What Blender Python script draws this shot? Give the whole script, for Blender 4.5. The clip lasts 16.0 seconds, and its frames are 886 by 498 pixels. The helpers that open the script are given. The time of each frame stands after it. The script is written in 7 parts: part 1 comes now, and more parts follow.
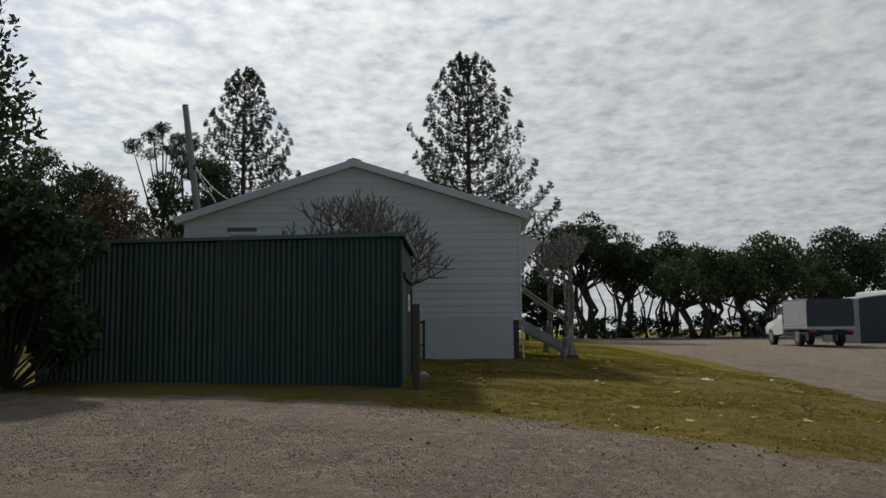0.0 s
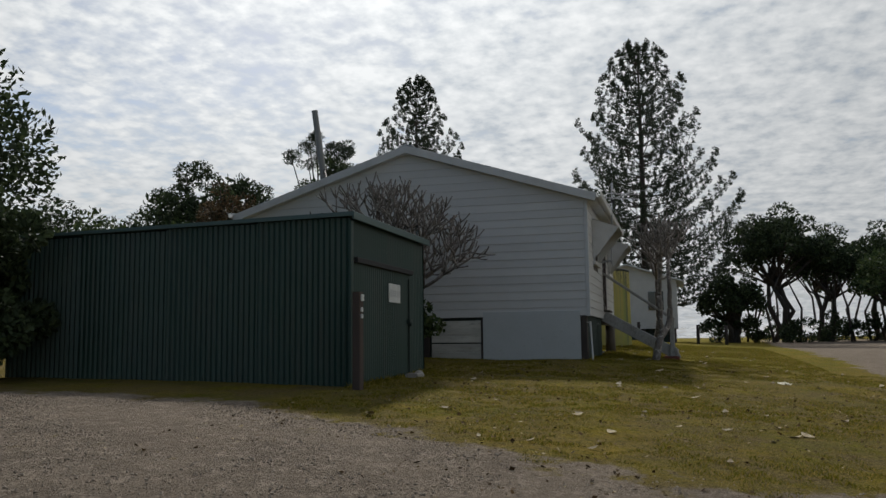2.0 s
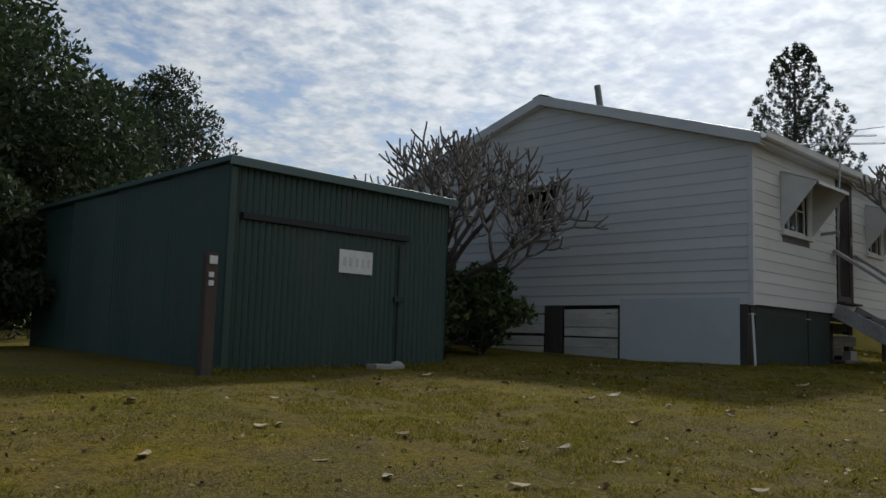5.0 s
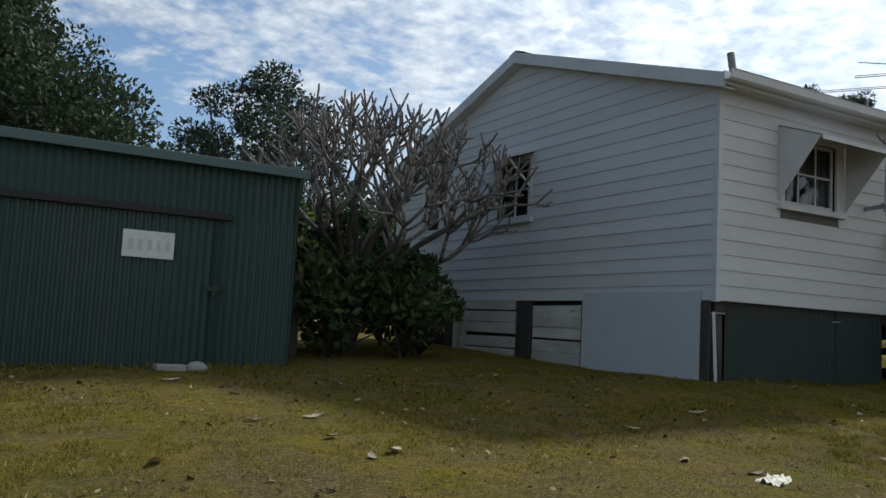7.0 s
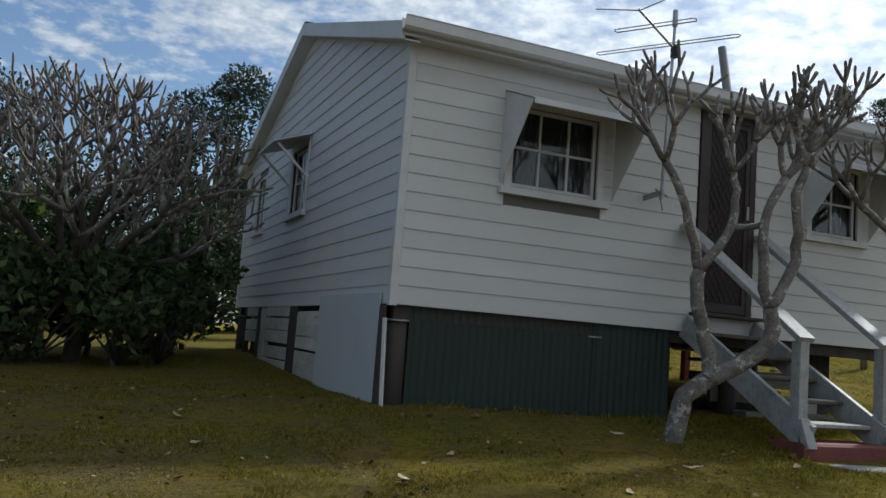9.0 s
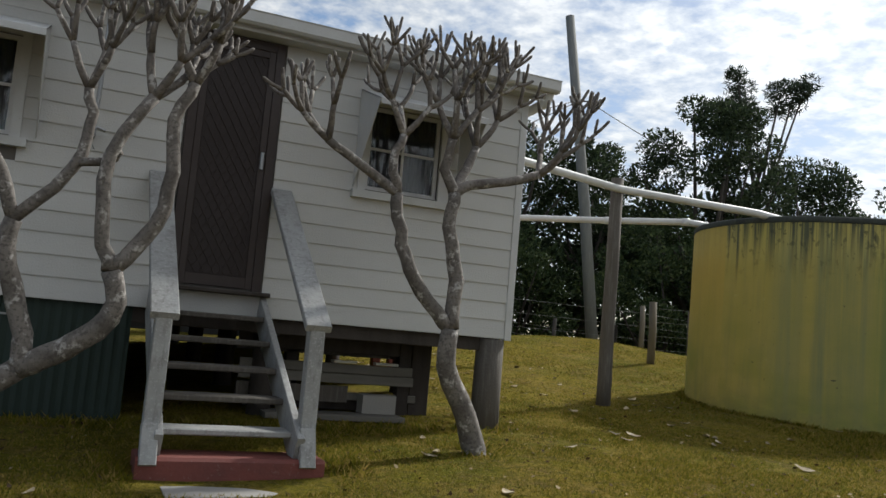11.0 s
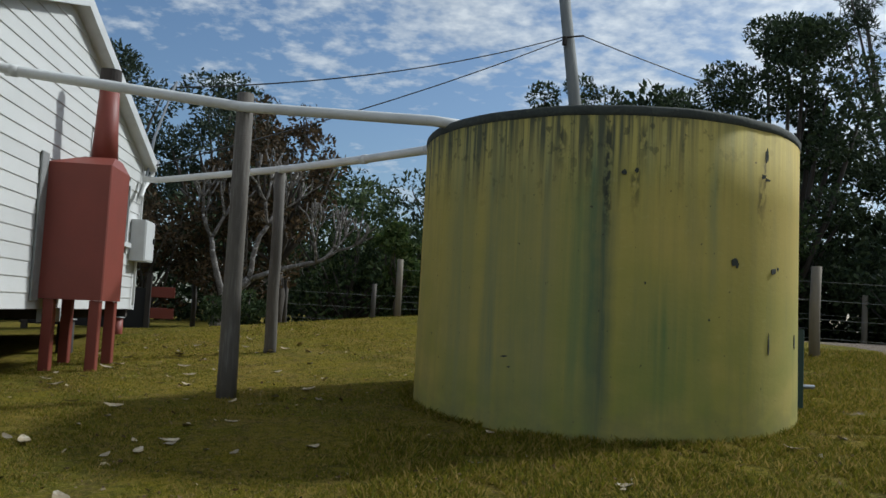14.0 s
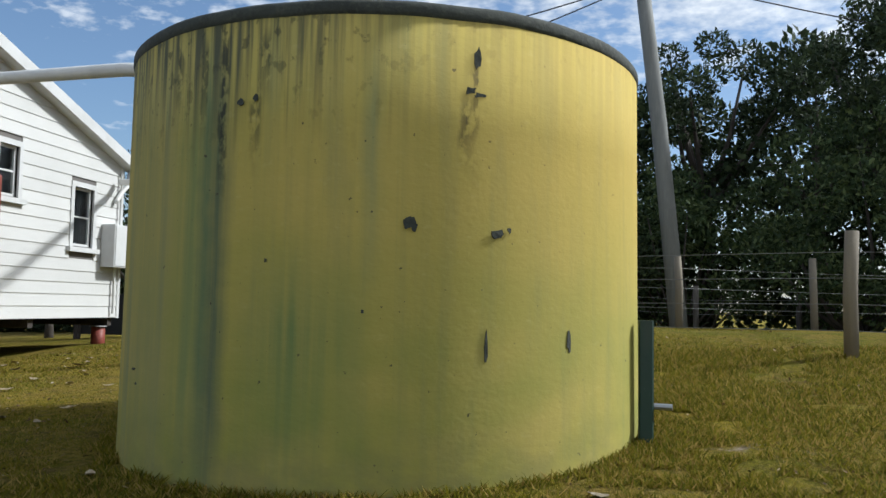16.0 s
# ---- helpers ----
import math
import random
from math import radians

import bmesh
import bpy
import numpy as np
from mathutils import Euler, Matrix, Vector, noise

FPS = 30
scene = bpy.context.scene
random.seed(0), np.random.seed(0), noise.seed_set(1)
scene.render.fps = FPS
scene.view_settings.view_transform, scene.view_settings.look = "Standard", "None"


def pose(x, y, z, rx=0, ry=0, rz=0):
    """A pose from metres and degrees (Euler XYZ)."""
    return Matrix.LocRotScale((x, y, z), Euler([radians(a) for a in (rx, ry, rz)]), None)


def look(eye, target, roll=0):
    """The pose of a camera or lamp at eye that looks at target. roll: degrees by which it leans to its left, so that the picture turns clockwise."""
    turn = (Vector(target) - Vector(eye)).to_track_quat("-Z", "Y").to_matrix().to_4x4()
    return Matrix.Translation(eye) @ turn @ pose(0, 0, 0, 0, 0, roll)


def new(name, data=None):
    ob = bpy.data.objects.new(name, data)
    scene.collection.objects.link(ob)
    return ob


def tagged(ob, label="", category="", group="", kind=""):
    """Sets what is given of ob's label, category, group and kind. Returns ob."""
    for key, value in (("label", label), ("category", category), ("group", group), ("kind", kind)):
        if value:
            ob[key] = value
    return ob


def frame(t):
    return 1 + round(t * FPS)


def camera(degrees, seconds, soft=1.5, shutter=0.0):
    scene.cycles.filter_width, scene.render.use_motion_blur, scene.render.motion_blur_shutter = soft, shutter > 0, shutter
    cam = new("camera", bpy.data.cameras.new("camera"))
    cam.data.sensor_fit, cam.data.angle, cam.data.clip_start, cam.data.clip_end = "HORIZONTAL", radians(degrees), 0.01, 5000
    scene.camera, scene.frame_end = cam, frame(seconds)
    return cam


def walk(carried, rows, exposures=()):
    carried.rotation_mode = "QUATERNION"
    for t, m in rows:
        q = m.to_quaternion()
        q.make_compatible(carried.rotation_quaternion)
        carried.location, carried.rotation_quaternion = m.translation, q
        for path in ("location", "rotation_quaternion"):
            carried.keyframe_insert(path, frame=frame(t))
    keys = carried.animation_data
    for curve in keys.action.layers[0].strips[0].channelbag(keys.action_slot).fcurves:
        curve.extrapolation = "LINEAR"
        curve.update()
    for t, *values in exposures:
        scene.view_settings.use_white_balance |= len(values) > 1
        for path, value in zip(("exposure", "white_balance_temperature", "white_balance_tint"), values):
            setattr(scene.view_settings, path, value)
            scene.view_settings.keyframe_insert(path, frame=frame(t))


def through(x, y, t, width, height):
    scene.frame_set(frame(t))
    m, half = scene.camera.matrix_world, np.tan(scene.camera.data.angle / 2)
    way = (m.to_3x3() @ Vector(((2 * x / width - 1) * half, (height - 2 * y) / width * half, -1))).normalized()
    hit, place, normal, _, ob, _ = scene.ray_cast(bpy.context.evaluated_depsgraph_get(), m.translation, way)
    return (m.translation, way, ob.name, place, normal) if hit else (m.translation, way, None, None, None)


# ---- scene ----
cam = camera(55.5, 16.0)
PATH = [
    (0, (-18.722, 1.427, 0.592), (-16.732, 1.457, 0.788), -0.5),
    (0.5, (-18.28, 0.73, 0.526), (-16.295, 0.868, 0.731), 0.2),
    (1, (-17.868, -0.019, 0.496), (-15.894, 0.229, 0.7), -0.1),
    (1.5, (-17.248, -0.879, 0.41), (-15.318, -0.396, 0.614), -0.1),
    (2, (-16.65, -1.693, 0.379), (-14.735, -1.159, 0.596), -0.7),
    (2.5, (-15.88, -2.373, 0.294), (-14.015, -1.678, 0.483), 0.3),
    (3, (-14.973, -3.117, 0.262), (-13.209, -2.188, 0.429), 0.0),
    (3.5, (-14.148, -3.734, 0.244), (-12.435, -2.717, 0.42), 0.4),
    (4, (-13.282, -4.336, 0.209), (-11.654, -3.191, 0.409), 0.5),
    (6.5, (-8.164, -5.952, 0.352), (-7.075, -4.284, 0.535), 3.4),
    (7, (-6.934, -6.242, 0.401), (-5.941, -4.516, 0.588), 3.0),
    (7.5, (-5.643, -6.408, 0.397), (-4.696, -4.657, 0.59), 3.0),
    (8, (-4.568, -6.441, 0.487), (-3.663, -4.666, 0.668), 3.5),
    (8.2, (-4.164, -6.507, 0.57), (-3.3, -4.71, 0.728), 3.7),
    (10.4, (1.026, -6.823, 0.568), (1.763, -4.994, 0.905), 4.2),
    (10.5, (1.282, -6.804, 0.68), (2.039, -4.975, 0.964), 4.2),
    (11, (2.498, -6.864, 0.826), (3.293, -5.041, 1.03), 5.0),
    (11.5, (3.69, -6.795, 0.832), (4.451, -4.955, 1.017), 5.1),
    (12, (4.903, -6.769, 0.86), (5.619, -4.911, 1.042), 4.1),
    (12.5, (6.067, -6.685, 0.885), (6.731, -4.806, 1.055), 3.8),
    (13, (7.184, -6.548, 0.917), (7.706, -4.623, 1.066), 3.8),
    (13.5, (8.283, -6.407, 0.961), (8.667, -4.451, 1.123), 3.4),
    (14, (9.402, -6.128, 0.999), (9.64, -4.148, 1.153), 2.8),
    (14.5, (10.454, -5.791, 1.027), (10.588, -3.802, 1.182), 2.3),
    (15, (11.458, -5.341, 1.053), (11.507, -3.348, 1.213), 1.1),
    (15.3, (12.017, -5.012, 1.088), (11.966, -3.019, 1.237), 0.5),
    (15.5, (12.365, -4.779, 1.062), (12.238, -2.789, 1.221), 0.7),
    (16, (13.258, -4.162, 1.08), (12.909, -2.197, 1.218), 1.0),
]
# seconds, stops, white balance in kelvin, tint
EXPOSURES = [(0, -0.6, 6300, 7), (2.5, -0.6, 6300, 8), (4, -0.62, 6250, 8), (6.5, -0.2, 5750, 6), (8, -0.1, 5750, 5), (10.5, -0.12, 5950, 7), (11.5, 0.02, 6250, 8), (12.5, -0.2, 6100, 8), (13.5, -0.36, 5750, 6), (14.5, -0.18, 5600, 4), (15.5, 0.12, 5700, 6), (16, 0.24, 5750, 7)]
walk(cam, [(t, look(eye, target, roll)) for t, eye, target, roll in PATH], EXPOSURES)

# ---------------------------------------------------------------- light
SUN_DIR = Vector((1.10, 0.46, 1.0)).normalized()
SUN_ELEV = math.asin(SUN_DIR.z)
world = bpy.data.worlds.new("world")
scene.world = world
world.use_nodes = True
wn, wl = world.node_tree.nodes, world.node_tree.links
wn.clear()
w_out = wn.new("ShaderNodeOutputWorld")
w_bg = wn.new("ShaderNodeBackground")
w_sky = wn.new("ShaderNodeTexSky")
w_sky.sky_type, w_sky.sun_disc = "NISHITA", False
w_sky.sun_elevation, w_sky.sun_rotation = SUN_ELEV, math.atan2(SUN_DIR.x, SUN_DIR.y)
w_sky.air_density, w_sky.dust_density, w_sky.ozone_density = 1.0, 1.2, 1.5
w_bg.inputs["Strength"].default_value = 0.075
# a broken layer of altocumulus: the direction is laid on a flat sheet overhead
w_tc = wn.new("ShaderNodeTexCoord")
w_sep = wn.new("ShaderNodeSeparateXYZ")
w_max = wn.new("ShaderNodeMath")
w_max.operation = "MAXIMUM"
w_max.inputs[1].default_value = 0.0
w_add = wn.new("ShaderNodeMath")
w_add.operation = "ADD"
w_add.inputs[1].default_value = 0.16
w_div = wn.new("ShaderNodeVectorMath")
w_div.operation = "DIVIDE"
w_comb = wn.new("ShaderNodeCombineXYZ")
wl.new(w_tc.outputs["Generated"], w_sep.inputs[0])
wl.new(w_sep.outputs["Z"], w_max.inputs[0])
wl.new(w_max.outputs[0], w_add.inputs[0])
for k in "XYZ":
    wl.new(w_add.outputs[0], w_comb.inputs[k])
wl.new(w_tc.outputs["Generated"], w_div.inputs[0])
wl.new(w_comb.outputs[0], w_div.inputs[1])


def w_noise(scale, detail, rough, lac=2.0):
    n = wn.new("ShaderNodeTexNoise")
    n.inputs["Scale"].default_value, n.inputs["Detail"].default_value = scale, detail
    n.inputs["Roughness"].default_value, n.inputs["Lacunarity"].default_value = rough, lac
    wl.new(w_div.outputs[0], n.inputs["Vector"])
    return n.outputs["Fac"]


def w_ramp(fac, stops):
    n = wn.new("ShaderNodeValToRGB")
    while len(n.color_ramp.elements) < len(stops):
        n.color_ramp.elements.new(0.5)
    for e, (p, c) in zip(n.color_ramp.elements, stops):
        e.position, e.color = p, c if isinstance(c, tuple) else (c, c, c, 1)
    wl.new(fac, n.inputs["Fac"])
    return n.outputs["Color"]


def w_math(op, a, b):
    n = wn.new("ShaderNodeMath")
    n.operation = op
    for s, v in zip(n.inputs, (a, b)):
        if isinstance(v, (int, float)):
            s.default_value = v
        else:
            wl.new(v, s)
    return n.outputs[0]


w_large = w_noise(0.8, 4, 0.55)
w_puffs = w_noise(7.0, 5, 0.55, 2.1)
w_ripple = w_noise(19.0, 5, 0.55, 2.0)
# cloud cover thins out away from the sun's side of the sky
w_cover = w_math("ADD", w_math("MULTIPLY", w_sep.outputs["X"], 0.10), w_math("MULTIPLY", w_sep.outputs["Y"], -0.10))
w_sum = w_math("ADD", w_math("ADD", w_math("MULTIPLY", w_large, 0.46), w_math("ADD", w_math("MULTIPLY", w_puffs, 0.38), w_math("MULTIPLY", w_ripple, 0.25))), w_cover)
w_mask = w_ramp(w_sum, [(0.45, 0.0), (0.52, 0.6), (0.60, 1.0)])
w_tone = w_ramp(w_math("ADD", w_math("MULTIPLY", w_puffs, 0.45), w_math("MULTIPLY", w_ripple, 0.55)), [(0.34, (6.4, 6.8, 7.3, 1)), (0.48, (8.9, 9.0, 9.1, 1)), (0.62, (10.9, 10.8, 10.7, 1))])
# thin cloud is brighter the nearer it lies to the sun
w_dot = wn.new("ShaderNodeVectorMath")
w_dot.operation = "DOT_PRODUCT"
w_dot.inputs[1].default_value = SUN_DIR
wl.new(w_tc.outputs["Generated"], w_dot.inputs[0])
w_glow = w_math("ADD", w_math("MULTIPLY", w_math("POWER", w_math("MAXIMUM", w_dot.outputs["Value"], 0.0), 6.0), 1.25), 0.96)
w_scale = wn.new("ShaderNodeVectorMath")
w_scale.operation = "SCALE"
wl.new(w_tone, w_scale.inputs[0])
wl.new(w_glow, w_scale.inputs["Scale"])
w_tone = w_scale.outputs[0]
w_mix = wn.new("ShaderNodeMix")
w_mix.data_type = "RGBA"
wl.new(w_mask, w_mix.inputs[0])
w_blue = wn.new("ShaderNodeVectorMath")
w_blue.operation = "SCALE"
w_blue.inputs["Scale"].default_value = 1.4
wl.new(w_sky.outputs["Color"], w_blue.inputs[0])
wl.new(w_blue.outputs[0], w_mix.inputs[6])
wl.new(w_tone, w_mix.inputs[7])
wl.new(w_mix.outputs[2], w_bg.inputs["Color"])
wl.new(w_bg.outputs[0], w_out.inputs["Surface"])

sun = new("sun", bpy.data.lights.new("sun", "SUN"))
sun.data.energy, sun.data.angle, sun.data.color = 4.5, radians(4.0), (1.0, 0.94, 0.85)
sun.matrix_world = look(SUN_DIR * 60, (0, 0, 0))


# ---------------------------------------------------------------- materials
def material(name, base, rough=0.7, metal=0.0, vary=(), bump=0.0, bump_scale=60.0, spec=0.4, per_object=0.0, coat=None):
    """base colour; vary: rows of (noise scale, low edge, high edge, colour, strength), laid over one another; bump in metres."""
    m = bpy.data.materials.new(name)
    m.use_nodes = True
    nt = m.node_tree
    n, l = nt.nodes, nt.links
    b = n["Principled BSDF"]
    b.inputs["Roughness"].default_value, b.inputs["Metallic"].default_value = rough, metal
    b.inputs["Specular IOR Level"].default_value = spec
    tc = n.new("ShaderNodeTexCoord")
    geo = n.new("ShaderNodeNewGeometry")
    rgb = n.new("ShaderNodeRGB")
    rgb.outputs[0].default_value = (*base, 1)
    col = rgb.outputs[0]
    for row in vary:
        scale, lo, hi, c, s = row[:5]
        tex = n.new("ShaderNodeTexNoise")
        tex.inputs["Scale"].default_value, tex.inputs["Detail"].default_value, tex.inputs["Roughness"].default_value = scale, 5, 0.6
        src = geo.outputs["Position"]
        if len(row) > 5:
            mp = n.new("ShaderNodeVectorMath")
            mp.operation = "MULTIPLY"
            mp.inputs[1].default_value = row[5]
            l.new(src, mp.inputs[0])
            src = mp.outputs[0]
        l.new(src, tex.inputs["Vector"])
        mr = n.new("ShaderNodeMapRange")
        mr.inputs[1].default_value, mr.inputs[2].default_value, mr.inputs[4].default_value = lo, hi, s
        l.new(tex.outputs["Fac"], mr.inputs[0])
        mx = n.new("ShaderNodeMix")
        mx.data_type = "RGBA"
        l.new(mr.outputs[0], mx.inputs[0])
        l.new(col, mx.inputs[6])
        mx.inputs[7].default_value = (*c, 1)
        col = mx.outputs[2]
    if per_object:
        oi = n.new("ShaderNodeObjectInfo")
        mr = n.new("ShaderNodeMapRange")
        mr.inputs[3].default_value, mr.inputs[4].default_value = 1 - per_object, 1 + per_object
        l.new(oi.outputs["Random"], mr.inputs[0])
        vm = n.new("ShaderNodeVectorMath")
        vm.operation = "SCALE"
        l.new(col, vm.inputs[0])
        l.new(mr.outputs[0], vm.inputs["Scale"])
        col = vm.outputs[0]
    l.new(col, b.inputs["Base Color"])
    if bump:
        tex = n.new("ShaderNodeTexNoise")
        tex.inputs["Scale"].default_value, tex.inputs["Detail"].default_value = bump_scale, 4
        l.new(geo.outputs["Position"], tex.inputs["Vector"])
        bp = n.new("ShaderNodeBump")
        bp.inputs["Distance"].default_value = bump
        l.new(tex.outputs["Fac"], bp.inputs["Height"])
        l.new(bp.outputs[0], b.inputs["Normal"])
    return m


def leaf_material(name, base, dark, tip, through=0.25, gloss=0.2):
    """foliage: a tone for each leaf, and some light that comes through it."""
    m = bpy.data.materials.new(name)
    m.use_nodes = True
    n, l = m.node_tree.nodes, m.node_tree.links
    b, out = n["Principled BSDF"], n["Material Output"]
    geo = n.new("ShaderNodeNewGeometry")
    ramp = n.new("ShaderNodeValToRGB")
    ramp.color_ramp.elements.new(0.5)
    for e, (p, c) in zip(ramp.color_ramp.elements, ((0.0, dark), (0.6, base), (1.0, tip))):
        e.position, e.color = p, (*c, 1)
    l.new(geo.outputs["Random Per Island"], ramp.inputs[0])
    l.new(ramp.outputs[0], b.inputs["Base Color"])
    b.inputs["Roughness"].default_value = 0.7
    b.inputs["Specular IOR Level"].default_value = gloss
    tr = n.new("ShaderNodeBsdfTranslucent")
    l.new(ramp.outputs[0], tr.inputs["Color"])
    mx = n.new("ShaderNodeMixShader")
    mx.inputs[0].default_value = through
    l.new(b.outputs[0], mx.inputs[1])
    l.new(tr.outputs[0], mx.inputs[2])
    l.new(mx.outputs[0], out.inputs["Surface"])
    return m


M_WHITE = material("white_weatherboard_paint", (0.53, 0.528, 0.512), 0.55, vary=[(1.3, 0.45, 0.75, (0.46, 0.462, 0.445), 0.5), (28, 0.62, 0.75, (0.42, 0.41, 0.38), 0.45, (0.25, 0.25, 1)), (90, 0.55, 0.8, (0.48, 0.48, 0.47), 0.5)], bump=0.002, bump_scale=70, per_object=0.05)
M_TRIM = material("white_trim_paint", (0.54, 0.545, 0.54), 0.5, vary=[(3, 0.45, 0.75, (0.40, 0.40, 0.38), 0.6), (40, 0.6, 0.78, (0.35, 0.32, 0.28), 0.5)], bump=0.0015, bump_scale=80)
M_STEP = material("weathered_step_paint", (0.34, 0.34, 0.33), 0.6, vary=[(4, 0.4, 0.7, (0.22, 0.215, 0.205), 0.75), (26, 0.5, 0.7, (0.14, 0.13, 0.12), 0.6, (1, 1, 0.4)), (60, 0.55, 0.7, (0.5, 0.5, 0.48), 0.6)], bump=0.002, bump_scale=60)
M_SHEETING = material("pale_sheet_paint", (0.46, 0.485, 0.485), 0.6, vary=[(2.2, 0.4, 0.75, (0.42, 0.44, 0.43), 0.6), (14, 0.6, 0.8, (0.25, 0.24, 0.22), 0.45)], bump=0.002, bump_scale=25)
M_ROOF = material("painted_roof_iron", (0.55, 0.57, 0.57), 0.4, 0.3, vary=[(1.5, 0.4, 0.8, (0.42, 0.43, 0.42), 0.6), (30, 0.6, 0.8, (0.3, 0.26, 0.22), 0.4)])
M_GREEN_IRON = material("green_corrugated_iron", (0.012, 0.041, 0.030), 0.5, vary=[(1.2, 0.4, 0.75, (0.022, 0.046, 0.040), 0.8), (5, 0.5, 0.68, (0.03, 0.045, 0.035), 0.7, (1, 1, 0.15)), (22, 0.6, 0.75, (0.009, 0.03, 0.025), 0.7), (60, 0.68, 0.74, (0.3, 0.33, 0.3), 0.5)], spec=0.5)
M_GREEN_CAP = material("weathered_green_capping", (0.07, 0.11, 0.105), 0.5, vary=[(4, 0.4, 0.8, (0.06, 0.11, 0.1), 0.7)])
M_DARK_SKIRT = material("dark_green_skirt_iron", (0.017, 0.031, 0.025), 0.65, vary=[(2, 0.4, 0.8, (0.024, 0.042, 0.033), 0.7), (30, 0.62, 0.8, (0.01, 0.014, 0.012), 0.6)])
M_RED = material("red_oxide_paint", (0.175, 0.040, 0.026), 0.55, vary=[(2.5, 0.4, 0.8, (0.22, 0.045, 0.03), 0.7), (35, 0.6, 0.78, (0.16, 0.035, 0.028), 0.6)], bump=0.0015, bump_scale=40)
M_RED_CONCRETE = material("red_painted_concrete", (0.17, 0.05, 0.04), 0.75, vary=[(6, 0.4, 0.75, (0.10, 0.04, 0.035), 0.7), (40, 0.6, 0.75, (0.26, 0.2, 0.17), 0.5)], bump=0.004, bump_scale=30)
M_TIMBER = material("weathered_grey_timber", (0.098, 0.085, 0.070), 0.85, vary=[(7, 0.35, 0.75, (0.055, 0.05, 0.044), 0.8, (1, 1, 0.12)), (45, 0.5, 0.75, (0.17, 0.16, 0.14), 0.6, (1, 1, 0.08))], bump=0.004, bump_scale=40, per_object=0.12)
M_FENCE = material("sun_bleached_post", (0.19, 0.165, 0.125), 0.9, vary=[(8, 0.4, 0.75, (0.11, 0.095, 0.075), 0.8, (1, 1, 0.12))], bump=0.003, bump_scale=40, per_object=0.15)
M_STACK = material("pale_weathered_board", (0.165, 0.155, 0.135), 0.85, vary=[(6, 0.4, 0.7, (0.10, 0.093, 0.08), 0.8, (0.15, 1, 1)), (40, 0.5, 0.72, (0.13, 0.12, 0.1), 0.6, (0.1, 1, 1))], bump=0.003, bump_scale=40, per_object=0.15)
M_DARK_TIMBER = material("dark_stump_timber", (0.055, 0.046, 0.04), 0.9, vary=[(9, 0.4, 0.75, (0.03, 0.026, 0.023), 0.8, (1, 1, 0.15))], bump=0.004, bump_scale=30, per_object=0.2)
M_BROWN_TIMBER = material("brown_painted_post", (0.072, 0.052, 0.042), 0.8, vary=[(9, 0.4, 0.75, (0.045, 0.034, 0.028), 0.8, (1, 1, 0.15))], bump=0.003, bump_scale=30)
M_GLASS = bpy.data.materials.new("window_glass")
M_GLASS.use_nodes = True
gb = M_GLASS.node_tree.nodes["Principled BSDF"]
gb.inputs["Base Color"].default_value, gb.inputs["Roughness"].default_value, gb.inputs["Transmission Weight"].default_value, gb.inputs["IOR"].default_value = (0.75, 0.8, 0.8, 1), 0.03, 1.0, 1.45
M_CURTAIN = material("dim_curtain_cloth", (0.085, 0.09, 0.10), 0.95, vary=[(14, 0.4, 0.7, (0.07, 0.075, 0.085), 0.8, (1, 1, 0.1))])
M_INSIDE = material("dim_room_lining", (0.14, 0.13, 0.12), 0.9, vary=[(2, 0.4, 0.7, (0.1, 0.095, 0.09), 0.7)])
M_DOOR = material("brown_security_mesh", (0.022, 0.014, 0.013), 0.55, vary=[(3, 0.4, 0.7, (0.03, 0.02, 0.018), 0.6)])
M_DOOR_FRAME = material("dark_brown_door_frame", (0.035, 0.024, 0.021), 0.45, vary=[(20, 0.5, 0.75, (0.055, 0.04, 0.035), 0.6)])
M_PVC = material("white_pvc_pipe", (0.62, 0.62, 0.60), 0.45, vary=[(3, 0.4, 0.75, (0.42, 0.42, 0.4), 0.6), (40, 0.6, 0.8, (0.25, 0.25, 0.23), 0.5)])
M_STEEL = material("galvanised_steel", (0.33, 0.34, 0.35), 0.4, 0.8, vary=[(12, 0.4, 0.8, (0.22, 0.22, 0.22), 0.6)])
M_STEEL_DULL = material("dull_grey_sheet_metal", (0.27, 0.275, 0.27), 0.6, 0.3, vary=[(5, 0.4, 0.7, (0.16, 0.155, 0.15), 0.7), (30, 0.55, 0.75, (0.4, 0.4, 0.39), 0.5)])
M_WIRE = material("dull_wire", (0.22, 0.22, 0.21), 0.5, 0.6, vary=[(20, 0.4, 0.8, (0.12, 0.11, 0.1), 0.5)])
M_CABLE = material("black_cable", (0.02, 0.02, 0.022), 0.6)
M_POLE = material("grey_power_pole", (0.20, 0.205, 0.195), 0.85, vary=[(5, 0.35, 0.75, (0.12, 0.125, 0.115), 0.8, (1, 1, 0.1)), (40, 0.5, 0.8, (0.28, 0.28, 0.26), 0.5, (1, 1, 0.08))], bump=0.003, bump_scale=40)
M_BARK = material("frangipani_bark", (0.19, 0.17, 0.152), 0.85, vary=[(6, 0.42, 0.62, (0.10, 0.088, 0.078), 0.9), (13, 0.56, 0.63, (0.44, 0.42, 0.39), 0.85), (45, 0.5, 0.62, (0.07, 0.06, 0.052), 0.7)], bump=0.006, bump_scale=35)
M_BARK_DARK = material("dark_bark", (0.055, 0.046, 0.038), 0.95, vary=[(8, 0.4, 0.7, (0.1, 0.088, 0.075), 0.7, (1, 1, 0.3))], bump=0.01, bump_scale=18)
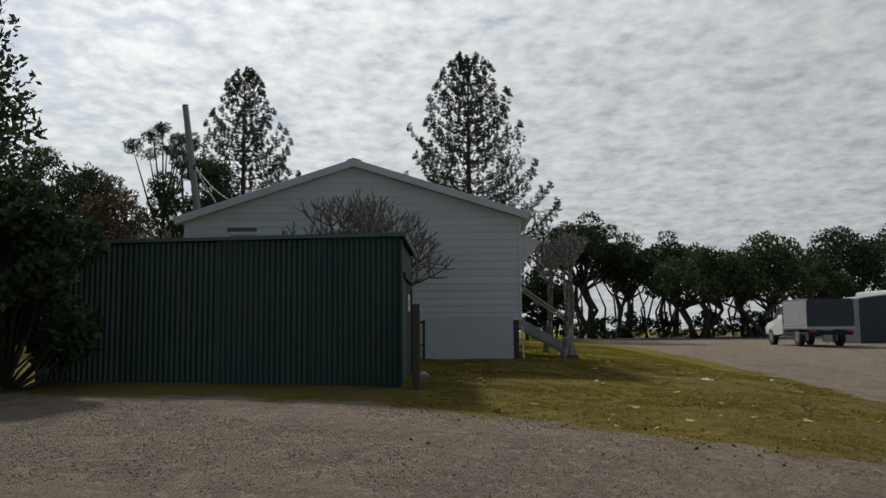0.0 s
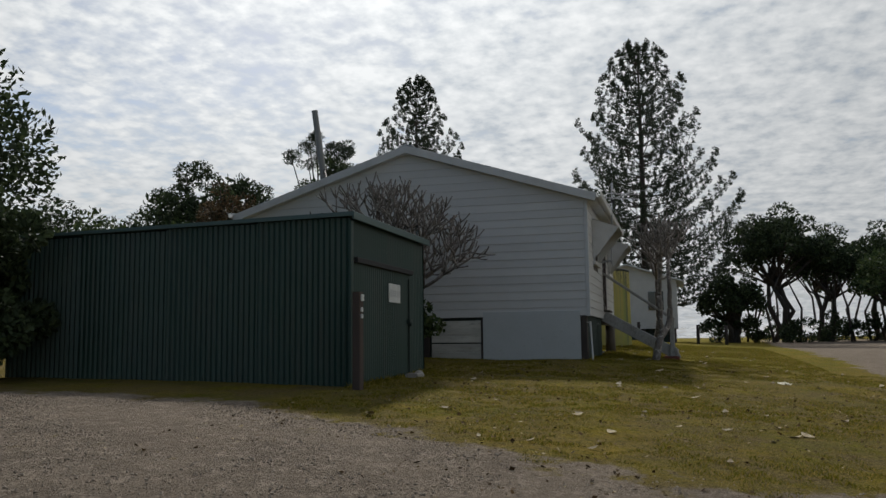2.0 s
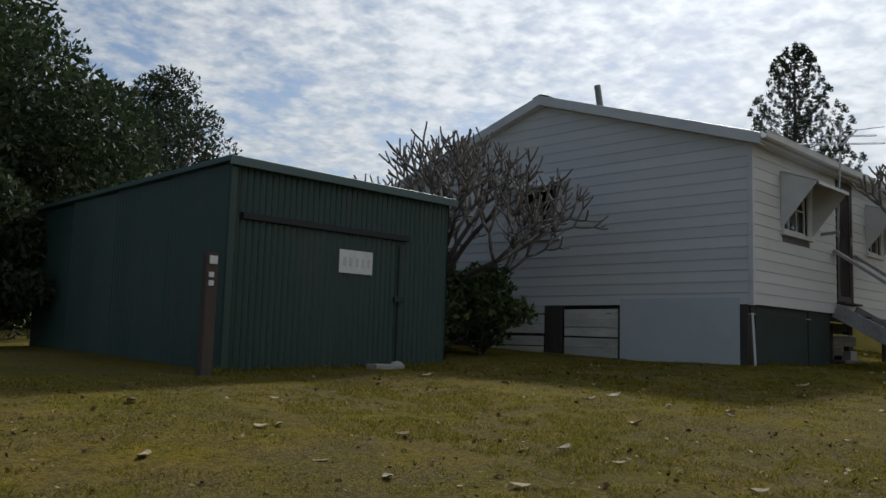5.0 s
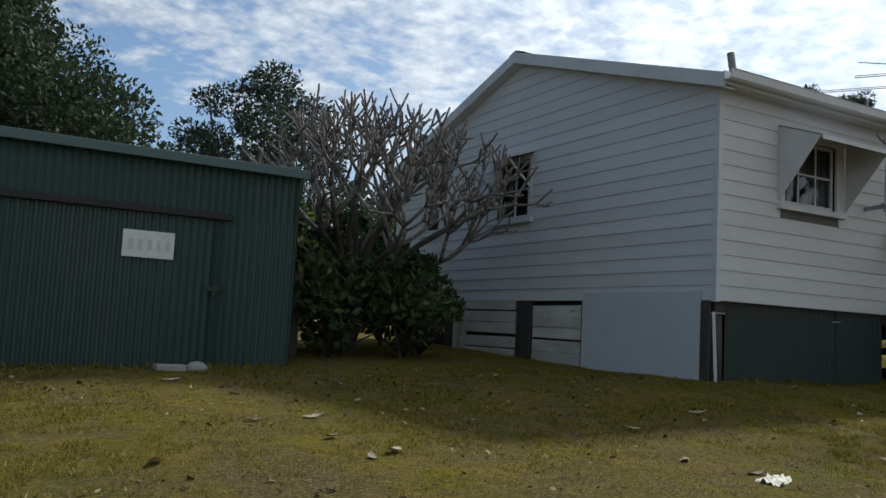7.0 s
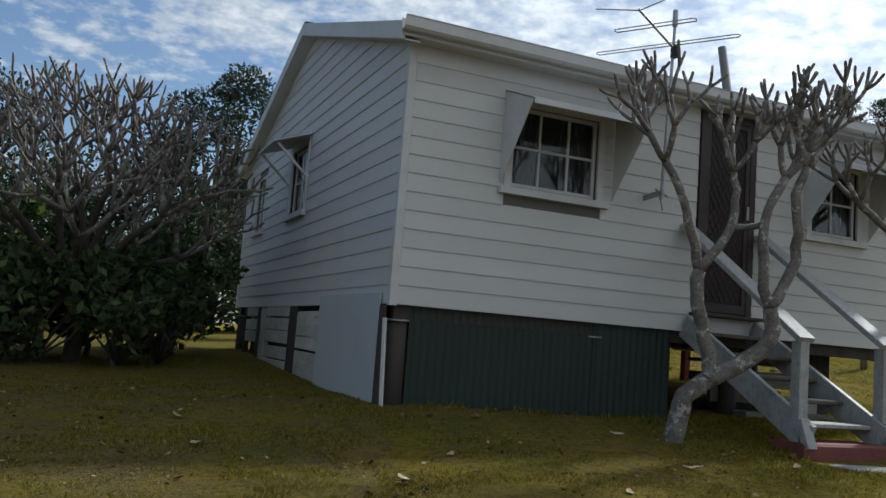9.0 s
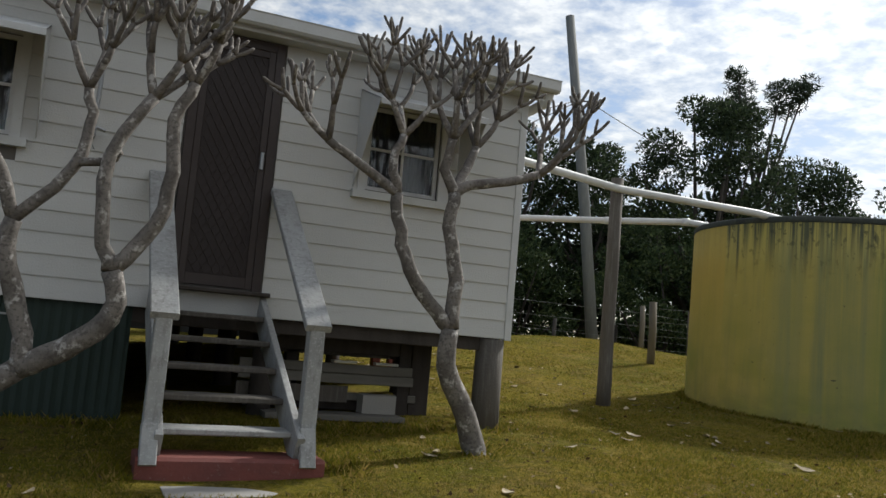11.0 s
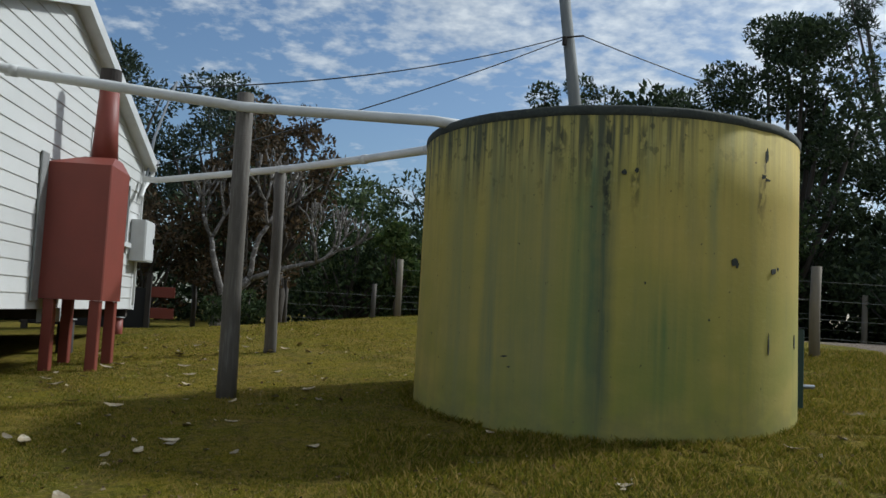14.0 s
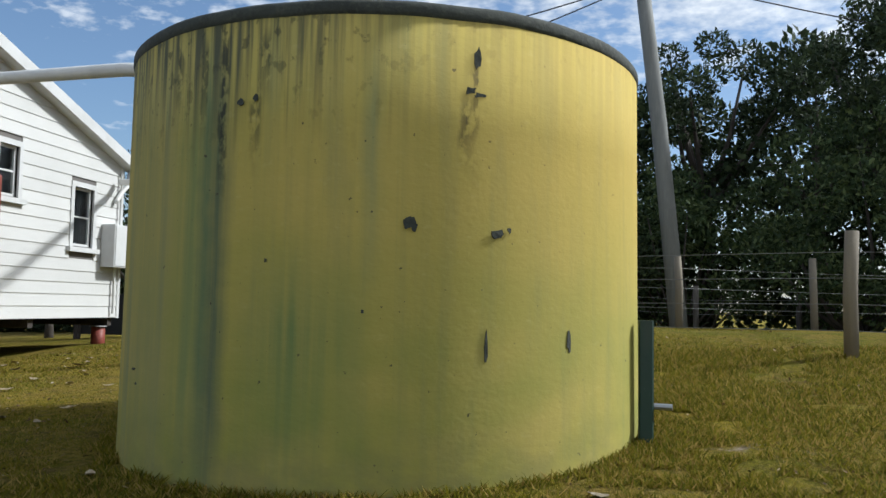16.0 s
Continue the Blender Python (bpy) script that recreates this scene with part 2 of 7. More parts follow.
M_BARK_PALE = material("pale_bark", (0.27, 0.245, 0.215), 0.9, vary=[(8, 0.4, 0.7, (0.15, 0.13, 0.11), 0.8)], bump=0.006, bump_scale=20)
M_LEAF_DARK = leaf_material("dark_leaf", (0.040, 0.060, 0.028), (0.019, 0.030, 0.015), (0.078, 0.104, 0.044), 0.2)
M_LEAF_MID = leaf_material("mid_leaf", (0.056, 0.086, 0.032), (0.027, 0.044, 0.018), (0.12, 0.15, 0.055))
M_LEAF_BRIGHT = leaf_material("bright_shrub_leaf", (0.07, 0.11, 0.03), (0.025, 0.045, 0.014), (0.17, 0.20, 0.06), 0.35)
M_LEAF_RED = leaf_material("rust_tinged_leaf", (0.075, 0.05, 0.028), (0.03, 0.03, 0.016), (0.15, 0.10, 0.05))
M_NEEDLE = leaf_material("pine_needle", (0.042, 0.060, 0.036), (0.022, 0.034, 0.022), (0.072, 0.09, 0.05), 0.15)
M_GRASS_BLADE = leaf_material("lawn_blade", (0.189, 0.163, 0.016), (0.072, 0.086, 0.013), (0.351, 0.247, 0.078), 0.4, 0.03)
M_INFILL = material("faded_cream_board", (0.50, 0.49, 0.44), 0.8, vary=[(5, 0.4, 0.7, (0.36, 0.345, 0.30), 0.8, (1, 0.3, 1)), (30, 0.55, 0.75, (0.2, 0.18, 0.15), 0.6, (1, 0.2, 1))], bump=0.002, bump_scale=50, per_object=0.15)
M_LITTER = leaf_material("lawn_litter", (0.12, 0.075, 0.035), (0.03, 0.021, 0.012), (0.42, 0.34, 0.2), 0.1, 0.05)
M_DRY_LEAF = material("dry_fallen_leaf", (0.34, 0.275, 0.175), 0.85, vary=[(30, 0.4, 0.7, (0.2, 0.15, 0.085), 0.8), (12, 0.5, 0.65, (0.5, 0.45, 0.34), 0.7)], per_object=0.4)
M_PAPER = material("crumpled_pale_litter", (0.62, 0.58, 0.46), 0.7, vary=[(25, 0.4, 0.75, (0.4, 0.34, 0.22), 0.7)])
M_SIGN = material("off_white_sign", (0.60, 0.61, 0.59), 0.5, vary=[(9, 0.45, 0.8, (0.42, 0.43, 0.41), 0.6), (30, 0.62, 0.8, (0.32, 0.32, 0.3), 0.5)])
M_INK = material("faded_sign_lettering", (0.44, 0.45, 0.45), 0.6)
M_BLACK = material("black_rubber", (0.018, 0.018, 0.019), 0.7)
M_CAR = material("white_car_paint", (0.70, 0.70, 0.69), 0.25, vary=[(4, 0.4, 0.8, (0.58, 0.57, 0.54), 0.4)], spec=0.6)
M_CANVAS = material("dark_canvas", (0.045, 0.05, 0.06), 0.85, vary=[(6, 0.4, 0.75, (0.07, 0.075, 0.085), 0.7)])
M_CANVAS_PALE = material("pale_canvas", (0.27, 0.28, 0.29), 0.8, vary=[(6, 0.4, 0.75, (0.18, 0.185, 0.19), 0.7)])
M_CAR_GLASS = material("dark_car_glass", (0.02, 0.022, 0.025), 0.08, spec=0.7)
M_LAMP_RED = material("red_lamp_lens", (0.3, 0.02, 0.015), 0.2)
M_COTTAGE = material("cream_cottage_paint", (0.55, 0.54, 0.50), 0.6, vary=[(2, 0.4, 0.8, (0.45, 0.44, 0.4), 0.6)])
M_BRICK = material("grey_concrete_block", (0.29, 0.275, 0.25), 0.9, vary=[(20, 0.4, 0.7, (0.28, 0.27, 0.25), 0.7)], bump=0.004, bump_scale=60)


def tank_material():
    """yellow paint over concrete, with green and dark runs down from the rim and small chips."""
    m = bpy.data.materials.new("stained_yellow_tank_paint")
    m.use_nodes = True
    n, l = m.node_tree.nodes, m.node_tree.links
    b = n["Principled BSDF"]
    b.inputs["Roughness"].default_value, b.inputs["Specular IOR Level"].default_value = 0.85, 0.2
    tc = n.new("ShaderNodeTexCoord")
    sep = n.new("ShaderNodeSeparateXYZ")
    l.new(tc.outputs["Object"], sep.inputs[0])

    def math_node(op, a, bb=0.0, c=0.0):
        k = n.new("ShaderNodeMath")
        k.operation = op
        for s, v in zip(k.inputs, (a, bb, c)):
            if isinstance(v, (int, float)):
                s.default_value = v
            else:
                l.new(v, s)
        return k.outputs[0]

    ang = math_node("ARCTAN2", sep.outputs["Y"], sep.outputs["X"])
    z = sep.outputs["Z"]

    def noise_at(scale_a, scale_z, scale, detail=4, seed=0.0):
        cb = n.new("ShaderNodeCombineXYZ")
        l.new(math_node("MULTIPLY", ang, scale_a), cb.inputs[0])
        l.new(math_node("MULTIPLY", z, scale_z), cb.inputs[1])
        cb.inputs[2].default_value = seed
        t = n.new("ShaderNodeTexNoise")
        t.inputs["Scale"].default_value, t.inputs["Detail"].default_value, t.inputs["Roughness"].default_value = scale, detail, 0.6
        l.new(cb.outputs[0], t.inputs["Vector"])
        return t.outputs["Fac"]

    def rng(v, a, c, lo=0.0, hi=1.0):
        k = n.new("ShaderNodeMapRange")
        for s, x in zip(k.inputs[1:5], (a, c, lo, hi)):
            s.default_value = x
        l.new(v, k.inputs[0])
        return k.outputs[0]

    def mix(fac, a, c):
        k = n.new("ShaderNodeMix")
        k.data_type = "RGBA"
        l.new(fac, k.inputs[0])
        l.new(a, k.inputs[6])
        k.inputs[7].default_value = (*c, 1)
        return k.outputs[2]

    def run(centre, width, top, bottom, soft=0.1, fade=1.1):
        """a vertical stain round an angle in degrees, between two heights, with a ragged edge."""
        wob = math_node("MULTIPLY", math_node("SUBTRACT", noise_at(0.6, 1.1, 3.0, 3, centre), 0.5), 0.05)
        d = math_node("ABSOLUTE", math_node("ADD", math_node("SUBTRACT", ang, radians(centre)), wob))
        side = rng(d, radians(width) * 1.25, radians(width) * soft)
        side = math_node("MULTIPLY", side, rng(noise_at(26, 0.35, 1.0, 4, centre + 3.0), 0.3, 0.6, 0.35, 1.0))
        reach = math_node("ADD", z, math_node("MULTIPLY", math_node("SUBTRACT", noise_at(8, 0.6, 1.0, 3, centre + 9.0), 0.5), 0.9))
        ends = math_node("MULTIPLY", rng(reach, bottom, bottom + fade), rng(z, top, top - fade * 0.45))
        return math_node("MULTIPLY", side, ends)

    rgb = n.new("ShaderNodeRGB")
    rgb.outputs[0].default_value = (0.43, 0.345, 0.092, 1)
    col = mix(rng(noise_at(1.5, 1.0, 1.6), 0.4, 0.7, 0, 0.6), rgb.outputs[0], (0.34, 0.305, 0.07))
    col = mix(rng(noise_at(9, 0.5, 1.4, 5), 0.5, 0.72, 0, 0.55), col, (0.26, 0.25, 0.10))
    col = mix(rng(noise_at(22, 22, 1.0, 3), 0.6, 0.75, 0, 0.3), col, (0.52, 0.44, 0.17))
    # greener lower wall, deepened to paint in the shade near the bottom
    col = mix(math_node("MULTIPLY", rng(noise_at(1.2, 1.0, 1.3, 3, 12.0), 0.35, 0.65), rng(z, 1.7, 0.4, 0, 0.95)), col, (0.22, 0.245, 0.05))
    # grey-green runs
    for centre, width, top, bottom, c, s in ((-150, 6, 2.6, -0.3, (0.26, 0.26, 0.11), 0.6), (-137, 4, 2.6, -0.4, (0.22, 0.23, 0.105), 0.65), (-129, 4, 2.5, -0.2, (0.20, 0.22, 0.10), 0.6), (-123, 3.5, 2.6, -0.5, (0.23, 0.235, 0.105), 0.6), (-114, 5, 2.4, -0.4, (0.20, 0.23, 0.085), 0.65), (-107.5, 2.6, 2.6, -0.5, (0.11, 0.135, 0.075), 0.85), (-110.5, 1.6, 2.6, -0.3, (0.10, 0.15, 0.08), 0.8), (-79, 1.7, 2.5, 1.0, (0.25, 0.26, 0.11), 0.7), (-91, 9, 1.45, -0.2, (0.15, 0.20, 0.07), 0.6)):
        col = mix(math_node("MULTIPLY", run(centre, width * 1.15, top, bottom), min(1.0, s * 1.6)), col, c)
    # black runs below the rim
    wet = rng(ang, radians(-70), radians(-98), 0.3, 1.0)
    fall = math_node("ADD", z, math_node("MULTIPLY", math_node("SUBTRACT", noise_at(16, 0.2, 1.0, 4, 14.0), 0.5), 1.3))
    drip = math_node("MULTIPLY", math_node("MULTIPLY", rng(noise_at(17, 0.25, 1.5, 6, 4.0), 0.43, 0.55), rng(fall, 1.9, 2.45)), wet)
    col = mix(math_node("MULTIPLY", drip, 0.9), col, (0.05, 0.06, 0.045))
    for centre, width, top, bottom in ((-107, 1.0, 2.55, 1.6), (-98.5, 1.2, 2.52, 2.0), (-61, 0.55, 2.42, 2.0), (-62.5, 1.6, 2.2, 1.75), (-100, 1.2, 2.2, 1.7), (-112, 0.9, 2.55, 1.9), (-119, 1.2, 2.55, 2.05), (-59, 0.25, 1.0, 0.72), (-41, 0.3, 1.0, 0.75)):
        d = math_node("MULTIPLY", run(centre, width, top, bottom, 0.6, 0.3), rng(noise_at(30, 9, 1.0, 4, 2.0), 0.42, 0.52))
        col = mix(math_node("MULTIPLY", d, 0.9), col, (0.03, 0.035, 0.028))
    blot = math_node("MULTIPLY", math_node("MULTIPLY", rng(noise_at(20, 8, 1.0, 7, 21.0), 0.58, 0.62), rng(z, 1.8, 2.5)), wet)
    col = mix(math_node("MULTIPLY", blot, 0.7), col, (0.05, 0.05, 0.03))
    col = mix(rng(noise_at(40, 0.25, 1.0, 5, 31.0), 0.5, 0.7, 0, 0.22), col, (0.22, 0.23, 0.085))
    # flecks where the paint has come off
    chip = math_node("MULTIPLY", rng(noise_at(26, 16, 1.3, 3, 7.0), 0.71, 0.73), 0.85)
    col = mix(chip, col, (0.06, 0.055, 0.04))
    speck = math_node("MULTIPLY", rng(noise_at(75, 45, 1.0, 2, 17.0), 0.735, 0.75), 0.9)
    col = mix(speck, col, (0.10, 0.08, 0.045))
    # warmer yellow up the sun-facing side: sunlight painted into the colour
    sunlit_side = math_node("MULTIPLY", rng(ang, radians(-75), radians(-40)), rng(z, 0.9, 1.9, 0, 0.45))
    col = mix(sunlit_side, col, (0.50, 0.345, 0.07))
    # ragged olive foot: shade by the grass put into the colour
    foot = math_node("MULTIPLY", rng(z, 0.55, 0.05), rng(noise_at(7, 5, 1.2, 4, 9.0), 0.38, 0.62))
    col = mix(math_node("MULTIPLY", foot, 0.6), col, (0.16, 0.16, 0.075))
    l.new(col, b.inputs["Base Color"])
    bp = n.new("ShaderNodeBump")
    bp.inputs["Distance"].default_value = 0.0015
    l.new(noise_at(18, 14, 2.0, 4), bp.inputs["Height"])
    l.new(bp.outputs[0], b.inputs["Normal"])
    return m


def ground_material():
    """dry winter lawn; gravel where the mesh's attribute says so, broken up by noise."""
    m = bpy.data.materials.new("lawn_and_gravel")
    m.use_nodes = True
    n, l = m.node_tree.nodes, m.node_tree.links
    b = n["Principled BSDF"]
    b.inputs["Roughness"].default_value, b.inputs["Specular IOR Level"].default_value = 1.0, 0.03
    geo = n.new("ShaderNodeNewGeometry")

    def tex(scale, detail=5, rough=0.6):
        t = n.new("ShaderNodeTexNoise")
        t.inputs["Scale"].default_value, t.inputs["Detail"].default_value, t.inputs["Roughness"].default_value = scale, detail, rough
        l.new(geo.outputs["Position"], t.inputs["Vector"])
        return t.outputs["Fac"]

    def rng(v, a, c, lo=0.0, hi=1.0):
        k = n.new("ShaderNodeMapRange")
        for s, x in zip(k.inputs[1:5], (a, c, lo, hi)):
            s.default_value = x
        l.new(v, k.inputs[0])
        return k.outputs[0]

    def mix(fac, a, c):
        k = n.new("ShaderNodeMix")
        k.data_type = "RGBA"
        l.new(fac, k.inputs[0])
        for s, v in ((k.inputs[6], a), (k.inputs[7], c)):
            if isinstance(v, tuple):
                s.default_value = (*v, 1)
            else:
                l.new(v, s)
        return k.outputs[2]

    grass = mix(rng(tex(0.55, 4), 0.4, 0.62), (0.227, 0.179, 0.016), (0.137, 0.138, 0.013))
    grass = mix(rng(tex(1.7, 6, 0.7), 0.44, 0.64, 0, 0.8), grass, (0.273, 0.189, 0.044))
    grass = mix(rng(tex(3.6, 6, 0.7), 0.52, 0.66, 0, 0.7), grass, (0.150, 0.101, 0.042))
    grass = mix(rng(tex(14, 6, 0.75), 0.47, 0.62, 0, 0.75), grass, (0.058, 0.065, 0.010))
    grass = mix(rng(tex(26, 5, 0.8), 0.53, 0.66, 0, 0.75), grass, (0.351, 0.260, 0.091))
    grass = mix(rng(tex(70, 4, 0.8), 0.5, 0.64, 0, 0.8), grass, (0.052, 0.052, 0.012))
    # worn, thatchy turf towards the drive
    sx = n.new("ShaderNodeSeparateXYZ")
    l.new(geo.outputs["Position"], sx.inputs[0])
    worn = n.new("ShaderNodeMath")
    worn.operation = "MULTIPLY"
    l.new(rng(sx.outputs["X"], 3.0, -3.0, 0.12, 0.9), worn.inputs[0])
    l.new(rng(tex(1.3, 7, 0.75), 0.38, 0.62), worn.inputs[1])
    thatch = mix(rng(tex(40, 5, 0.8), 0.44, 0.6), (0.085, 0.066, 0.034), (0.235, 0.18, 0.085))
    grass = mix(worn.outputs[0], grass, thatch)
    stone = mix(rng(tex(1.1, 4), 0.38, 0.65), (0.245, 0.2, 0.155), (0.18, 0.146, 0.115))
    stone = mix(rng(tex(30, 5, 0.75), 0.48, 0.68, 0, 0.8), stone, (0.095, 0.078, 0.062))
    stone = mix(rng(tex(4.5, 6, 0.7), 0.46, 0.64, 0, 0.75), stone, (0.115, 0.09, 0.07))
    stone = mix(rng(tex(9, 6, 0.75), 0.5, 0.62, 0, 0.7), stone, (0.37, 0.31, 0.25))
    stone = mix(rng(tex(75, 3, 0.7), 0.54, 0.68, 0, 0.8), stone, (0.36, 0.305, 0.24))
    at = n.new("ShaderNodeAttribute")
    at.attribute_name = "gravel"
    k = n.new("ShaderNodeMath")
    k.operation = "ADD"
    l.new(at.outputs["Fac"], k.inputs[0])
    l.new(rng(tex(1.6, 6, 0.65), 0.25, 0.75, -0.62, 0.5), k.inputs[1])
    f = rng(k.outputs[0], 0.42, 0.62)
    l.new(mix(f, grass, stone), b.inputs["Base Color"])
    bp = n.new("ShaderNodeBump")
    bp.inputs["Distance"].default_value = 0.045
    l.new(tex(34, 6, 0.75), bp.inputs["Height"])
    l.new(bp.outputs[0], b.inputs["Normal"])
    return m


M_TANK = tank_material()
M_TANK_RIM = material("dark_mossy_rim", (0.042, 0.048, 0.04), 0.85, vary=[(6, 0.4, 0.7, (0.022, 0.026, 0.022), 0.8), (30, 0.5, 0.75, (0.085, 0.088, 0.065), 0.6)], bump=0.006, bump_scale=30)
M_GROUND = ground_material()


# ---------------------------------------------------------------- building helpers
class Shape:
    """vertices and faces that become one mesh."""

    def __init__(self):
        self.v, self.f = [], []

    def add(self, verts, faces):
        k = len(self.v)
        self.v += [tuple(p) for p in verts]
        self.f += [tuple(i + k for i in f) for f in faces]
        return self

    def box(self, a, b, bevel=0.0, m=None):
        """the box from corner a to corner b, with its long edges cut at 45 degrees by bevel."""
        (x0, y0, z0), (x1, y1, z1) = a, b
        if not bevel:
            v = [(x, y, z) for z in (z0, z1) for x, y in ((x0, y0), (x1, y0), (x1, y1), (x0, y1))]
            f = [(0, 3, 2, 1), (4, 5, 6, 7), (0, 1, 5, 4), (1, 2, 6, 5), (2, 3, 7, 6), (3, 0, 4, 7)]
        else:
            sizes = (x1 - x0, y1 - y0, z1 - z0)
            ax = max(range(3), key=lambda i: sizes[i])
            u, w = [i for i in range(3) if i != ax]
            lo, hi = (x0, y0, z0), (x1, y1, z1)
            c = min(bevel, 0.45 * sizes[u], 0.45 * sizes[w])
            ring = [(lo[u] + c, lo[w]), (hi[u] - c, lo[w]), (hi[u], lo[w] + c), (hi[u], hi[w] - c), (hi[u] - c, hi[w]), (lo[u] + c, hi[w]), (lo[u], hi[w] - c), (lo[u], lo[w] + c)]
            v = []
            for e in (lo[ax], hi[ax]):
                for p, q in ring:
                    r = [0.0] * 3
                    r[ax], r[u], r[w] = e, p, q
                    v.append(tuple(r))
            f = [tuple(range(7, -1, -1)), tuple(range(8, 16))] + [(i, (i + 1) % 8, 8 + (i + 1) % 8, 8 + i) for i in range(8)]
            if ax == 1:
                f = [tuple(reversed(q)) for q in f]
        if m is not None:
            v = [tuple(m @ Vector(p)) for p in v]
        return self.add(v, f)

    def beam(self, p, q, w, h, bevel=0.004, up=(0, 0, 1)):
        """a squared timber from p to q, w wide across and h deep."""
        p, q = Vector(p), Vector(q)
        d = (q - p).normalized()
        side = d.cross(Vector(up))
        side = side.normalized() if side.length > 1e-4 else Vector((1, 0, 0))
        top = side.cross(d)
        c = min(bevel, 0.4 * w, 0.4 * h)
        ring = [(-w / 2 + c, -h / 2), (w / 2 - c, -h / 2), (w / 2, -h / 2 + c), (w / 2, h / 2 - c), (w / 2 - c, h / 2), (-w / 2 + c, h / 2), (-w / 2, h / 2 - c), (-w / 2, -h / 2 + c)]
        v = [e + side * a + top * b for e in (p, q) for a, b in ring]
        f = [tuple(range(8)), tuple(range(15, 7, -1))] + [(i, 8 + i, 8 + (i + 1) % 8, (i + 1) % 8) for i in range(8)]
        return self.add(v, f)

    def tube(self, points, radii, n=10, cap=True, jitter=0.0, rnd=None):
        points = [Vector(p) for p in points]
        k, base = len(points), len(self.v)
        side = None
        for i, p in enumerate(points):
            d = (points[min(i + 1, k - 1)] - points[max(i - 1, 0)]).normalized()
            if side is None:
                side = d.cross(Vector((0, 0, 1)))
                side = side.normalized() if side.length > 0.05 else Vector((1, 0, 0))
            else:
                side = (side - d * side.dot(d)).normalized()
            up = d.cross(side)
            for j in range(n):
                a = 2 * math.pi * j / n
                r = radii[i] * (1 + (rnd.uniform(-jitter, jitter) if rnd else 0))
                self.v.append(tuple(p + side * (r * math.cos(a)) + up * (r * math.sin(a))))
        for i in range(k - 1):
            for j in range(n):
                a, b = base + i * n + j, base + i * n + (j + 1) % n
                self.f.append((a, b, b + n, a + n))
        if cap:
            self.f.append(tuple(base + j for j in range(n - 1, -1, -1)))
            self.f.append(tuple(base + (k - 1) * n + j for j in range(n)))
        return self

    def plate(self, outline, depth):
        """an outline of 3D points, thickened by the vector depth."""
        k = len(outline)
        d = Vector(depth)
        v = [Vector(p) for p in outline] + [Vector(p) + d for p in outline]
        f = [tuple(range(k - 1, -1, -1)), tuple(range(k, 2 * k))] + [(i, (i + 1) % k, k + (i + 1) % k, k + i) for i in range(k)]
        return self.add(v, f)


def link(name, shape, mat, parent=None, smooth=False, origin=None):
    me = bpy.data.meshes.new(name)
    v = shape.v
    if origin is not None:
        ox, oy, oz = origin
        v = [(x - ox, y - oy, z - oz) for x, y, z in v]
    me.from_pydata(v, [], shape.f)
    bm = bmesh.new()
    bm.from_mesh(me)
    if len(bm.faces) < 20000:
        bmesh.ops.recalc_face_normals(bm, faces=bm.faces)
    bm.to_mesh(me)
    bm.free()
    if smooth:
        me.shade_smooth()
    me.materials.append(mat)
    ob = new(name, me)
    if origin is not None:
        ob.location = origin
    if parent is not None:
        ob.parent = parent
        ob.matrix_parent_inverse = parent.matrix_basis.inverted() if parent.parent is None else (parent.parent.matrix_basis @ parent.matrix_parent_inverse @ parent.matrix_basis).inverted()
    return ob


def part(name, shape, mat, parent, label="", smooth=False):
    ob = link(name, shape, mat, parent, smooth)
    return tagged(ob, label) if label else ob


def thing(name, place, label, category, group="", kind=""):
    ob = new(name)
    ob.location = place
    ob.empty_display_size = 0.2
    return tagged(ob, label, category, group, kind)


def smoothstep(a, b, x):
    t = min(max((x - a) / (b - a), 0.0), 1.0)
    return t * t * (3 - 2 * t)


# ---------------------------------------------------------------- ground
GC = (-0.0946, 0.2138, 0.2295, -0.0251, -0.0281, -0.0323, 0.017, 0.0865, 0.0957)


def ground(x, y):
    """the lie of the land: it falls from the house and the mound behind the tank towards the drive."""
    u, v = min(max(x, -20.0), 16.0) / 10, min(max(y, -9.0), 8.0) / 5
    z = sum(c * b for c, b in zip(GC, (1, u, v, u * v, u * u, v * v, u * u * u, u * u * v, u * v * v)))
    z += 0.16 * math.exp(-((x - 11.0) / 3.0) ** 2 - ((y - 8.6) / 2.2) ** 2)
    z -= 0.06 * math.exp(-((x - 3.5) / 0.8) ** 2 - ((y + 1.9) / 0.45) ** 2)
    z += 0.085 * math.exp(-((x - 0.2) / 1.6) ** 2 - ((y + 0.1) / 1.3) ** 2)
    cap = 1.25 - 0.42 * smoothstep(11.5, 14.5, x)
    z = cap - math.log1p(math.exp((cap - z) * 14)) / 14 + 0.0 if z > cap - 0.6 else z
    if y > 9:
        z -= 0.55 * smoothstep(9, 16, y) * smoothstep(4, 12, x)
    far = smoothstep(25, 60, math.hypot(x, y))
    return z * (1 - far) + 0.1 * far


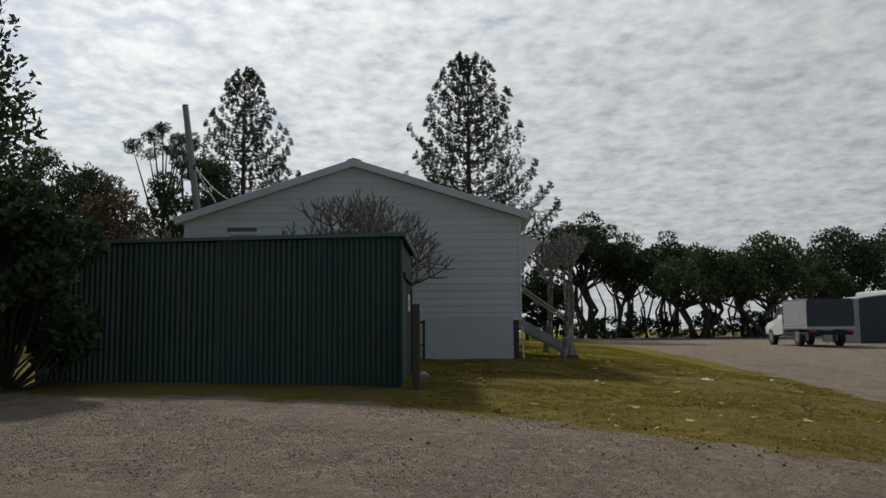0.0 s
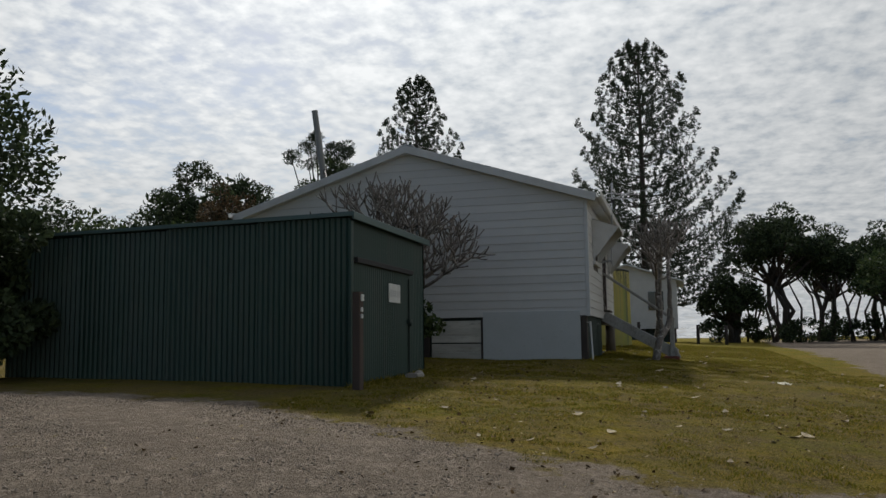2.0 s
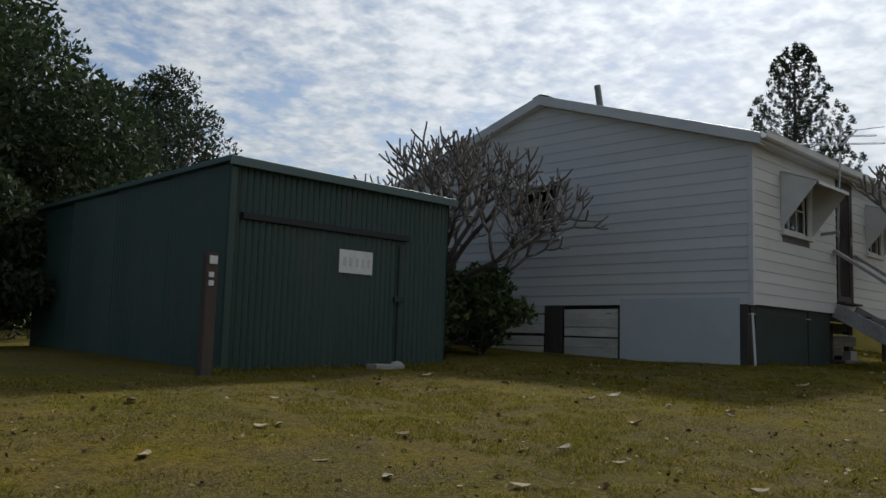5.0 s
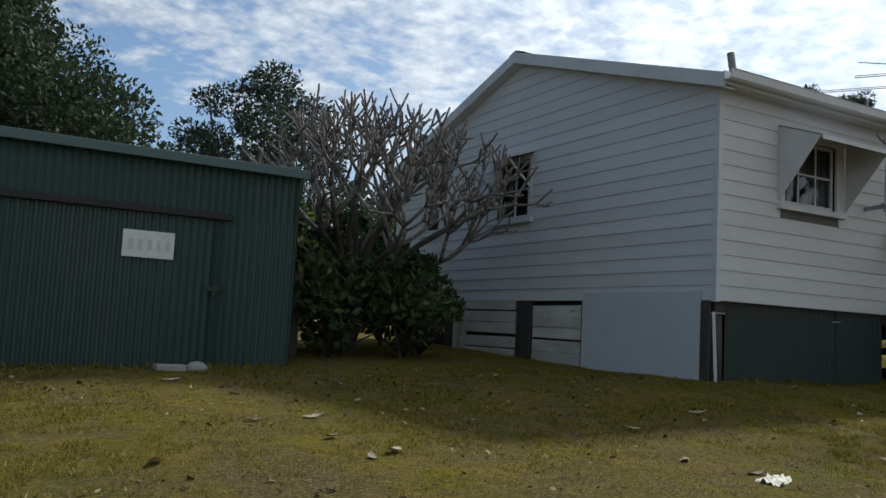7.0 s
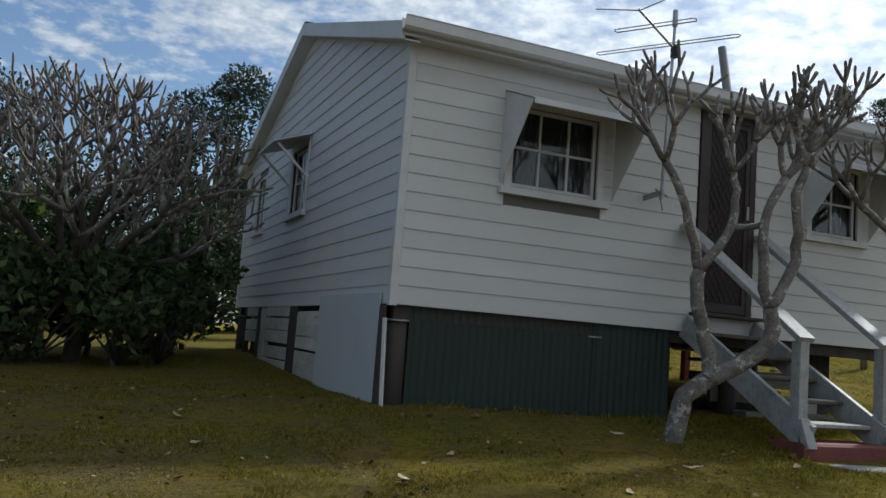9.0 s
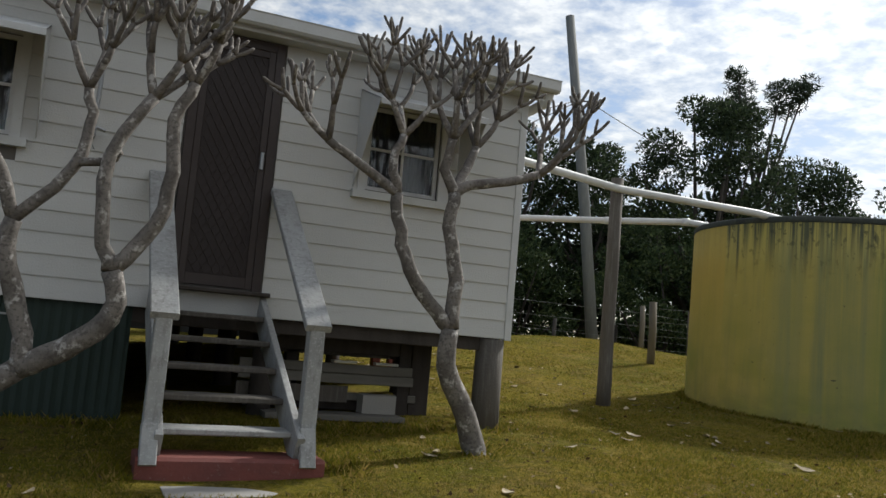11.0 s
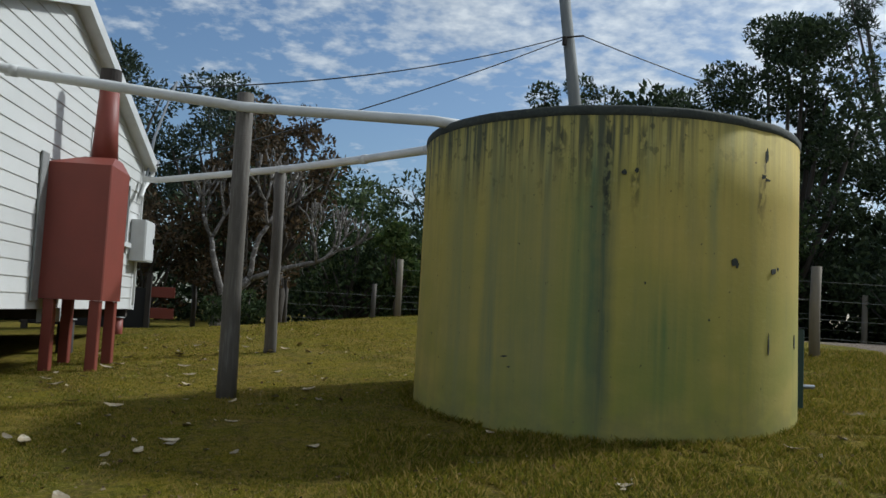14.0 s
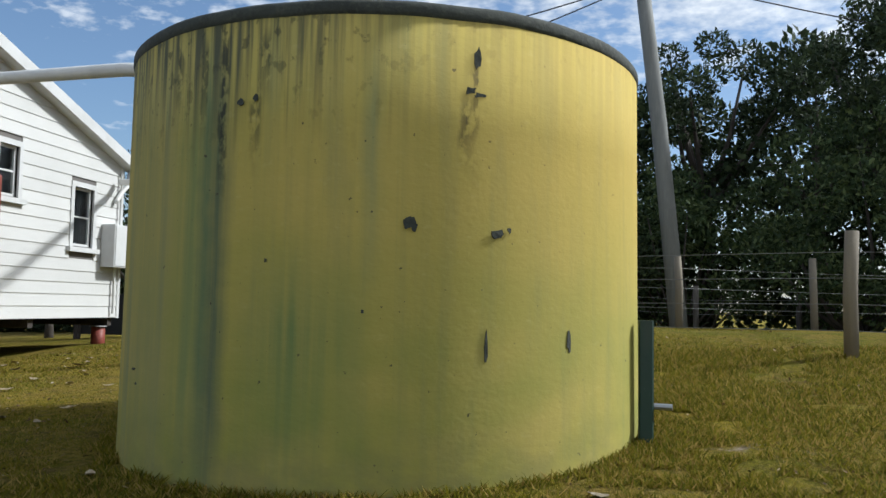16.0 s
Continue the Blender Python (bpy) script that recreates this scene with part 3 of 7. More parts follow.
def gravelly(x, y):
    """1 on the drive, 0 on the lawn."""
    edge = -8.9 if y > 2.8 else -8.9 - (2.8 - y) * 0.6 if y > 1.3 else -10.7 + (y + 0.6) * 0.5 if y > -0.6 else -10.9 if y > -2 else -11.3 + (-2 - y) * 0.75
    lot = smoothstep(edge + 0.7, edge - 0.7, x) * smoothstep(9.5, 7.5, y)
    road_edge = -5.3 - 0.02 * max(x, 0) if x < 20 else -5.7 - 0.06 * (x - 20)
    road = smoothstep(road_edge + 0.6, road_edge - 0.5, y) * smoothstep(-9.5, -7, x) * smoothstep(70, 55, x)
    track = smoothstep(16.6, 17.6, x) * smoothstep(1.0, 3.0, y) * smoothstep(11, 9, y)
    track = max(track, 0.55 * math.exp(-((x - 13.95) ** 2 / 0.2 + (y - 1.0) ** 2 / 0.06)))
    return max(lot, road, track)


def axis_steps(a, b, lo, hi, fine, grow=1.16):
    mid = list(np.arange(a, b + fine / 2, fine))
    left, right, s, p = [], [], fine, a
    while p > lo:
        s *= grow
        p -= s
        left.append(max(p, lo))
    s, p = fine, b
    while p < hi:
        s *= grow
        p += s
        right.append(min(p, hi))
    return left[::-1] + mid + right


gx, gy = axis_steps(-19, 17, -1500, 1500, 0.14), axis_steps(-9.5, 9, -1500, 1500, 0.14)
gv = [(x, y, ground(x, y) + (0.012 * noise.noise(Vector((x * 1.6, y * 1.6, 0))) + 0.02 * noise.noise(Vector((x * 0.5, y * 0.5, 5)))) * (1 if abs(x) < 40 and abs(y) < 40 else 0)) for y in gy for x in gx]
nx = len(gx)
gf = [(j * nx + i, j * nx + i + 1, (j + 1) * nx + i + 1, (j + 1) * nx + i) for j in range(len(gy) - 1) for i in range(nx - 1)]
gm = bpy.data.meshes.new("ground")
gm.from_pydata(gv, [], gf)
gm.attributes.new("gravel", "FLOAT", "POINT").data.foreach_set("value", [gravelly(x, y) for x, y, z in gv])
gm.shade_smooth()
gm.materials.append(M_GROUND)
tagged(new("ground", gm), "dry winter lawn sloping to a sandy gravel drive", "ground", kind="structure")


# ---------------------------------------------------------------- the house
HX, HY, ZB = 6.21, 7.50, 0.862
PEAK_Y, PEAK_Z, EAVE_Z = 3.70, 4.42, 3.245
SLOPE = (PEAK_Z - EAVE_Z) / PEAK_Y


def roof_z(y):
    return PEAK_Z - SLOPE * abs(y - PEAK_Y)


house = thing("house", (HX / 2, HY / 2, 0), "low white weatherboard cottage raised on timber stumps", "house")
# openings along each wall: from, to, sill, head
FRONT = [(1.04, 1.96, 2.01, 2.76), (3.22, 3.86, 1.06, 3.05), (4.70, 5.38, 2.02, 2.76)]
GABLE_A = [(3.42, 4.22, 2.04, 2.87), (5.95, 6.5, 2.02, 2.8)]
GABLE_B = [(6.30, 6.76, 1.84, 2.66), (4.78, 5.14, 2.35, 2.98)]


def lining(a, b, openings, put):
    """the slabs of a gable or a straight wall, left open at its openings; put(u, z, depth) gives a place in the world."""
    slabs = []
    cuts = sorted({a, b, *(v for o in openings for v in o[:2])})
    if a < PEAK_Y < b and put is not front_put and put is not back_put:
        cuts = sorted({*cuts, PEAK_Y})
    for u0, u1 in zip(cuts, cuts[1:]):
        hole = next((o for o in openings if o[0] <= u0 and u1 <= o[1]), None)
        top = (lambda u: roof_z(u) - 0.05) if put in (gable_a_put, gable_b_put) else (lambda u: EAVE_Z - 0.03)
        spans = [(ZB, hole[2]), (hole[3], None)] if hole else [(ZB, None)]
        for z0, z1 in spans:
            quad = [(u0, z0), (u1, z0), (u1, z1 or top(u1)), (u0, z1 or top(u0))]
            outer, inner = [put(u, z, 0.0) for u, z in quad], [put(u, z, -0.09) for u, z in quad]
            slabs.append(Shape().add(outer + inner, [(0, 1, 2, 3), (7, 6, 5, 4), (0, 4, 5, 1), (1, 5, 6, 2), (2, 6, 7, 3), (3, 7, 4, 0)]))
    return slabs


def front_put(u, z, d):
    return (u, -d, z)


def back_put(u, z, d):
    return (u, HY + d, z)


def gable_a_put(u, z, d):
    return (-d, u, z)


def gable_b_put(u, z, d):
    return (HX + d, u, z)


ROW = 0.163


def board(parent, put, u0, u1, z, v0=None, v1=None, height=ROW):
    """one lapped weatherboard: thin at its head, thick and slightly rounded at its foot. v0, v1: its ends at the head, where they slant."""
    v0, v1 = u0 if v0 is None else v0, u1 if v1 is None else v1
    profile = ((0.003, 1.0), (0.008, 1.0), (0.019, 0.045), (0.017, 0.0), (0.003, 0.0))
    s = Shape()
    for k in (0, 1):
        lo, hi = (u0, v0) if k == 0 else (u1, v1)
        for d, h in profile:
            s.v.append(put(lo + (hi - lo) * h, z + h * (height + 0.006), d))
    s.f = [(0, 1, 2, 3, 4), (9, 8, 7, 6, 5)] + [(i, 5 + i, 5 + (i + 1) % 5, (i + 1) % 5) for i in range(5)]
    return link("weatherboard", s, M_WHITE, parent)


def clad(wall, put, length, openings, gable):
    z = ZB - 0.02
    while z < (PEAK_Z - 0.12 if gable else EAVE_Z - 0.05):
        head = min(z + ROW, PEAK_Z - 0.06 if gable else EAVE_Z + 0.02)
        spans = [(0.035, length - 0.035)]
        slant = gable and head > EAVE_Z - 0.02
        if slant:
            foot_in = max(0.035, PEAK_Y - (PEAK_Z - max(z, EAVE_Z)) / SLOPE)
            head_in = max(0.035, PEAK_Y - (PEAK_Z - head) / SLOPE)
            board(wall, put, foot_in, min(length - 0.035, 2 * PEAK_Y - foot_in), z, head_in, min(length - 0.035, 2 * PEAK_Y - head_in), head - z)
        else:
            for o0, o1, s0, s1 in openings:
                if head > s0 - 0.03 and z < s1 + 0.03:
                    cut = []
                    for a, b in spans:
                        if a < o0 - 0.06:
                            cut.append((a, min(b, o0 - 0.06)))
                        if b > o1 + 0.06:
                            cut.append((max(a, o1 + 0.06), b))
                    spans = cut
            for a, b in spans:
                if b - a > 0.02:
                    board(wall, put, a, b, z, height=head - z)
        z += ROW


for name, put, length, openings, gable in (("front_wall", front_put, HX, FRONT, False), ("gable_wall", gable_a_put, HY, GABLE_A, True), ("chimney_gable_wall", gable_b_put, HY, GABLE_B, True), ("back_wall", back_put, HX, [], False)):
    slabs = lining(0.1 if put in (front_put, back_put) else 0.0, length - (0.1 if put in (front_put, back_put) else 0.0), openings, put)
    wall = part(name, slabs[0], M_INSIDE, house)
    for s in slabs[1:]:
        link("wall_panel", s, M_INSIDE, wall)
    clad(wall, put, length, openings, gable)
for x, y in ((0, 0), (HX, 0), (0, HY), (HX, HY)):
    sx, sy = (-1 if x == 0 else 1), (-1 if y == 0 else 1)
    s = Shape()
    s.box((x + sx * 0.026 if sx < 0 else x - 0.045, y + sy * 0.026 if sy < 0 else y - 0.045, ZB - 0.03), (x + 0.045 if sx < 0 else x + 0.026, y + 0.045 if sy < 0 else y + 0.026, EAVE_Z - 0.02), 0.004)
    part("corner_board", s, M_TRIM, house)
# floor frame and ceiling
s = Shape()
s.box((0.02, 0.02, ZB - 0.02), (HX - 0.02, HY - 0.02, ZB + 0.10))
part("floor_deck", s, M_DARK_TIMBER, house)
for y in (0.1, 1.9, 3.7, 5.6, 7.4):
    s = Shape()
    s.box((0.05, y - 0.05, ZB - 0.14), (HX - 0.05, y + 0.05, ZB - 0.021), 0.006)
    part("bearer", s, M_DARK_TIMBER, house)
s = Shape()
s.box((0.1, 0.1, EAVE_Z - 0.1), (HX - 0.1, HY - 0.1, EAVE_Z - 0.06))
part("ceiling_lining", s, M_INSIDE, house)


def corrugated(shape, at, length, height, amp=0.012, pitch=0.076, steps=4, thick=0.002):
    """a sheet with waves across its length; at(u, v, d) gives a place."""
    n = int(length / pitch * steps)
    rows = []
    for d in (0.0, -thick):
        for v in (0.0, height):
            rows.append([at(length * i / n, v, d + amp * math.sin(2 * math.pi * length * i / n / pitch)) for i in range(n + 1)])
    k = n + 1
    verts = [p for r in rows for p in r]
    faces = []
    for i in range(n):
        faces += [(i, i + 1, k + i + 1, k + i), (2 * k + i, 3 * k + i, 3 * k + i + 1, 2 * k + i + 1), (i, 2 * k + i, 2 * k + i + 1, i + 1), (k + i, k + i + 1, 3 * k + i + 1, 3 * k + i)]
    return shape.add(verts, faces)


# roof: two slopes of iron, with ridge cap, barge boards, fascia and gutter
OV = 0.16
for sgn, name in ((-1, "front_roof_slope"), (1, "back_roof_slope")):
    s = Shape()
    span = (PEAK_Y + 0.22) if sgn < 0 else (HY - PEAK_Y + 0.22)
    corrugated(s, lambda u, v, d, sgn=sgn: (-OV + u, PEAK_Y + sgn * v, PEAK_Z + 0.045 - SLOPE * v + d), HX + 2 * OV, span, pitch=0.09)
    part(name, s, M_ROOF, house)
s = Shape()
s.plate([(-OV - 0.01, PEAK_Y - 0.17, PEAK_Z + 0.025), (-OV - 0.01, PEAK_Y, PEAK_Z + 0.078), (-OV - 0.01, PEAK_Y + 0.17, PEAK_Z + 0.025), (-OV - 0.01, PEAK_Y, PEAK_Z + 0.066)], (HX + 2 * OV + 0.02, 0, 0))
part("ridge_cap", s, M_ROOF, house)
for x0 in (-OV - 0.02, HX + OV - 0.015):
    for sgn in (-1, 1):
        e = -0.2 if sgn < 0 else HY + 0.2
        s = Shape()
        s.plate([(x0, PEAK_Y, PEAK_Z + 0.05), (x0, e, roof_z(e) + 0.05), (x0, e, roof_z(e) - 0.11), (x0, PEAK_Y, PEAK_Z - 0.11)], (0.035, 0, 0))
        part("barge_board", s, M_TRIM, house)
        s = Shape()
        s.plate([(x0 + 0.016, PEAK_Y, PEAK_Z - 0.10), (x0 + 0.016, e, roof_z(e) - 0.10), (x0 + 0.016, e, roof_z(e) - 0.115), (x0 + 0.016, PEAK_Y, PEAK_Z - 0.115)], (OV if x0 < 0 else -OV, 0, 0))
        part("soffit", s, M_TRIM, house)
for y0, sy in ((-0.2, -1), (HY + 0.2, 1)):
    s = Shape()
    s.box((-OV, y0 - 0.012, EAVE_Z - 0.14), (HX + OV, y0 + 0.012, EAVE_Z - 0.02), 0.003)
    part("fascia", s, M_TRIM, house)
    s = Shape()
    arc = [(0.0, 0.0), (0.0, -0.085), (0.02, -0.105), (0.075, -0.105), (0.10, -0.085), (0.105, -0.005), (0.115, 0.005), (0.095, 0.0), (0.09, -0.08), (0.07, -0.095), (0.025, -0.095), (0.01, -0.08), (0.01, 0.0)]
    s.plate([(-OV - 0.03, y0 + sy * (0.013 + a), EAVE_Z - 0.005 + b) for a, b in arc], (HX + 2 * OV + 0.06, 0, 0))
    part("gutter", s, M_TRIM, house, "pale half-round metal gutter")
    s = Shape()
    s.box((-OV + 0.03, min(y0 - sy * 0.012, 0 if sy < 0 else HY), EAVE_Z - 0.125), (HX + OV - 0.03, max(y0 - sy * 0.012, 0 if sy < 0 else HY), EAVE_Z - 0.112))
    part("eave_soffit", s, M_TRIM, house)


def window(put, o, cols, rows, name, hood=0.0, curtain=True, hood_label="white sheet-metal window hood"):
    """a timber window in an opening, with panes, sill and a sloping hood on the wall over it."""
    u0, u1, z0, z1 = o
    s = Shape()

    def bar(a0, a1, b0, b1, d0, d1, shp):
        p = [put(a, z, d) for d in (d0, d1) for a, z in ((a0, b0), (a1, b0), (a1, b1), (a0, b1))]
        shp.add(p, [(0, 1, 2, 3), (7, 6, 5, 4), (0, 4, 5, 1), (1, 5, 6, 2), (2, 6, 7, 3), (3, 7, 4, 0)])

    t = 0.07
    for a0, a1, b0, b1 in ((u0 - t, u0, z0 - 0.02, z1 + t), (u1, u1 + t, z0 - 0.02, z1 + t), (u0, u1, z1, z1 + t)):
        bar(a0, a1, b0, b1, -0.08, 0.03, s)
    win = part("window", s, M_TRIM, house, "white-painted timber window with small panes")
    s = Shape()
    bar(u0 - t - 0.05, u1 + t + 0.05, z0 - 0.085, z0 - 0.02, -0.08, 0.075, s)
    part("window_sill", s, M_TRIM, win)
    s = Shape()
    f = 0.035
    for a0, a1, b0, b1 in ((u0, u0 + f, z0 - 0.02, z1), (u1 - f, u1, z0 - 0.02, z1), (u0 + f, u1 - f, z1 - f, z1), (u0 + f, u1 - f, z0 - 0.02, z0 + f)):
        bar(a0, a1, b0, b1, -0.06, -0.025, s)
    for i in range(1, cols):
        c = u0 + (u1 - u0) * i / cols
        bar(c - 0.011, c + 0.011, z0 + f, z1 - f, -0.055, -0.03, s)
    for i in range(1, rows):
        c = z0 + (z1 - z0) * i / rows
        bar(u0 + f, u1 - f, c - 0.011, c + 0.011, -0.054, -0.031, s)
    part("sash", s, M_TRIM, win)
    for i in range(cols):
        for j in range(rows):
            s = Shape()
            a0, a1 = u0 + (u1 - u0) * i / cols + 0.013, u0 + (u1 - u0) * (i + 1) / cols - 0.013
            b0, b1 = z0 + (z1 - z0) * j / rows + 0.013, z0 + (z1 - z0) * (j + 1) / rows - 0.013
            a0, a1 = max(a0, u0 + f + 0.001), min(a1, u1 - f - 0.001)
            b0, b1 = max(b0, z0 + f + 0.001), min(b1, z1 - f - 0.001)
            bar(a0, a1, b0, b1, -0.045, -0.041, s)
            g = part("pane", s, M_GLASS, win)
            g.visible_shadow = False
    if curtain:
        s = Shape()
        n = 26
        for side in (0, 1):
            c0, c1 = (u0 - 0.05, u0 + (u1 - u0) * 0.36) if side == 0 else (u1 - (u1 - u0) * 0.36, u1 + 0.05)
            top = [put(c0 + (c1 - c0) * i / n, z1 + 0.02, -0.16 + 0.02 * math.sin(i * 1.3)) for i in range(n + 1)]
            low = [put(c0 + (c1 - c0) * i / n, z0 - 0.08, -0.16 + 0.025 * math.sin(i * 1.3 + 0.4)) for i in range(n + 1)]
            s.add(top + low, [(i, i + 1, n + 2 + i, n + 1 + i) for i in range(n)])
        part("curtain", s, M_CURTAIN, win)
    if hood:
        s = Shape()
        w0, w1, top, out, drop = u0 - 0.11, u1 + 0.18, z1 + 0.12, hood, 0.20 if hood > 0.4 else 0.10
        front = [put(w0, top - drop, out), put(w1, top - drop, out), put(w1, top, 0.022), put(w0, top, 0.022)]
        back = [put(w0, top - drop - 0.012, out), put(w1, top - drop - 0.012, out), put(w1, top - 0.012, 0.022), put(w0, top - 0.012, 0.022)]
        s.add(front + back, [(0, 1, 2, 3), (7, 6, 5, 4), (0, 4, 5, 1), (1, 5, 6, 2), (2, 6, 7, 3), (3, 7, 4, 0)])
        lip = [put(w0, top - drop, out), put(w1, top - drop, out), put(w1, top - drop - 0.05, out + 0.004), put(w0, top - drop - 0.05, out + 0.004)]
        inn = [put(w0, top - drop, out - 0.006), put(w1, top - drop, out - 0.006), put(w1, top - drop - 0.05, out - 0.003), put(w0, top - drop - 0.05, out - 0.003)]
        s.add(lip + inn, [(0, 1, 2, 3), (7, 6, 5, 4), (0, 4, 5, 1), (1, 5, 6, 2), (2, 6, 7, 3), (3, 7, 4, 0)])
        hd = part("hood", s, M_TRIM, win, hood_label)
        for w, q in ((w0, 0.006), (w1, -0.006)):
            s = Shape()
            if hood > 0.4:
                tri = [(top, 0.022), (top - drop, out - 0.01), (z0 + 0.0, 0.022)]
            else:
                tri = [(top - 0.02, 0.022), (top - drop - 0.01, out - 0.01), (top - drop - 0.05, out - 0.01), (top - 0.16, 0.022)]
            k = len(tri)
            pts = [put(w, z, d) for z, d in tri] + [put(w + q, z, d) for z, d in tri]
            s.add(pts, [tuple(range(k)), tuple(range(2 * k - 1, k - 1, -1))] + [(i, k + i, k + (i + 1) % k, (i + 1) % k) for i in range(k)])
            part("cheek", s, M_TRIM, hd)
    return win


window(front_put, FRONT[0], 3, 2, "w", hood=0.58)
window(front_put, FRONT[2], 2, 2, "w", hood=0.58)
wa = window(gable_a_put, GABLE_A[0], 2, 2, "w", hood=0.0)
s = Shape()
for y in (3.36, 4.28):
    s.beam((-0.03, y, 2.44), (-0.42, y, 2.80), 0.03, 0.03)
s.plate([(-0.03, 3.3, 2.96), (-0.03, 4.34, 2.96), (-0.48, 4.34, 2.80), (-0.48, 3.3, 2.80)], (0, 0, 0.02))
part("hood", s, M_TRIM, wa, "small flat window hood on two slanted struts")
window(gable_a_put, GABLE_A[1], 1, 2, "w", hood=0.0)
window(gable_b_put, GABLE_B[0], 1, 2, "w", hood=0.0)
window(gable_b_put, GABLE_B[1], 1, 2, "w", hood=0.0)

# front door: a security screen in a dark frame
u0, u1, z0, z1 = FRONT[1]
s = Shape()
for a, b in (((u0 - 0.045, -0.03, z0 - 0.02), (u0 + 0.03, 0.07, z1 + 0.05)), ((u1 - 0.03, -0.03, z0 - 0.02), (u1 + 0.045, 0.07, z1 + 0.05)), ((u0 + 0.03, -0.03, z1 - 0.02), (u1 - 0.03, 0.07, z1 + 0.05))):
    s.box(a, b, 0.004)
door = part("front_door", s, M_DOOR_FRAME, house, "dark brown diamond-mesh security screen door, shut")
s = Shape()
s.box((u0 + 0.031, -0.004, z0), (u1 - 0.031, 0.03, z1 - 0.021))
part("door_leaf", s, M_DOOR, door)
s = Shape()
for a, b in (((u0 + 0.031, -0.022, z0), (u0 + 0.085, -0.005, z1 - 0.021)), ((u1 - 0.085, -0.022, z0), (u1 - 0.031, -0.005, z1 - 0.021)), ((u0 + 0.085, -0.022, z0), (u1 - 0.085, -0.005, z0 + 0.09)), ((u0 + 0.085, -0.022, z1 - 0.075), (u1 - 0.085, -0.005, z1 - 0.021))):
    s.box(a, b, 0.003)
part("screen_frame", s, M_DOOR_FRAME, door)
s = Shape()
w, h = u1 - u0 - 0.17, z1 - z0 - 0.165
for sgn in (-1, 1):
    k = 0.0
    while k < w + h * 0.6:
        # diamond bars, clipped to the screen
        pts = []
        for q in (0.0, 1.0):
            x = k - q * h * 0.6
            pts.append((x, q * h))
        (xa, ya), (xb, yb) = pts
        t0, t1 = 0.0, 1.0
        dx = xb - xa
        lo_t, hi_t = sorted(((0 - xa) / dx, (w - xa) / dx))
        t0, t1 = max(t0, lo_t), min(t1, hi_t)
        if t1 - t0 > 0.01:
            A, B = (xa + dx * t0, h * t0), (xa + dx * t1, h * t1)
            if sgn < 0:
                A, B = (w - A[0], A[1]), (w - B[0], B[1])
            s.beam((u0 + 0.085 + A[0], -0.012, z0 + 0.09 + A[1]), (u0 + 0.085 + B[0], -0.012, z0 + 0.09 + B[1]), 0.006, 0.006, 0.001)
        k += 0.075
part("diamond_mesh", s, M_DOOR_FRAME, door)
s = Shape()
s.box((u1 - 0.075, -0.05, z0 + 0.98), (u1 - 0.045, -0.023, z0 + 1.12), 0.006)
part("handle", s, M_STEEL, door)
s = Shape()
s.box((u0 - 0.1, -0.16, z0 - 0.055), (u1 + 0.1, 0.0, z0 - 0.021), 0.008)
part("threshold", s, M_DARK_TIMBER, door)

# stumps, each with its tin cap
stumps = [(0.12, 0.14), (2.1, 0.14), (4.1, 0.5), (6.08, 0.08), (0.1, 2.35), (0.1, 4.0), (0.1, 5.7), (0.1, 7.3), (2.1, 2.4), (4.1, 2.4), (6.05, 2.2), (2.1, 4.8), (4.1, 4.8), (6.05, 4.9), (2.1, 7.3), (4.1, 7.3), (6.05, 7.3)]
for i, (x, y) in enumerate(stumps):
    rnd = random.Random(i)
    r = 0.13 if (x, y) == (6.08, 0.08) else 0.10
    s = Shape()
    top = ZB - 0.03 if i == 3 else ZB - 0.16
    s.tube([(x, y, ground(x, y) - 0.1), (x, y, 0.3), (x, y, top)], [r * 1.06, r, r * 0.97], 14, True, 0.03, rnd)
    st = part("stump", s, M_TIMBER if i == 3 else M_RED if y > 7 and x > 5 else M_DARK_TIMBER, house, smooth=True)
    if i == 3:
        continue
    s = Shape()
    s.tube([(x, y, ZB - 0.158), (x, y, ZB - 0.142)], [r * 1.25, r * 1.2], 14)
    part("stump_cap", s, M_WIRE, st)

# dark iron skirting below the front wall
s = Shape()
corrugated(s, lambda u, v, d: (0.20 + u, 0.05 - d, -0.12 + v), 1.87, ZB + 0.115, amp=0.008)
part("iron_skirting", s, M_DARK_SKIRT, house, "dark green corrugated iron skirting sheet")
s = Shape()
corrugated(s, lambda u, v, d: (2.06 + u, 0.035 - d, -0.16 + v), 0.9, ZB + 0.155, amp=0.008)
part("iron_skirting", s, M_DARK_SKIRT, house)
s = Shape()
corrugated(s, lambda u, v, d: (2.96, 0.04 + u, -0.12 + v + d * 0), 3.0, ZB + 0.1, amp=0.0)
part("iron_skirting", s, M_DARK_SKIRT, house)
# pale sheet at the corner of the gable, and the infill boards past it
s = Shape()
s.box((-0.045, 0.17, -0.10), (-0.029, 2.12, 0.945), 0.003)
part("gable_panel", s, M_SHEETING, house, "pale fibre-cement sheet closing the sub-floor")
s = Shape()
s.box((-0.04, 0.05, -0.08), (-0.015, 0.17, ZB - 0.03), 0.004)
part("gable_post", s, M_DARK_TIMBER, house)
s = Shape()
s.beam((-0.03, -0.05, -0.05), (-0.05, -0.02, 0.72), 0.03, 0.03)
part("leaning_batten", s, M_TRIM, house)
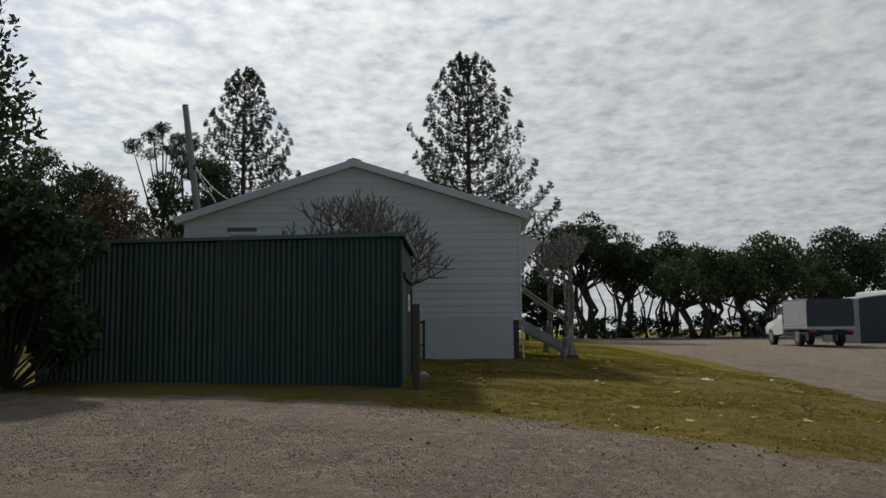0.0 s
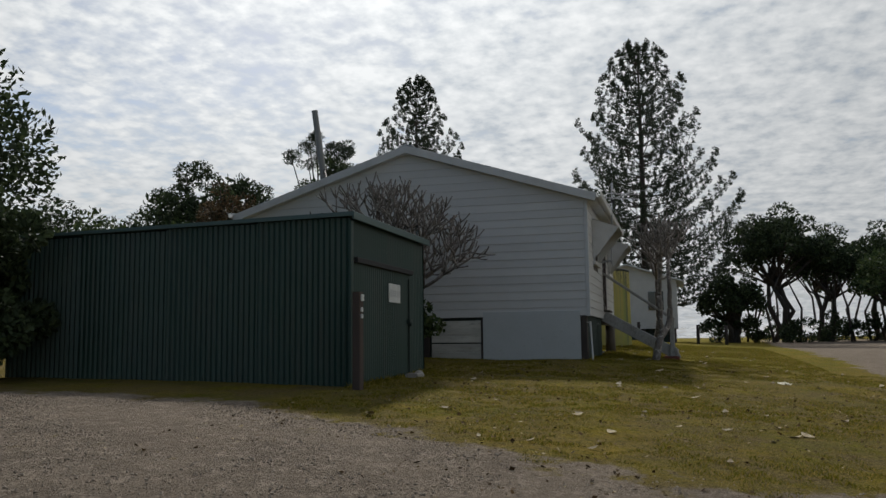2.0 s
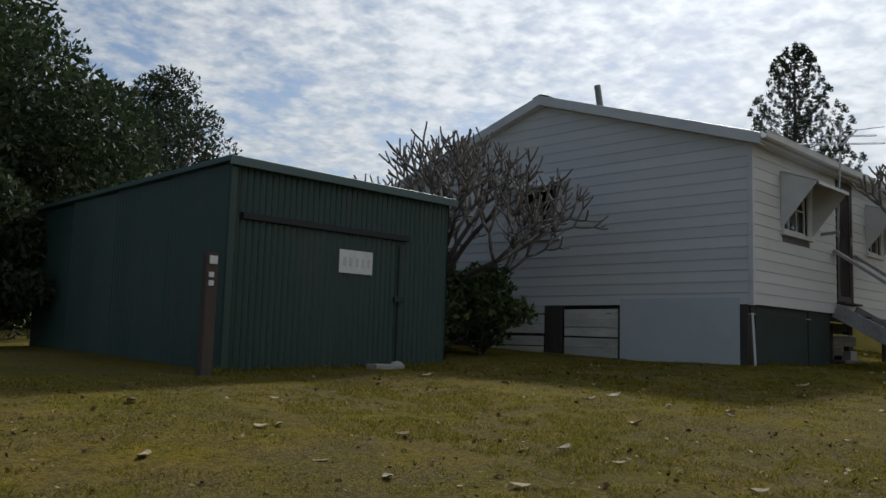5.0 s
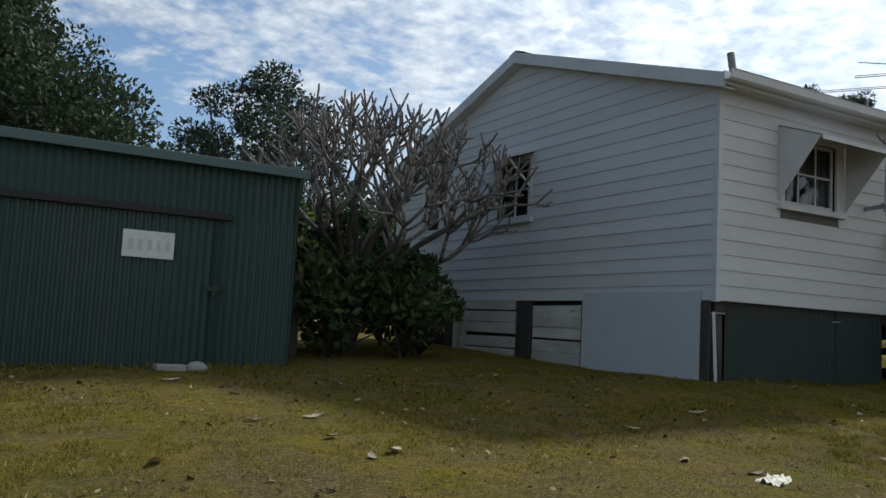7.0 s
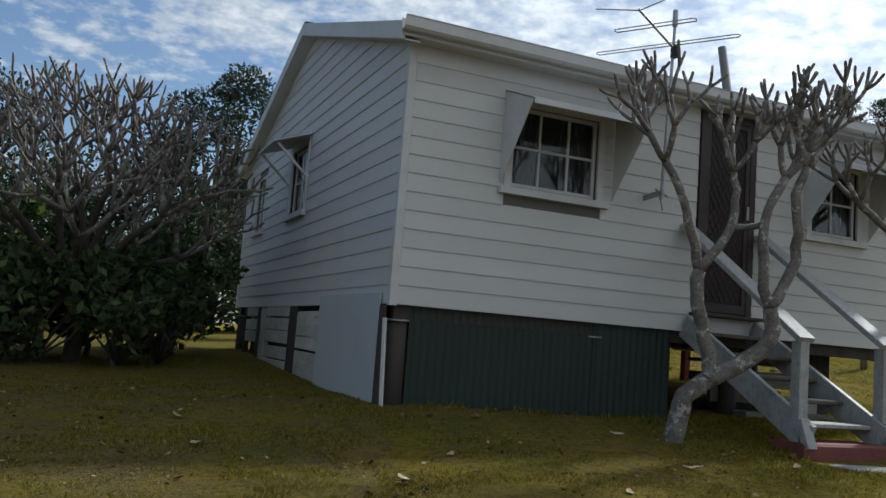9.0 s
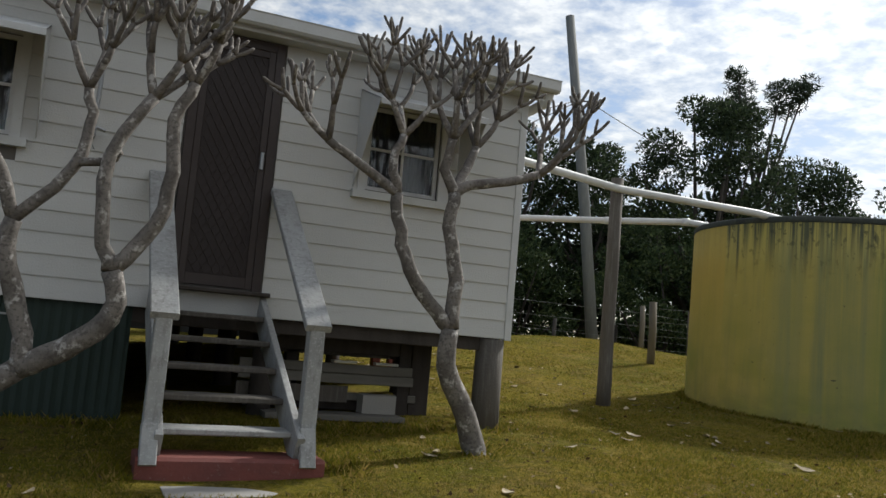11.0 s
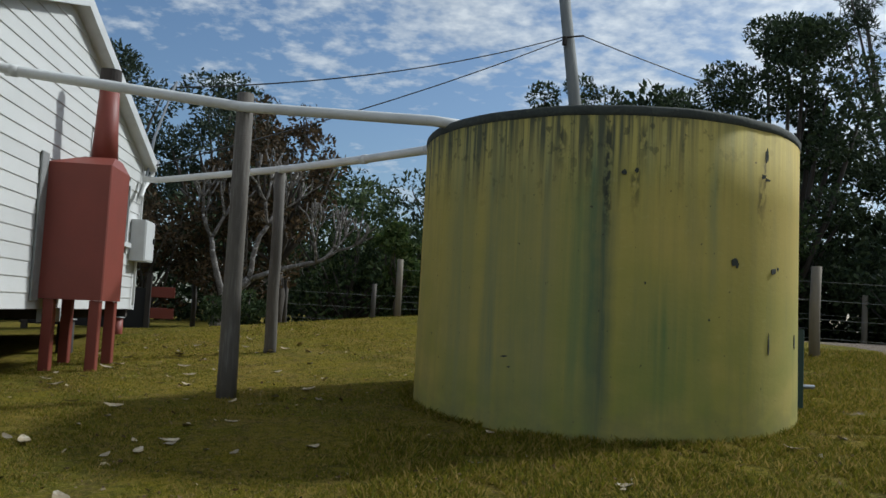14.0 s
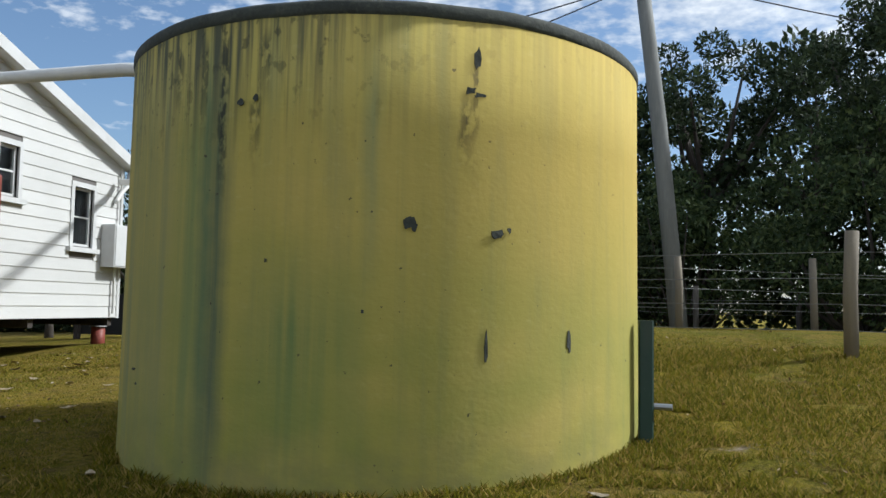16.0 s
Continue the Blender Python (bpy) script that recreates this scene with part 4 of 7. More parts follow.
for j, (a, b, low, n) in enumerate(((2.14, 3.21, -0.02, 5), (3.64, 5.0, 0.03, 5), (5.64, 6.46, 0.36, 3))):
    for i in range(n):
        rnd = random.Random(31 * j + i)
        s = Shape()
        z = low + i * 0.166
        s.box((-0.012, a, z), (0.014, b, z + 0.157), 0.006, pose(0, 0, rnd.uniform(-0.008, 0.008), rnd.uniform(-0.5, 0.5), 0, 0))
        part("infill_board", s, M_INFILL, house)
for y, w, mat in ((3.26, 0.34, M_DARK_TIMBER), (2.125, 0.05, M_DARK_TIMBER), (5.02, 0.12, M_INFILL), (5.2, 0.14, M_INFILL), (5.40, 0.2, M_DARK_TIMBER), (6.5, 0.1, M_DARK_TIMBER)):
    s = Shape()
    s.box((-0.02, y, -0.12), (0.06, y + w, ZB - 0.03), 0.008)
    part("sub_floor_post", s, mat, house)
# plain dark sheet behind the infill boards, filling the gaps between them
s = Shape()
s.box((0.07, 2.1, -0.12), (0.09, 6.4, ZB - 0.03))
part("sub_floor_dark_sheet", s, M_DARK_SKIRT, house)

# downpipe from the back gutter and a meter box
s = Shape()
s.tube([(HX + 0.12, HY + 0.22, EAVE_Z - 0.1), (HX + 0.12, HY + 0.2, EAVE_Z - 0.25), (HX + 0.07, HY - 0.1, EAVE_Z - 0.52), (HX + 0.07, HY - 0.22, EAVE_Z - 0.66), (HX + 0.07, HY - 0.25, 2.55)], [0.035] * 5, 10)
part("downpipe", s, M_PVC, house, smooth=True)
meter = thing("meter_box", (HX + 0.15, 7.3, 1.9), "white sheet-metal electricity meter box on the weatherboards", "meter box")
s = Shape()
s.box((HX + 0.022, 6.98, 1.58), (HX + 0.24, 7.58, 2.20), 0.008)
part("case", s, M_TRIM, meter)
s = Shape()
s.box((HX + 0.24, 7.0, 1.6), (HX + 0.252, 7.56, 2.18), 0.004)
md = part("door", s, M_TRIM, meter)
s = Shape()
s.box((HX + 0.252, 7.46, 1.86), (HX + 0.275, 7.49, 1.95), 0.004)
part("latch", s, M_BLACK, md)
s = Shape()
s.tube([(HX + 0.06, 7.4, 2.2), (HX + 0.06, 7.4, 3.0)], [0.018, 0.018], 8)
part("conduit", s, M_PVC, meter)
s = Shape()
s.tube([(HX + 0.06, 7.3, 1.58), (HX + 0.06, 7.3, 0.9)], [0.02, 0.02], 8)
part("conduit", s, M_PVC, meter)

# red stove recess with its flue, on the chimney gable
stove = thing("stove_recess", (6.6, 3.7, 0.2), "red-painted sheet-iron stove recess on timber legs beside the gable", "chimney")
s = Shape()
s.box((HX + 0.022, 3.22, 0.96), (6.90, 4.0, 2.42), 0.012)
part("casing", s, M_RED, stove)
s = Shape()
b0, t0 = [(HX + 0.022, 3.22, 2.421), (6.90, 3.22, 2.421), (6.90, 4.0, 2.421), (HX + 0.022, 4.0, 2.421)], [(6.52, 3.55, 2.55), (6.84, 3.55, 2.55), (6.84, 3.87, 2.55), (6.52, 3.87, 2.55)]
s.add(b0 + t0, [(3, 2, 1, 0), (4, 5, 6, 7), (0, 1, 5, 4), (1, 2, 6, 5), (2, 3, 7, 6), (3, 0, 4, 7)])
part("shoulder", s, M_RED, stove)
s = Shape()
s.tube([(6.68, 3.7, 2.50), (6.68, 3.7, 2.9), (6.68, 3.7, 3.42)], [0.15, 0.125, 0.105], 20)
fl = part("flue", s, M_RED, stove, smooth=True)
s = Shape()
s.tube([(6.68, 3.7, 3.42), (6.68, 3.7, 3.58)], [0.118, 0.118], 20)
part("flue_cap", s, M_DARK_TIMBER, fl)
for x, y in ((6.82, 3.3), (6.82, 3.92), (6.35, 3.3), (6.35, 3.92)):
    s = Shape()
    s.box((x - 0.055, y - 0.055, ground(x, y) - 0.05), (x + 0.055, y + 0.055, 0.958), 0.008)
    part("leg", s, M_RED, stove)

s = Shape()
s.box((HX + 0.0215, 3.02, 0.93), (HX + 0.045, 3.219, 2.50), 0.004)
part("flashing", s, M_STEEL_DULL, stove, "weathered grey sheet-metal flashing")
s = Shape()
s.box((HX - 0.05, 3.5, 0.70), (HX + 0.05, 4.0, 0.86), 0.004)
part("under_sheet", s, M_TRIM, stove)

screen = thing("garden_screen", (5.3, 10.6, 0.6), "low black sheet screen with rust-red boards behind the house", "screen")
s = Shape()
s.box((3.6, 10.55, 0.45), (5.78, 10.6, 1.22), 0.006)
part("black_sheet", s, M_BLACK, screen)
for z in (0.75, 1.15):
    s = Shape()
    s.box((5.87, 10.4, z - 0.1), (6.30, 10.44, z + 0.1), 0.006)
    part("red_board", s, M_RED, screen)
for x in (3.6, 5.8):
    s = Shape()
    s.box((x - 0.05, 10.45, 0.1), (x + 0.05, 10.55, 1.5), 0.008)
    part("post", s, M_DARK_TIMBER, screen)
riser = thing("service_riser", (HX + 0.05, HY + 0.1, 3.0), "thin leaning steel riser for the power service line", "pipe")
s = Shape()
s.tube([(HX + 0.06, HY + 0.05, 2.9), (HX + 0.12, HY + 0.15, 3.6), (HX + 0.3, HY + 0.45, 4.5)], [0.022, 0.022, 0.018], 8)
part("tube", s, M_STEEL, riser)
s = Shape()
s.tube([(HX + 0.29, HY + 0.43, 4.44), (HX + 0.33, HY + 0.48, 4.6)], [0.03, 0.02], 8)
part("cowl", s, M_STEEL, riser)

# aerial on a mast at the eave
aerial = thing("tv_aerial", (2.56, -0.33, 2.1), "grey television aerial on a thin mast at the eave", "aerial")
s = Shape()
s.tube([(2.52, -0.27, 2.05), (2.53, -0.31, 3.0), (2.54, -0.33, 3.84)], [0.016, 0.016, 0.014], 8)
part("mast", s, M_STEEL, aerial)
s = Shape()
s.beam((2.52, -0.3, 2.12), (2.52, 0.0, 2.10), 0.03, 0.05)
s.tube([(2.45, -0.28, 2.14), (2.60, -0.26, 2.10)], [0.012, 0.012], 6)
s.tube([(2.52, -0.28, 2.1), (2.50, -0.3, 2.02), (2.54, -0.28, 1.95)], [0.006, 0.006, 0.005], 6)
part("bracket", s, M_STEEL, aerial)
ALONG, ACROSS = Vector((-0.84, -0.55, 0.03)), Vector((0.55, -0.84, 0.0))
HUB = Vector((2.54, -0.33, 3.52))
s = Shape()
s.tube([HUB - ALONG * 0.16, HUB + ALONG * 0.95], [0.013, 0.011], 8)
part("boom", s, M_STEEL, aerial)
for away, half, shift in ((0.08, 0.70, -0.06), (0.55, 0.38, 0.0)):
    c = HUB + ALONG * away + ACROSS * shift + Vector((0, 0, 0.015))
    gap = ALONG * 0.035
    loop = [c - ACROSS * half * 0.97 - gap, c + ACROSS * half * 0.97 - gap, c + ACROSS * half, c + ACROSS * half * 0.97 + gap, c - ACROSS * half * 0.97 + gap, c - ACROSS * half, c - ACROSS * half * 0.97 - gap]
    s = Shape()
    s.tube(loop, [0.006] * 7, 6)
    part("folded_element", s, M_STEEL, aerial)
for sgn in (-1, 1):
    s = Shape()
    e = HUB + ALONG * 0.93
    s.tube([e, e + ACROSS * (0.34 * sgn) + ALONG * 0.16], [0.006, 0.005], 6)
    part("director", s, M_STEEL, aerial)
s = Shape()
s.box((HUB.x - 0.03, HUB.y - 0.05, HUB.z - 0.09), (HUB.x + 0.03, HUB.y + 0.02, HUB.z + 0.03), 0.006)
part("clamp", s, M_BLACK, aerial)
s = Shape()
s.tube([(2.53, -0.34, 3.74), (2.53, -0.34, 3.90)], [0.028, 0.024], 8)
part("cap", s, M_STEEL, aerial)

# front steps
steps = thing("front_steps", (3.58, -0.8, 0), "weathered white timber steps with broad handrails", "stairs")
TOPY, BOTY, TOPZ, BOTZ = -0.12, -1.52, 0.92, 0.08
for x in (3.075, 3.925):
    s = Shape()
    s.beam((x, TOPY + 0.1, TOPZ - 0.02), (x, BOTY - 0.08, BOTZ - 0.07), 0.05, 0.235, 0.006)
    part("stringer", s, M_STEP, steps)
for i in range(5):
    q = i / 4
    y, z = -0.20 - 1.17 * q, 0.825 - 0.715 * q
    s = Shape()
    s.box((3.102, y - 0.12, z - 0.02), (3.898, y + 0.12, z + 0.02), 0.008)
    part("tread", s, M_STEP if i == 4 else M_TIMBER, steps, "grey worn tread" if i < 4 else "pale worn bottom tread")
for x in (3.035, 3.985):
    s = Shape()
    s.box((x - 0.05, BOTY - 0.05, -0.05), (x + 0.05, BOTY + 0.05, 0.79), 0.006)
    part("newel_post", s, M_STEP, steps)
    s = Shape()
    s.beam((x, BOTY - 0.06, 0.80), (x, -0.04, 1.88), 0.17, 0.05, 0.006)
    part("handrail", s, M_STEP, steps, "broad flat handrail with flaking paint")
    s = Shape()
    s.beam((x - 0.01, BOTY - 0.14, -0.07), (x - 0.01, BOTY - 0.05, 0.16), 0.10, 0.07, 0.006)
    part("foot_block", s, M_STEP, steps)
base = thing("step_base", (3.54, -1.6, -0.1), "red-painted concrete block under the front steps", "concrete base")
s = Shape()
s.box((2.96, -1.66, -0.30), (4.09, -1.32, -0.02), 0.02)
part("block", s, M_RED_CONCRETE, base)
s = Shape()
s.box((3.1, -2.05, ground(3.5, -1.9) - 0.15), (3.95, -1.67, ground(3.5, -1.85) + 0.004), 0.02)
slab = thing("path_slab", (3.5, -1.86, ground(3.5, -1.85)), "sandy concrete paving slab at the foot of the steps", "paving")
part("slab", s, M_BRICK, slab)

# stacked timber below the house
stack = thing("timber_stack", (5.0, 0.6, 0.0), "stacked grey weathered boards and beams under the house", "timber stack")
for y, z, w, h, x0, x1, mat in ((0.62, 0.66, 0.05, 0.14, 3.9, 5.45, M_DARK_TIMBER), (0.50, 0.455, 0.04, 0.085, 3.9, 5.50, M_STACK), (0.51, 0.365, 0.04, 0.085, 3.9, 5.52, M_STACK), (0.55, 0.22, 0.06, 0.15, 3.9, 4.9, M_TIMBER), (0.62, 0.20, 0.05, 0.07, 4.9, 5.6, M_STACK), (0.8, 0.58, 0.2, 0.04, 3.9, 5.7, M_TIMBER), (0.9, 0.4, 0.2, 0.10, 4.0, 5.7, M_TIMBER), (0.36, 0.045, 0.34, 0.05, 4.1, 5.35, M_STACK), (0.8, 0.12, 0.24, 0.1, 4.0, 5.5, M_DARK_TIMBER)):
    s = Shape()
    s.box((x0, y - w / 2, z - h / 2), (x1, y + w / 2, z + h / 2), 0.006)
    part("board", s, mat, stack)
for x, y, w in ((4.35, 0.7, 0.12), (5.40, 0.58, 0.12), (5.54, 0.62, 0.2)):
    s = Shape()
    s.box((x, y, -0.06), (x + w, y + 0.1, ZB - 0.03), 0.006)
    part("upright", s, M_DARK_TIMBER, stack)
for x in (4.72, 5.12):
    s = Shape()
    s.box((x, 0.44, 0.505), (x + 0.22, 0.52, 0.53), 0.004)
    part("packing_strip", s, M_INFILL, stack)
block = thing("concrete_block", (5.35, 0.3, 0.0), "pale concrete block in the grass below the house", "concrete block")
s = Shape()
s.box((5.02, 0.42, ground(5.2, 0.5) - 0.03), (5.34, 0.58, ground(5.2, 0.5) + 0.2), 0.012)
part("block", s, M_BRICK, block)

# ---------------------------------------------------------------- green iron shed
SX0, SX1, SY0, SY1 = -6.98, -3.86, 2.20, 7.3
shed = thing("shed", ((SX0 + SX1) / 2, (SY0 + SY1) / 2, 0), "green corrugated-iron garage with a low flat roof", "shed")
s = Shape()
corrugated(s, lambda u, v, d: (SX0 + u, SY0 - d, -0.32 + v), 2.28, 1.70)
part("door_sheet", s, M_GREEN_IRON, shed, "corrugated iron door sheet")
s = Shape()
corrugated(s, lambda u, v, d: (SX0 + 2.29 + u, SY0 + 0.012 - d, -0.26 + v), SX1 - SX0 - 2.29, 1.66)
part("front_sheet", s, M_GREEN_IRON, shed)
s = Shape()
corrugated(s, lambda u, v, d: (SX0 + u, SY0 + 0.02 - d, 1.36 + v), SX1 - SX0, 0.55)
part("front_sheet", s, M_GREEN_IRON, shed)
s = Shape()
s.box((SX0 + 0.12, SY0 - 0.06, 1.365), (SX0 + 2.40, SY0 + 0.008, 1.435), 0.006)
part("door_track", s, M_BLACK, shed, "dark sliding-door track")
for k, (a, b) in enumerate(((0.0, 1.28), (1.26, 2.6), (2.58, 3.9), (3.88, SY1 - SY0))):
    s = Shape()
    corrugated(s, lambda u, v, d, k=k, a=a: (SX0 + (0.004 if k % 2 else 0) - d, SY0 + a + u, -0.32 + v), b - a, 2.24 - 0.02 * a)
    part("side_sheet", s, M_GREEN_IRON, shed)
for x in (SX1,):
    s = Shape()
    corrugated(s, lambda u, v, d: (SX1 + d, SY0 + u, -0.3 + v), SY1 - SY0, 2.2)
    part("side_sheet", s, M_GREEN_IRON, shed)
s = Shape()
corrugated(s, lambda u, v, d: (SX0 + u, SY1 + d, -0.3 + v), SX1 - SX0, 2.15)
part("back_sheet", s, M_GREEN_IRON, shed)
s = Shape()
corrugated(s, lambda u, v, d: (SX0 - 0.06 + u, SY0 - 0.06 + v, 1.955 - 0.018 * v + d), SX1 - SX0 + 0.12, SY1 - SY0 + 0.12, pitch=0.09)
part("roof", s, M_GREEN_CAP, shed)
s = Shape()
s.box((SX0 - 0.075, SY0 - 0.085, 1.89), (SX1 + 0.075, SY0 - 0.06, 1.985), 0.004)
part("roof_edge", s, M_GREEN_CAP, shed)
s = Shape()
s.plate([(SX0 - 0.075, SY0 - 0.06, 1.985), (SX0 - 0.075, SY1 + 0.06, 1.90), (SX0 - 0.075, SY1 + 0.06, 1.86), (SX0 - 0.075, SY0 - 0.06, 1.93)], (0.02, 0, 0))
part("roof_edge", s, M_GREEN_CAP, shed)
s = Shape()
s.box((SX0 - 0.03, SY0 - 0.03, -0.35), (SX0 + 0.05, SY0 + 0.01, 1.88), 0.005)
part("corner_flashing", s, M_GREEN_IRON, shed)
s = Shape()
s.box((SX0 + 2.27, SY0 - 0.035, -0.26), (SX0 + 2.295, SY0 - 0.012, 1.3), 0.003)
part("door_edge", s, M_DARK_SKIRT, shed)
s = Shape()
s.box((SX0 + 2.2, SY0 - 0.06, 0.64), (SX0 + 2.34, SY0 - 0.02, 0.70), 0.006)
s.tube([(SX0 + 2.27, SY0 - 0.05, 0.66), (SX0 + 2.27, SY0 - 0.06, 0.6)], [0.02, 0.02], 8)
part("hasp", s, M_DARK_SKIRT, shed)
sign = thing("sign", (-5.37, SY0 - 0.02, 1.06), "small off-white sign board on the shed, lettering faded", "sign")
s = Shape()
s.box((-5.6, SY0 - 0.03, 0.925), (-5.12, SY0 - 0.018, 1.185), 0.002)
part("board", s, M_SIGN, sign)
for i, (a, b) in enumerate(((-5.55, -5.50), (-5.46, -5.42), (-5.37, -5.33), (-5.28, -5.25), (-5.2, -5.16))):
    s = Shape()
    s.box((a, SY0 - 0.034, 1.0), (b, SY0 - 0.0305, 1.1), 0.001)
    part("lettering_bar", s, M_INK, sign)
marker = thing("marker_post", (-7.3, 1.98, -0.25), "brown timber marker post with small white plates", "post")
s = Shape()
s.box((-7.36, 1.92, -0.4), (-7.24, 2.02, 0.97), 0.01)
part("post", s, M_BROWN_TIMBER, marker)
for x, z, h, w in ((-7.3, 0.90, 0.08, 0.08), (-7.315, 0.76, 0.05, 0.05), (-7.315, 0.68, 0.05, 0.05)):
    s = Shape()
    s.box((x - w / 2, 1.905, z - h / 2), (x + w / 2, 1.918, z + h / 2), 0.003)
    part("plate", s, M_SIGN, marker)
slabs = thing("broken_paver", (-5.05, 1.95, -0.2), "pale broken paver lying against the shed", "paver")
s = Shape()
s.box((-5.25, 1.88, ground(-5.1, 1.95) - 0.02), (-4.98, 2.06, ground(-5.1, 1.95) + 0.05), 0.012)
part("slab", s, M_BRICK, slabs)
stone = thing("stone", (-4.86, 1.98, -0.2), "pale rounded stone beside the shed door", "stone")
s = Shape()
g0 = ground(-4.86, 1.98)
for i in range(4):
    a = math.pi * i / 6
    r = 0.10 * math.cos(a) * 1.0
    ring = [(-4.86 + r * 1.2 * math.cos(2 * math.pi * j / 10), 1.98 + r * 0.8 * math.sin(2 * math.pi * j / 10), g0 - 0.02 + 0.10 * math.sin(a)) for j in range(10)]
    s.v += ring
s.f = [(i * 10 + j, i * 10 + (j + 1) % 10, i * 10 + 10 + (j + 1) % 10, i * 10 + 10 + j) for i in range(3) for j in range(10)] + [tuple(range(30, 40)), tuple(range(9, -1, -1))]
part("rock", s, M_BRICK, stone, smooth=True)
oldpost = thing("round_post", (-3.4, 3.4, 0), "grey round timber post beside the shed", "post")
s = Shape()
s.tube([(-3.42, 3.4, -0.2), (-3.38, 3.4, 0.98)], [0.075, 0.07], 12)
part("post", s, M_TIMBER, oldpost, smooth=True)

# ---------------------------------------------------------------- water tank
TX, TY, TR, TZ0, TZ1 = 11.844, 1.559, 1.708, -0.15, 2.565
tank = thing("water_tank", (TX, TY, 0.0), "round yellow concrete rainwater tank, stained and chipped", "water tank")
s = Shape()
N = 128
for z, r in ((TZ0, TR + 0.015), (0.3, TR + 0.008), (1.2, TR), (2.0, TR - 0.004), (TZ1, TR - 0.006)):
    s.v += [(TX + r * math.cos(2 * math.pi * j / N), TY + r * math.sin(2 * math.pi * j / N), z) for j in range(N)]
s.f = [(i * N + j, i * N + (j + 1) % N, (i + 1) * N + (j + 1) % N, (i + 1) * N + j) for i in range(4) for j in range(N)] + [tuple(range(4 * N, 5 * N))]
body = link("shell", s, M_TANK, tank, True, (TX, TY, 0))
s = Shape()
rings = ((TR - 0.01, TZ1 - 0.012), (TR - 0.003, TZ1 - 0.006), (TR + 0.003, TZ1 + 0.012), (TR + 0.002, TZ1 + 0.05), (TR - 0.012, TZ1 + 0.07), (TR * 0.5, TZ1 + 0.13))
for r, z in rings:
    s.v += [(TX + (r + 0.006 * noise.noise(Vector((3 * math.cos(2 * math.pi * j / N), 3 * math.sin(2 * math.pi * j / N), z * 9)))) * math.cos(2 * math.pi * j / N), TY + r * math.sin(2 * math.pi * j / N), z + 0.006 * noise.noise(Vector((6 * math.cos(2 * math.pi * j / N), 6 * math.sin(2 * math.pi * j / N), 1)))) for j in range(N)]
s.f = [(i * N + j, i * N + (j + 1) % N, (i + 1) * N + (j + 1) % N, (i + 1) * N + j) for i in range(5) for j in range(N)] + [tuple(range(5 * N, 6 * N))]
part("lid", s, M_TANK_RIM, tank, "dark mossy concrete lid with a rounded rim", True)
# chips broken out of the paint
for i, (a, z, w, h) in enumerate(((-72.6, 1.50, 0.05, 0.055), (-71.6, 1.475, 0.028, 0.03), (-57, 1.46, 0.045, 0.045), (-54.6, 1.48, 0.02, 0.025), (-58.8, 0.9, 0.018, 0.13), (-41, 0.9, 0.02, 0.09), (-132.6, 0.70, 0.05, 0.012), (-131, 0.62, 0.03, 0.012), (-62.3, 2.19, 0.05, 0.03), (-60.5, 2.17, 0.06, 0.02), (-61, 2.36, 0.03, 0.10), (-103, 2.12, 0.035, 0.03), (-100, 2.14, 0.03, 0.03), (-80, 1.05, 0.014, 0.016), (-97, 1.3, 0.012, 0.015))):
    rnd = random.Random(i)
    s = Shape()
    pts = []
    for j in range(9):
        q = 2 * math.pi * j / 9
        k = rnd.uniform(0.35, 0.85)
        t = radians(a) + math.cos(q) * w * k / TR
        pts.append((TX + (TR + 0.004) * math.cos(t), TY + (TR + 0.004) * math.sin(t), z + math.sin(q) * h * k))
    c = (0.004 * math.cos(radians(a)), 0.004 * math.sin(radians(a)), 0)
    s.plate(pts, c)
    part("paint_chip", s, M_TANK_RIM, tank, "bare dark patch where paint has flaked")
tap = thing("green_stub_post", (13.58, 1.17, 0.3), "short dark green post beside the tank", "post")
s = Shape()
s.box((13.54, 1.12, 0.1), (13.63, 1.20, 1.02), 0.01)
part("post", s, M_GREEN_IRON, tap)
s = Shape()
s.tube([(13.63, 1.16, 0.5), (13.74, 1.14, 0.5)], [0.02, 0.02], 8)
part("outlet", s, M_STEEL, tap)

# pipes from the gutters to the tank, each on a post
for name, pts in (("front", [(HX + 0.14, -0.24, 3.22), (HX + 0.12, -0.18, 3.06), (HX + 0.08, 0.9, 2.98), (HX + 0.10, 1.25, 2.93), (HX + 0.3, 1.36, 2.90), (8.44, 1.56, 2.78), (10.12, 1.02, 2.66), (10.5, 0.98, 2.62)]), ("back", [(HX + 0.1, HY - 0.2, 2.86), (HX + 0.3, HY - 0.3, 2.84), (8.55, 4.92, 2.77), (9.6, 3.45, 2.72), (10.25, 2.5, 2.70), (10.5, 2.3, 2.66)])):
    pipe = thing("gutter_pipe", pts[0], "long white pipe carrying roof water to the tank", "pipe", "gutter pipes")
    s = Shape()
    s.tube(pts, [0.047] * len(pts), 14)
    part("pipe", s, M_PVC, pipe, smooth=True)
    for q in pts[2:5]:
        s = Shape()
        d = (Vector(pts[-3]) - Vector(pts[-4])).normalized() * 0.05
        s.tube([Vector(q) - d, Vector(q) + d], [0.054, 0.054], 14)
        part("coupling", s, M_PVC, pipe, smooth=True)
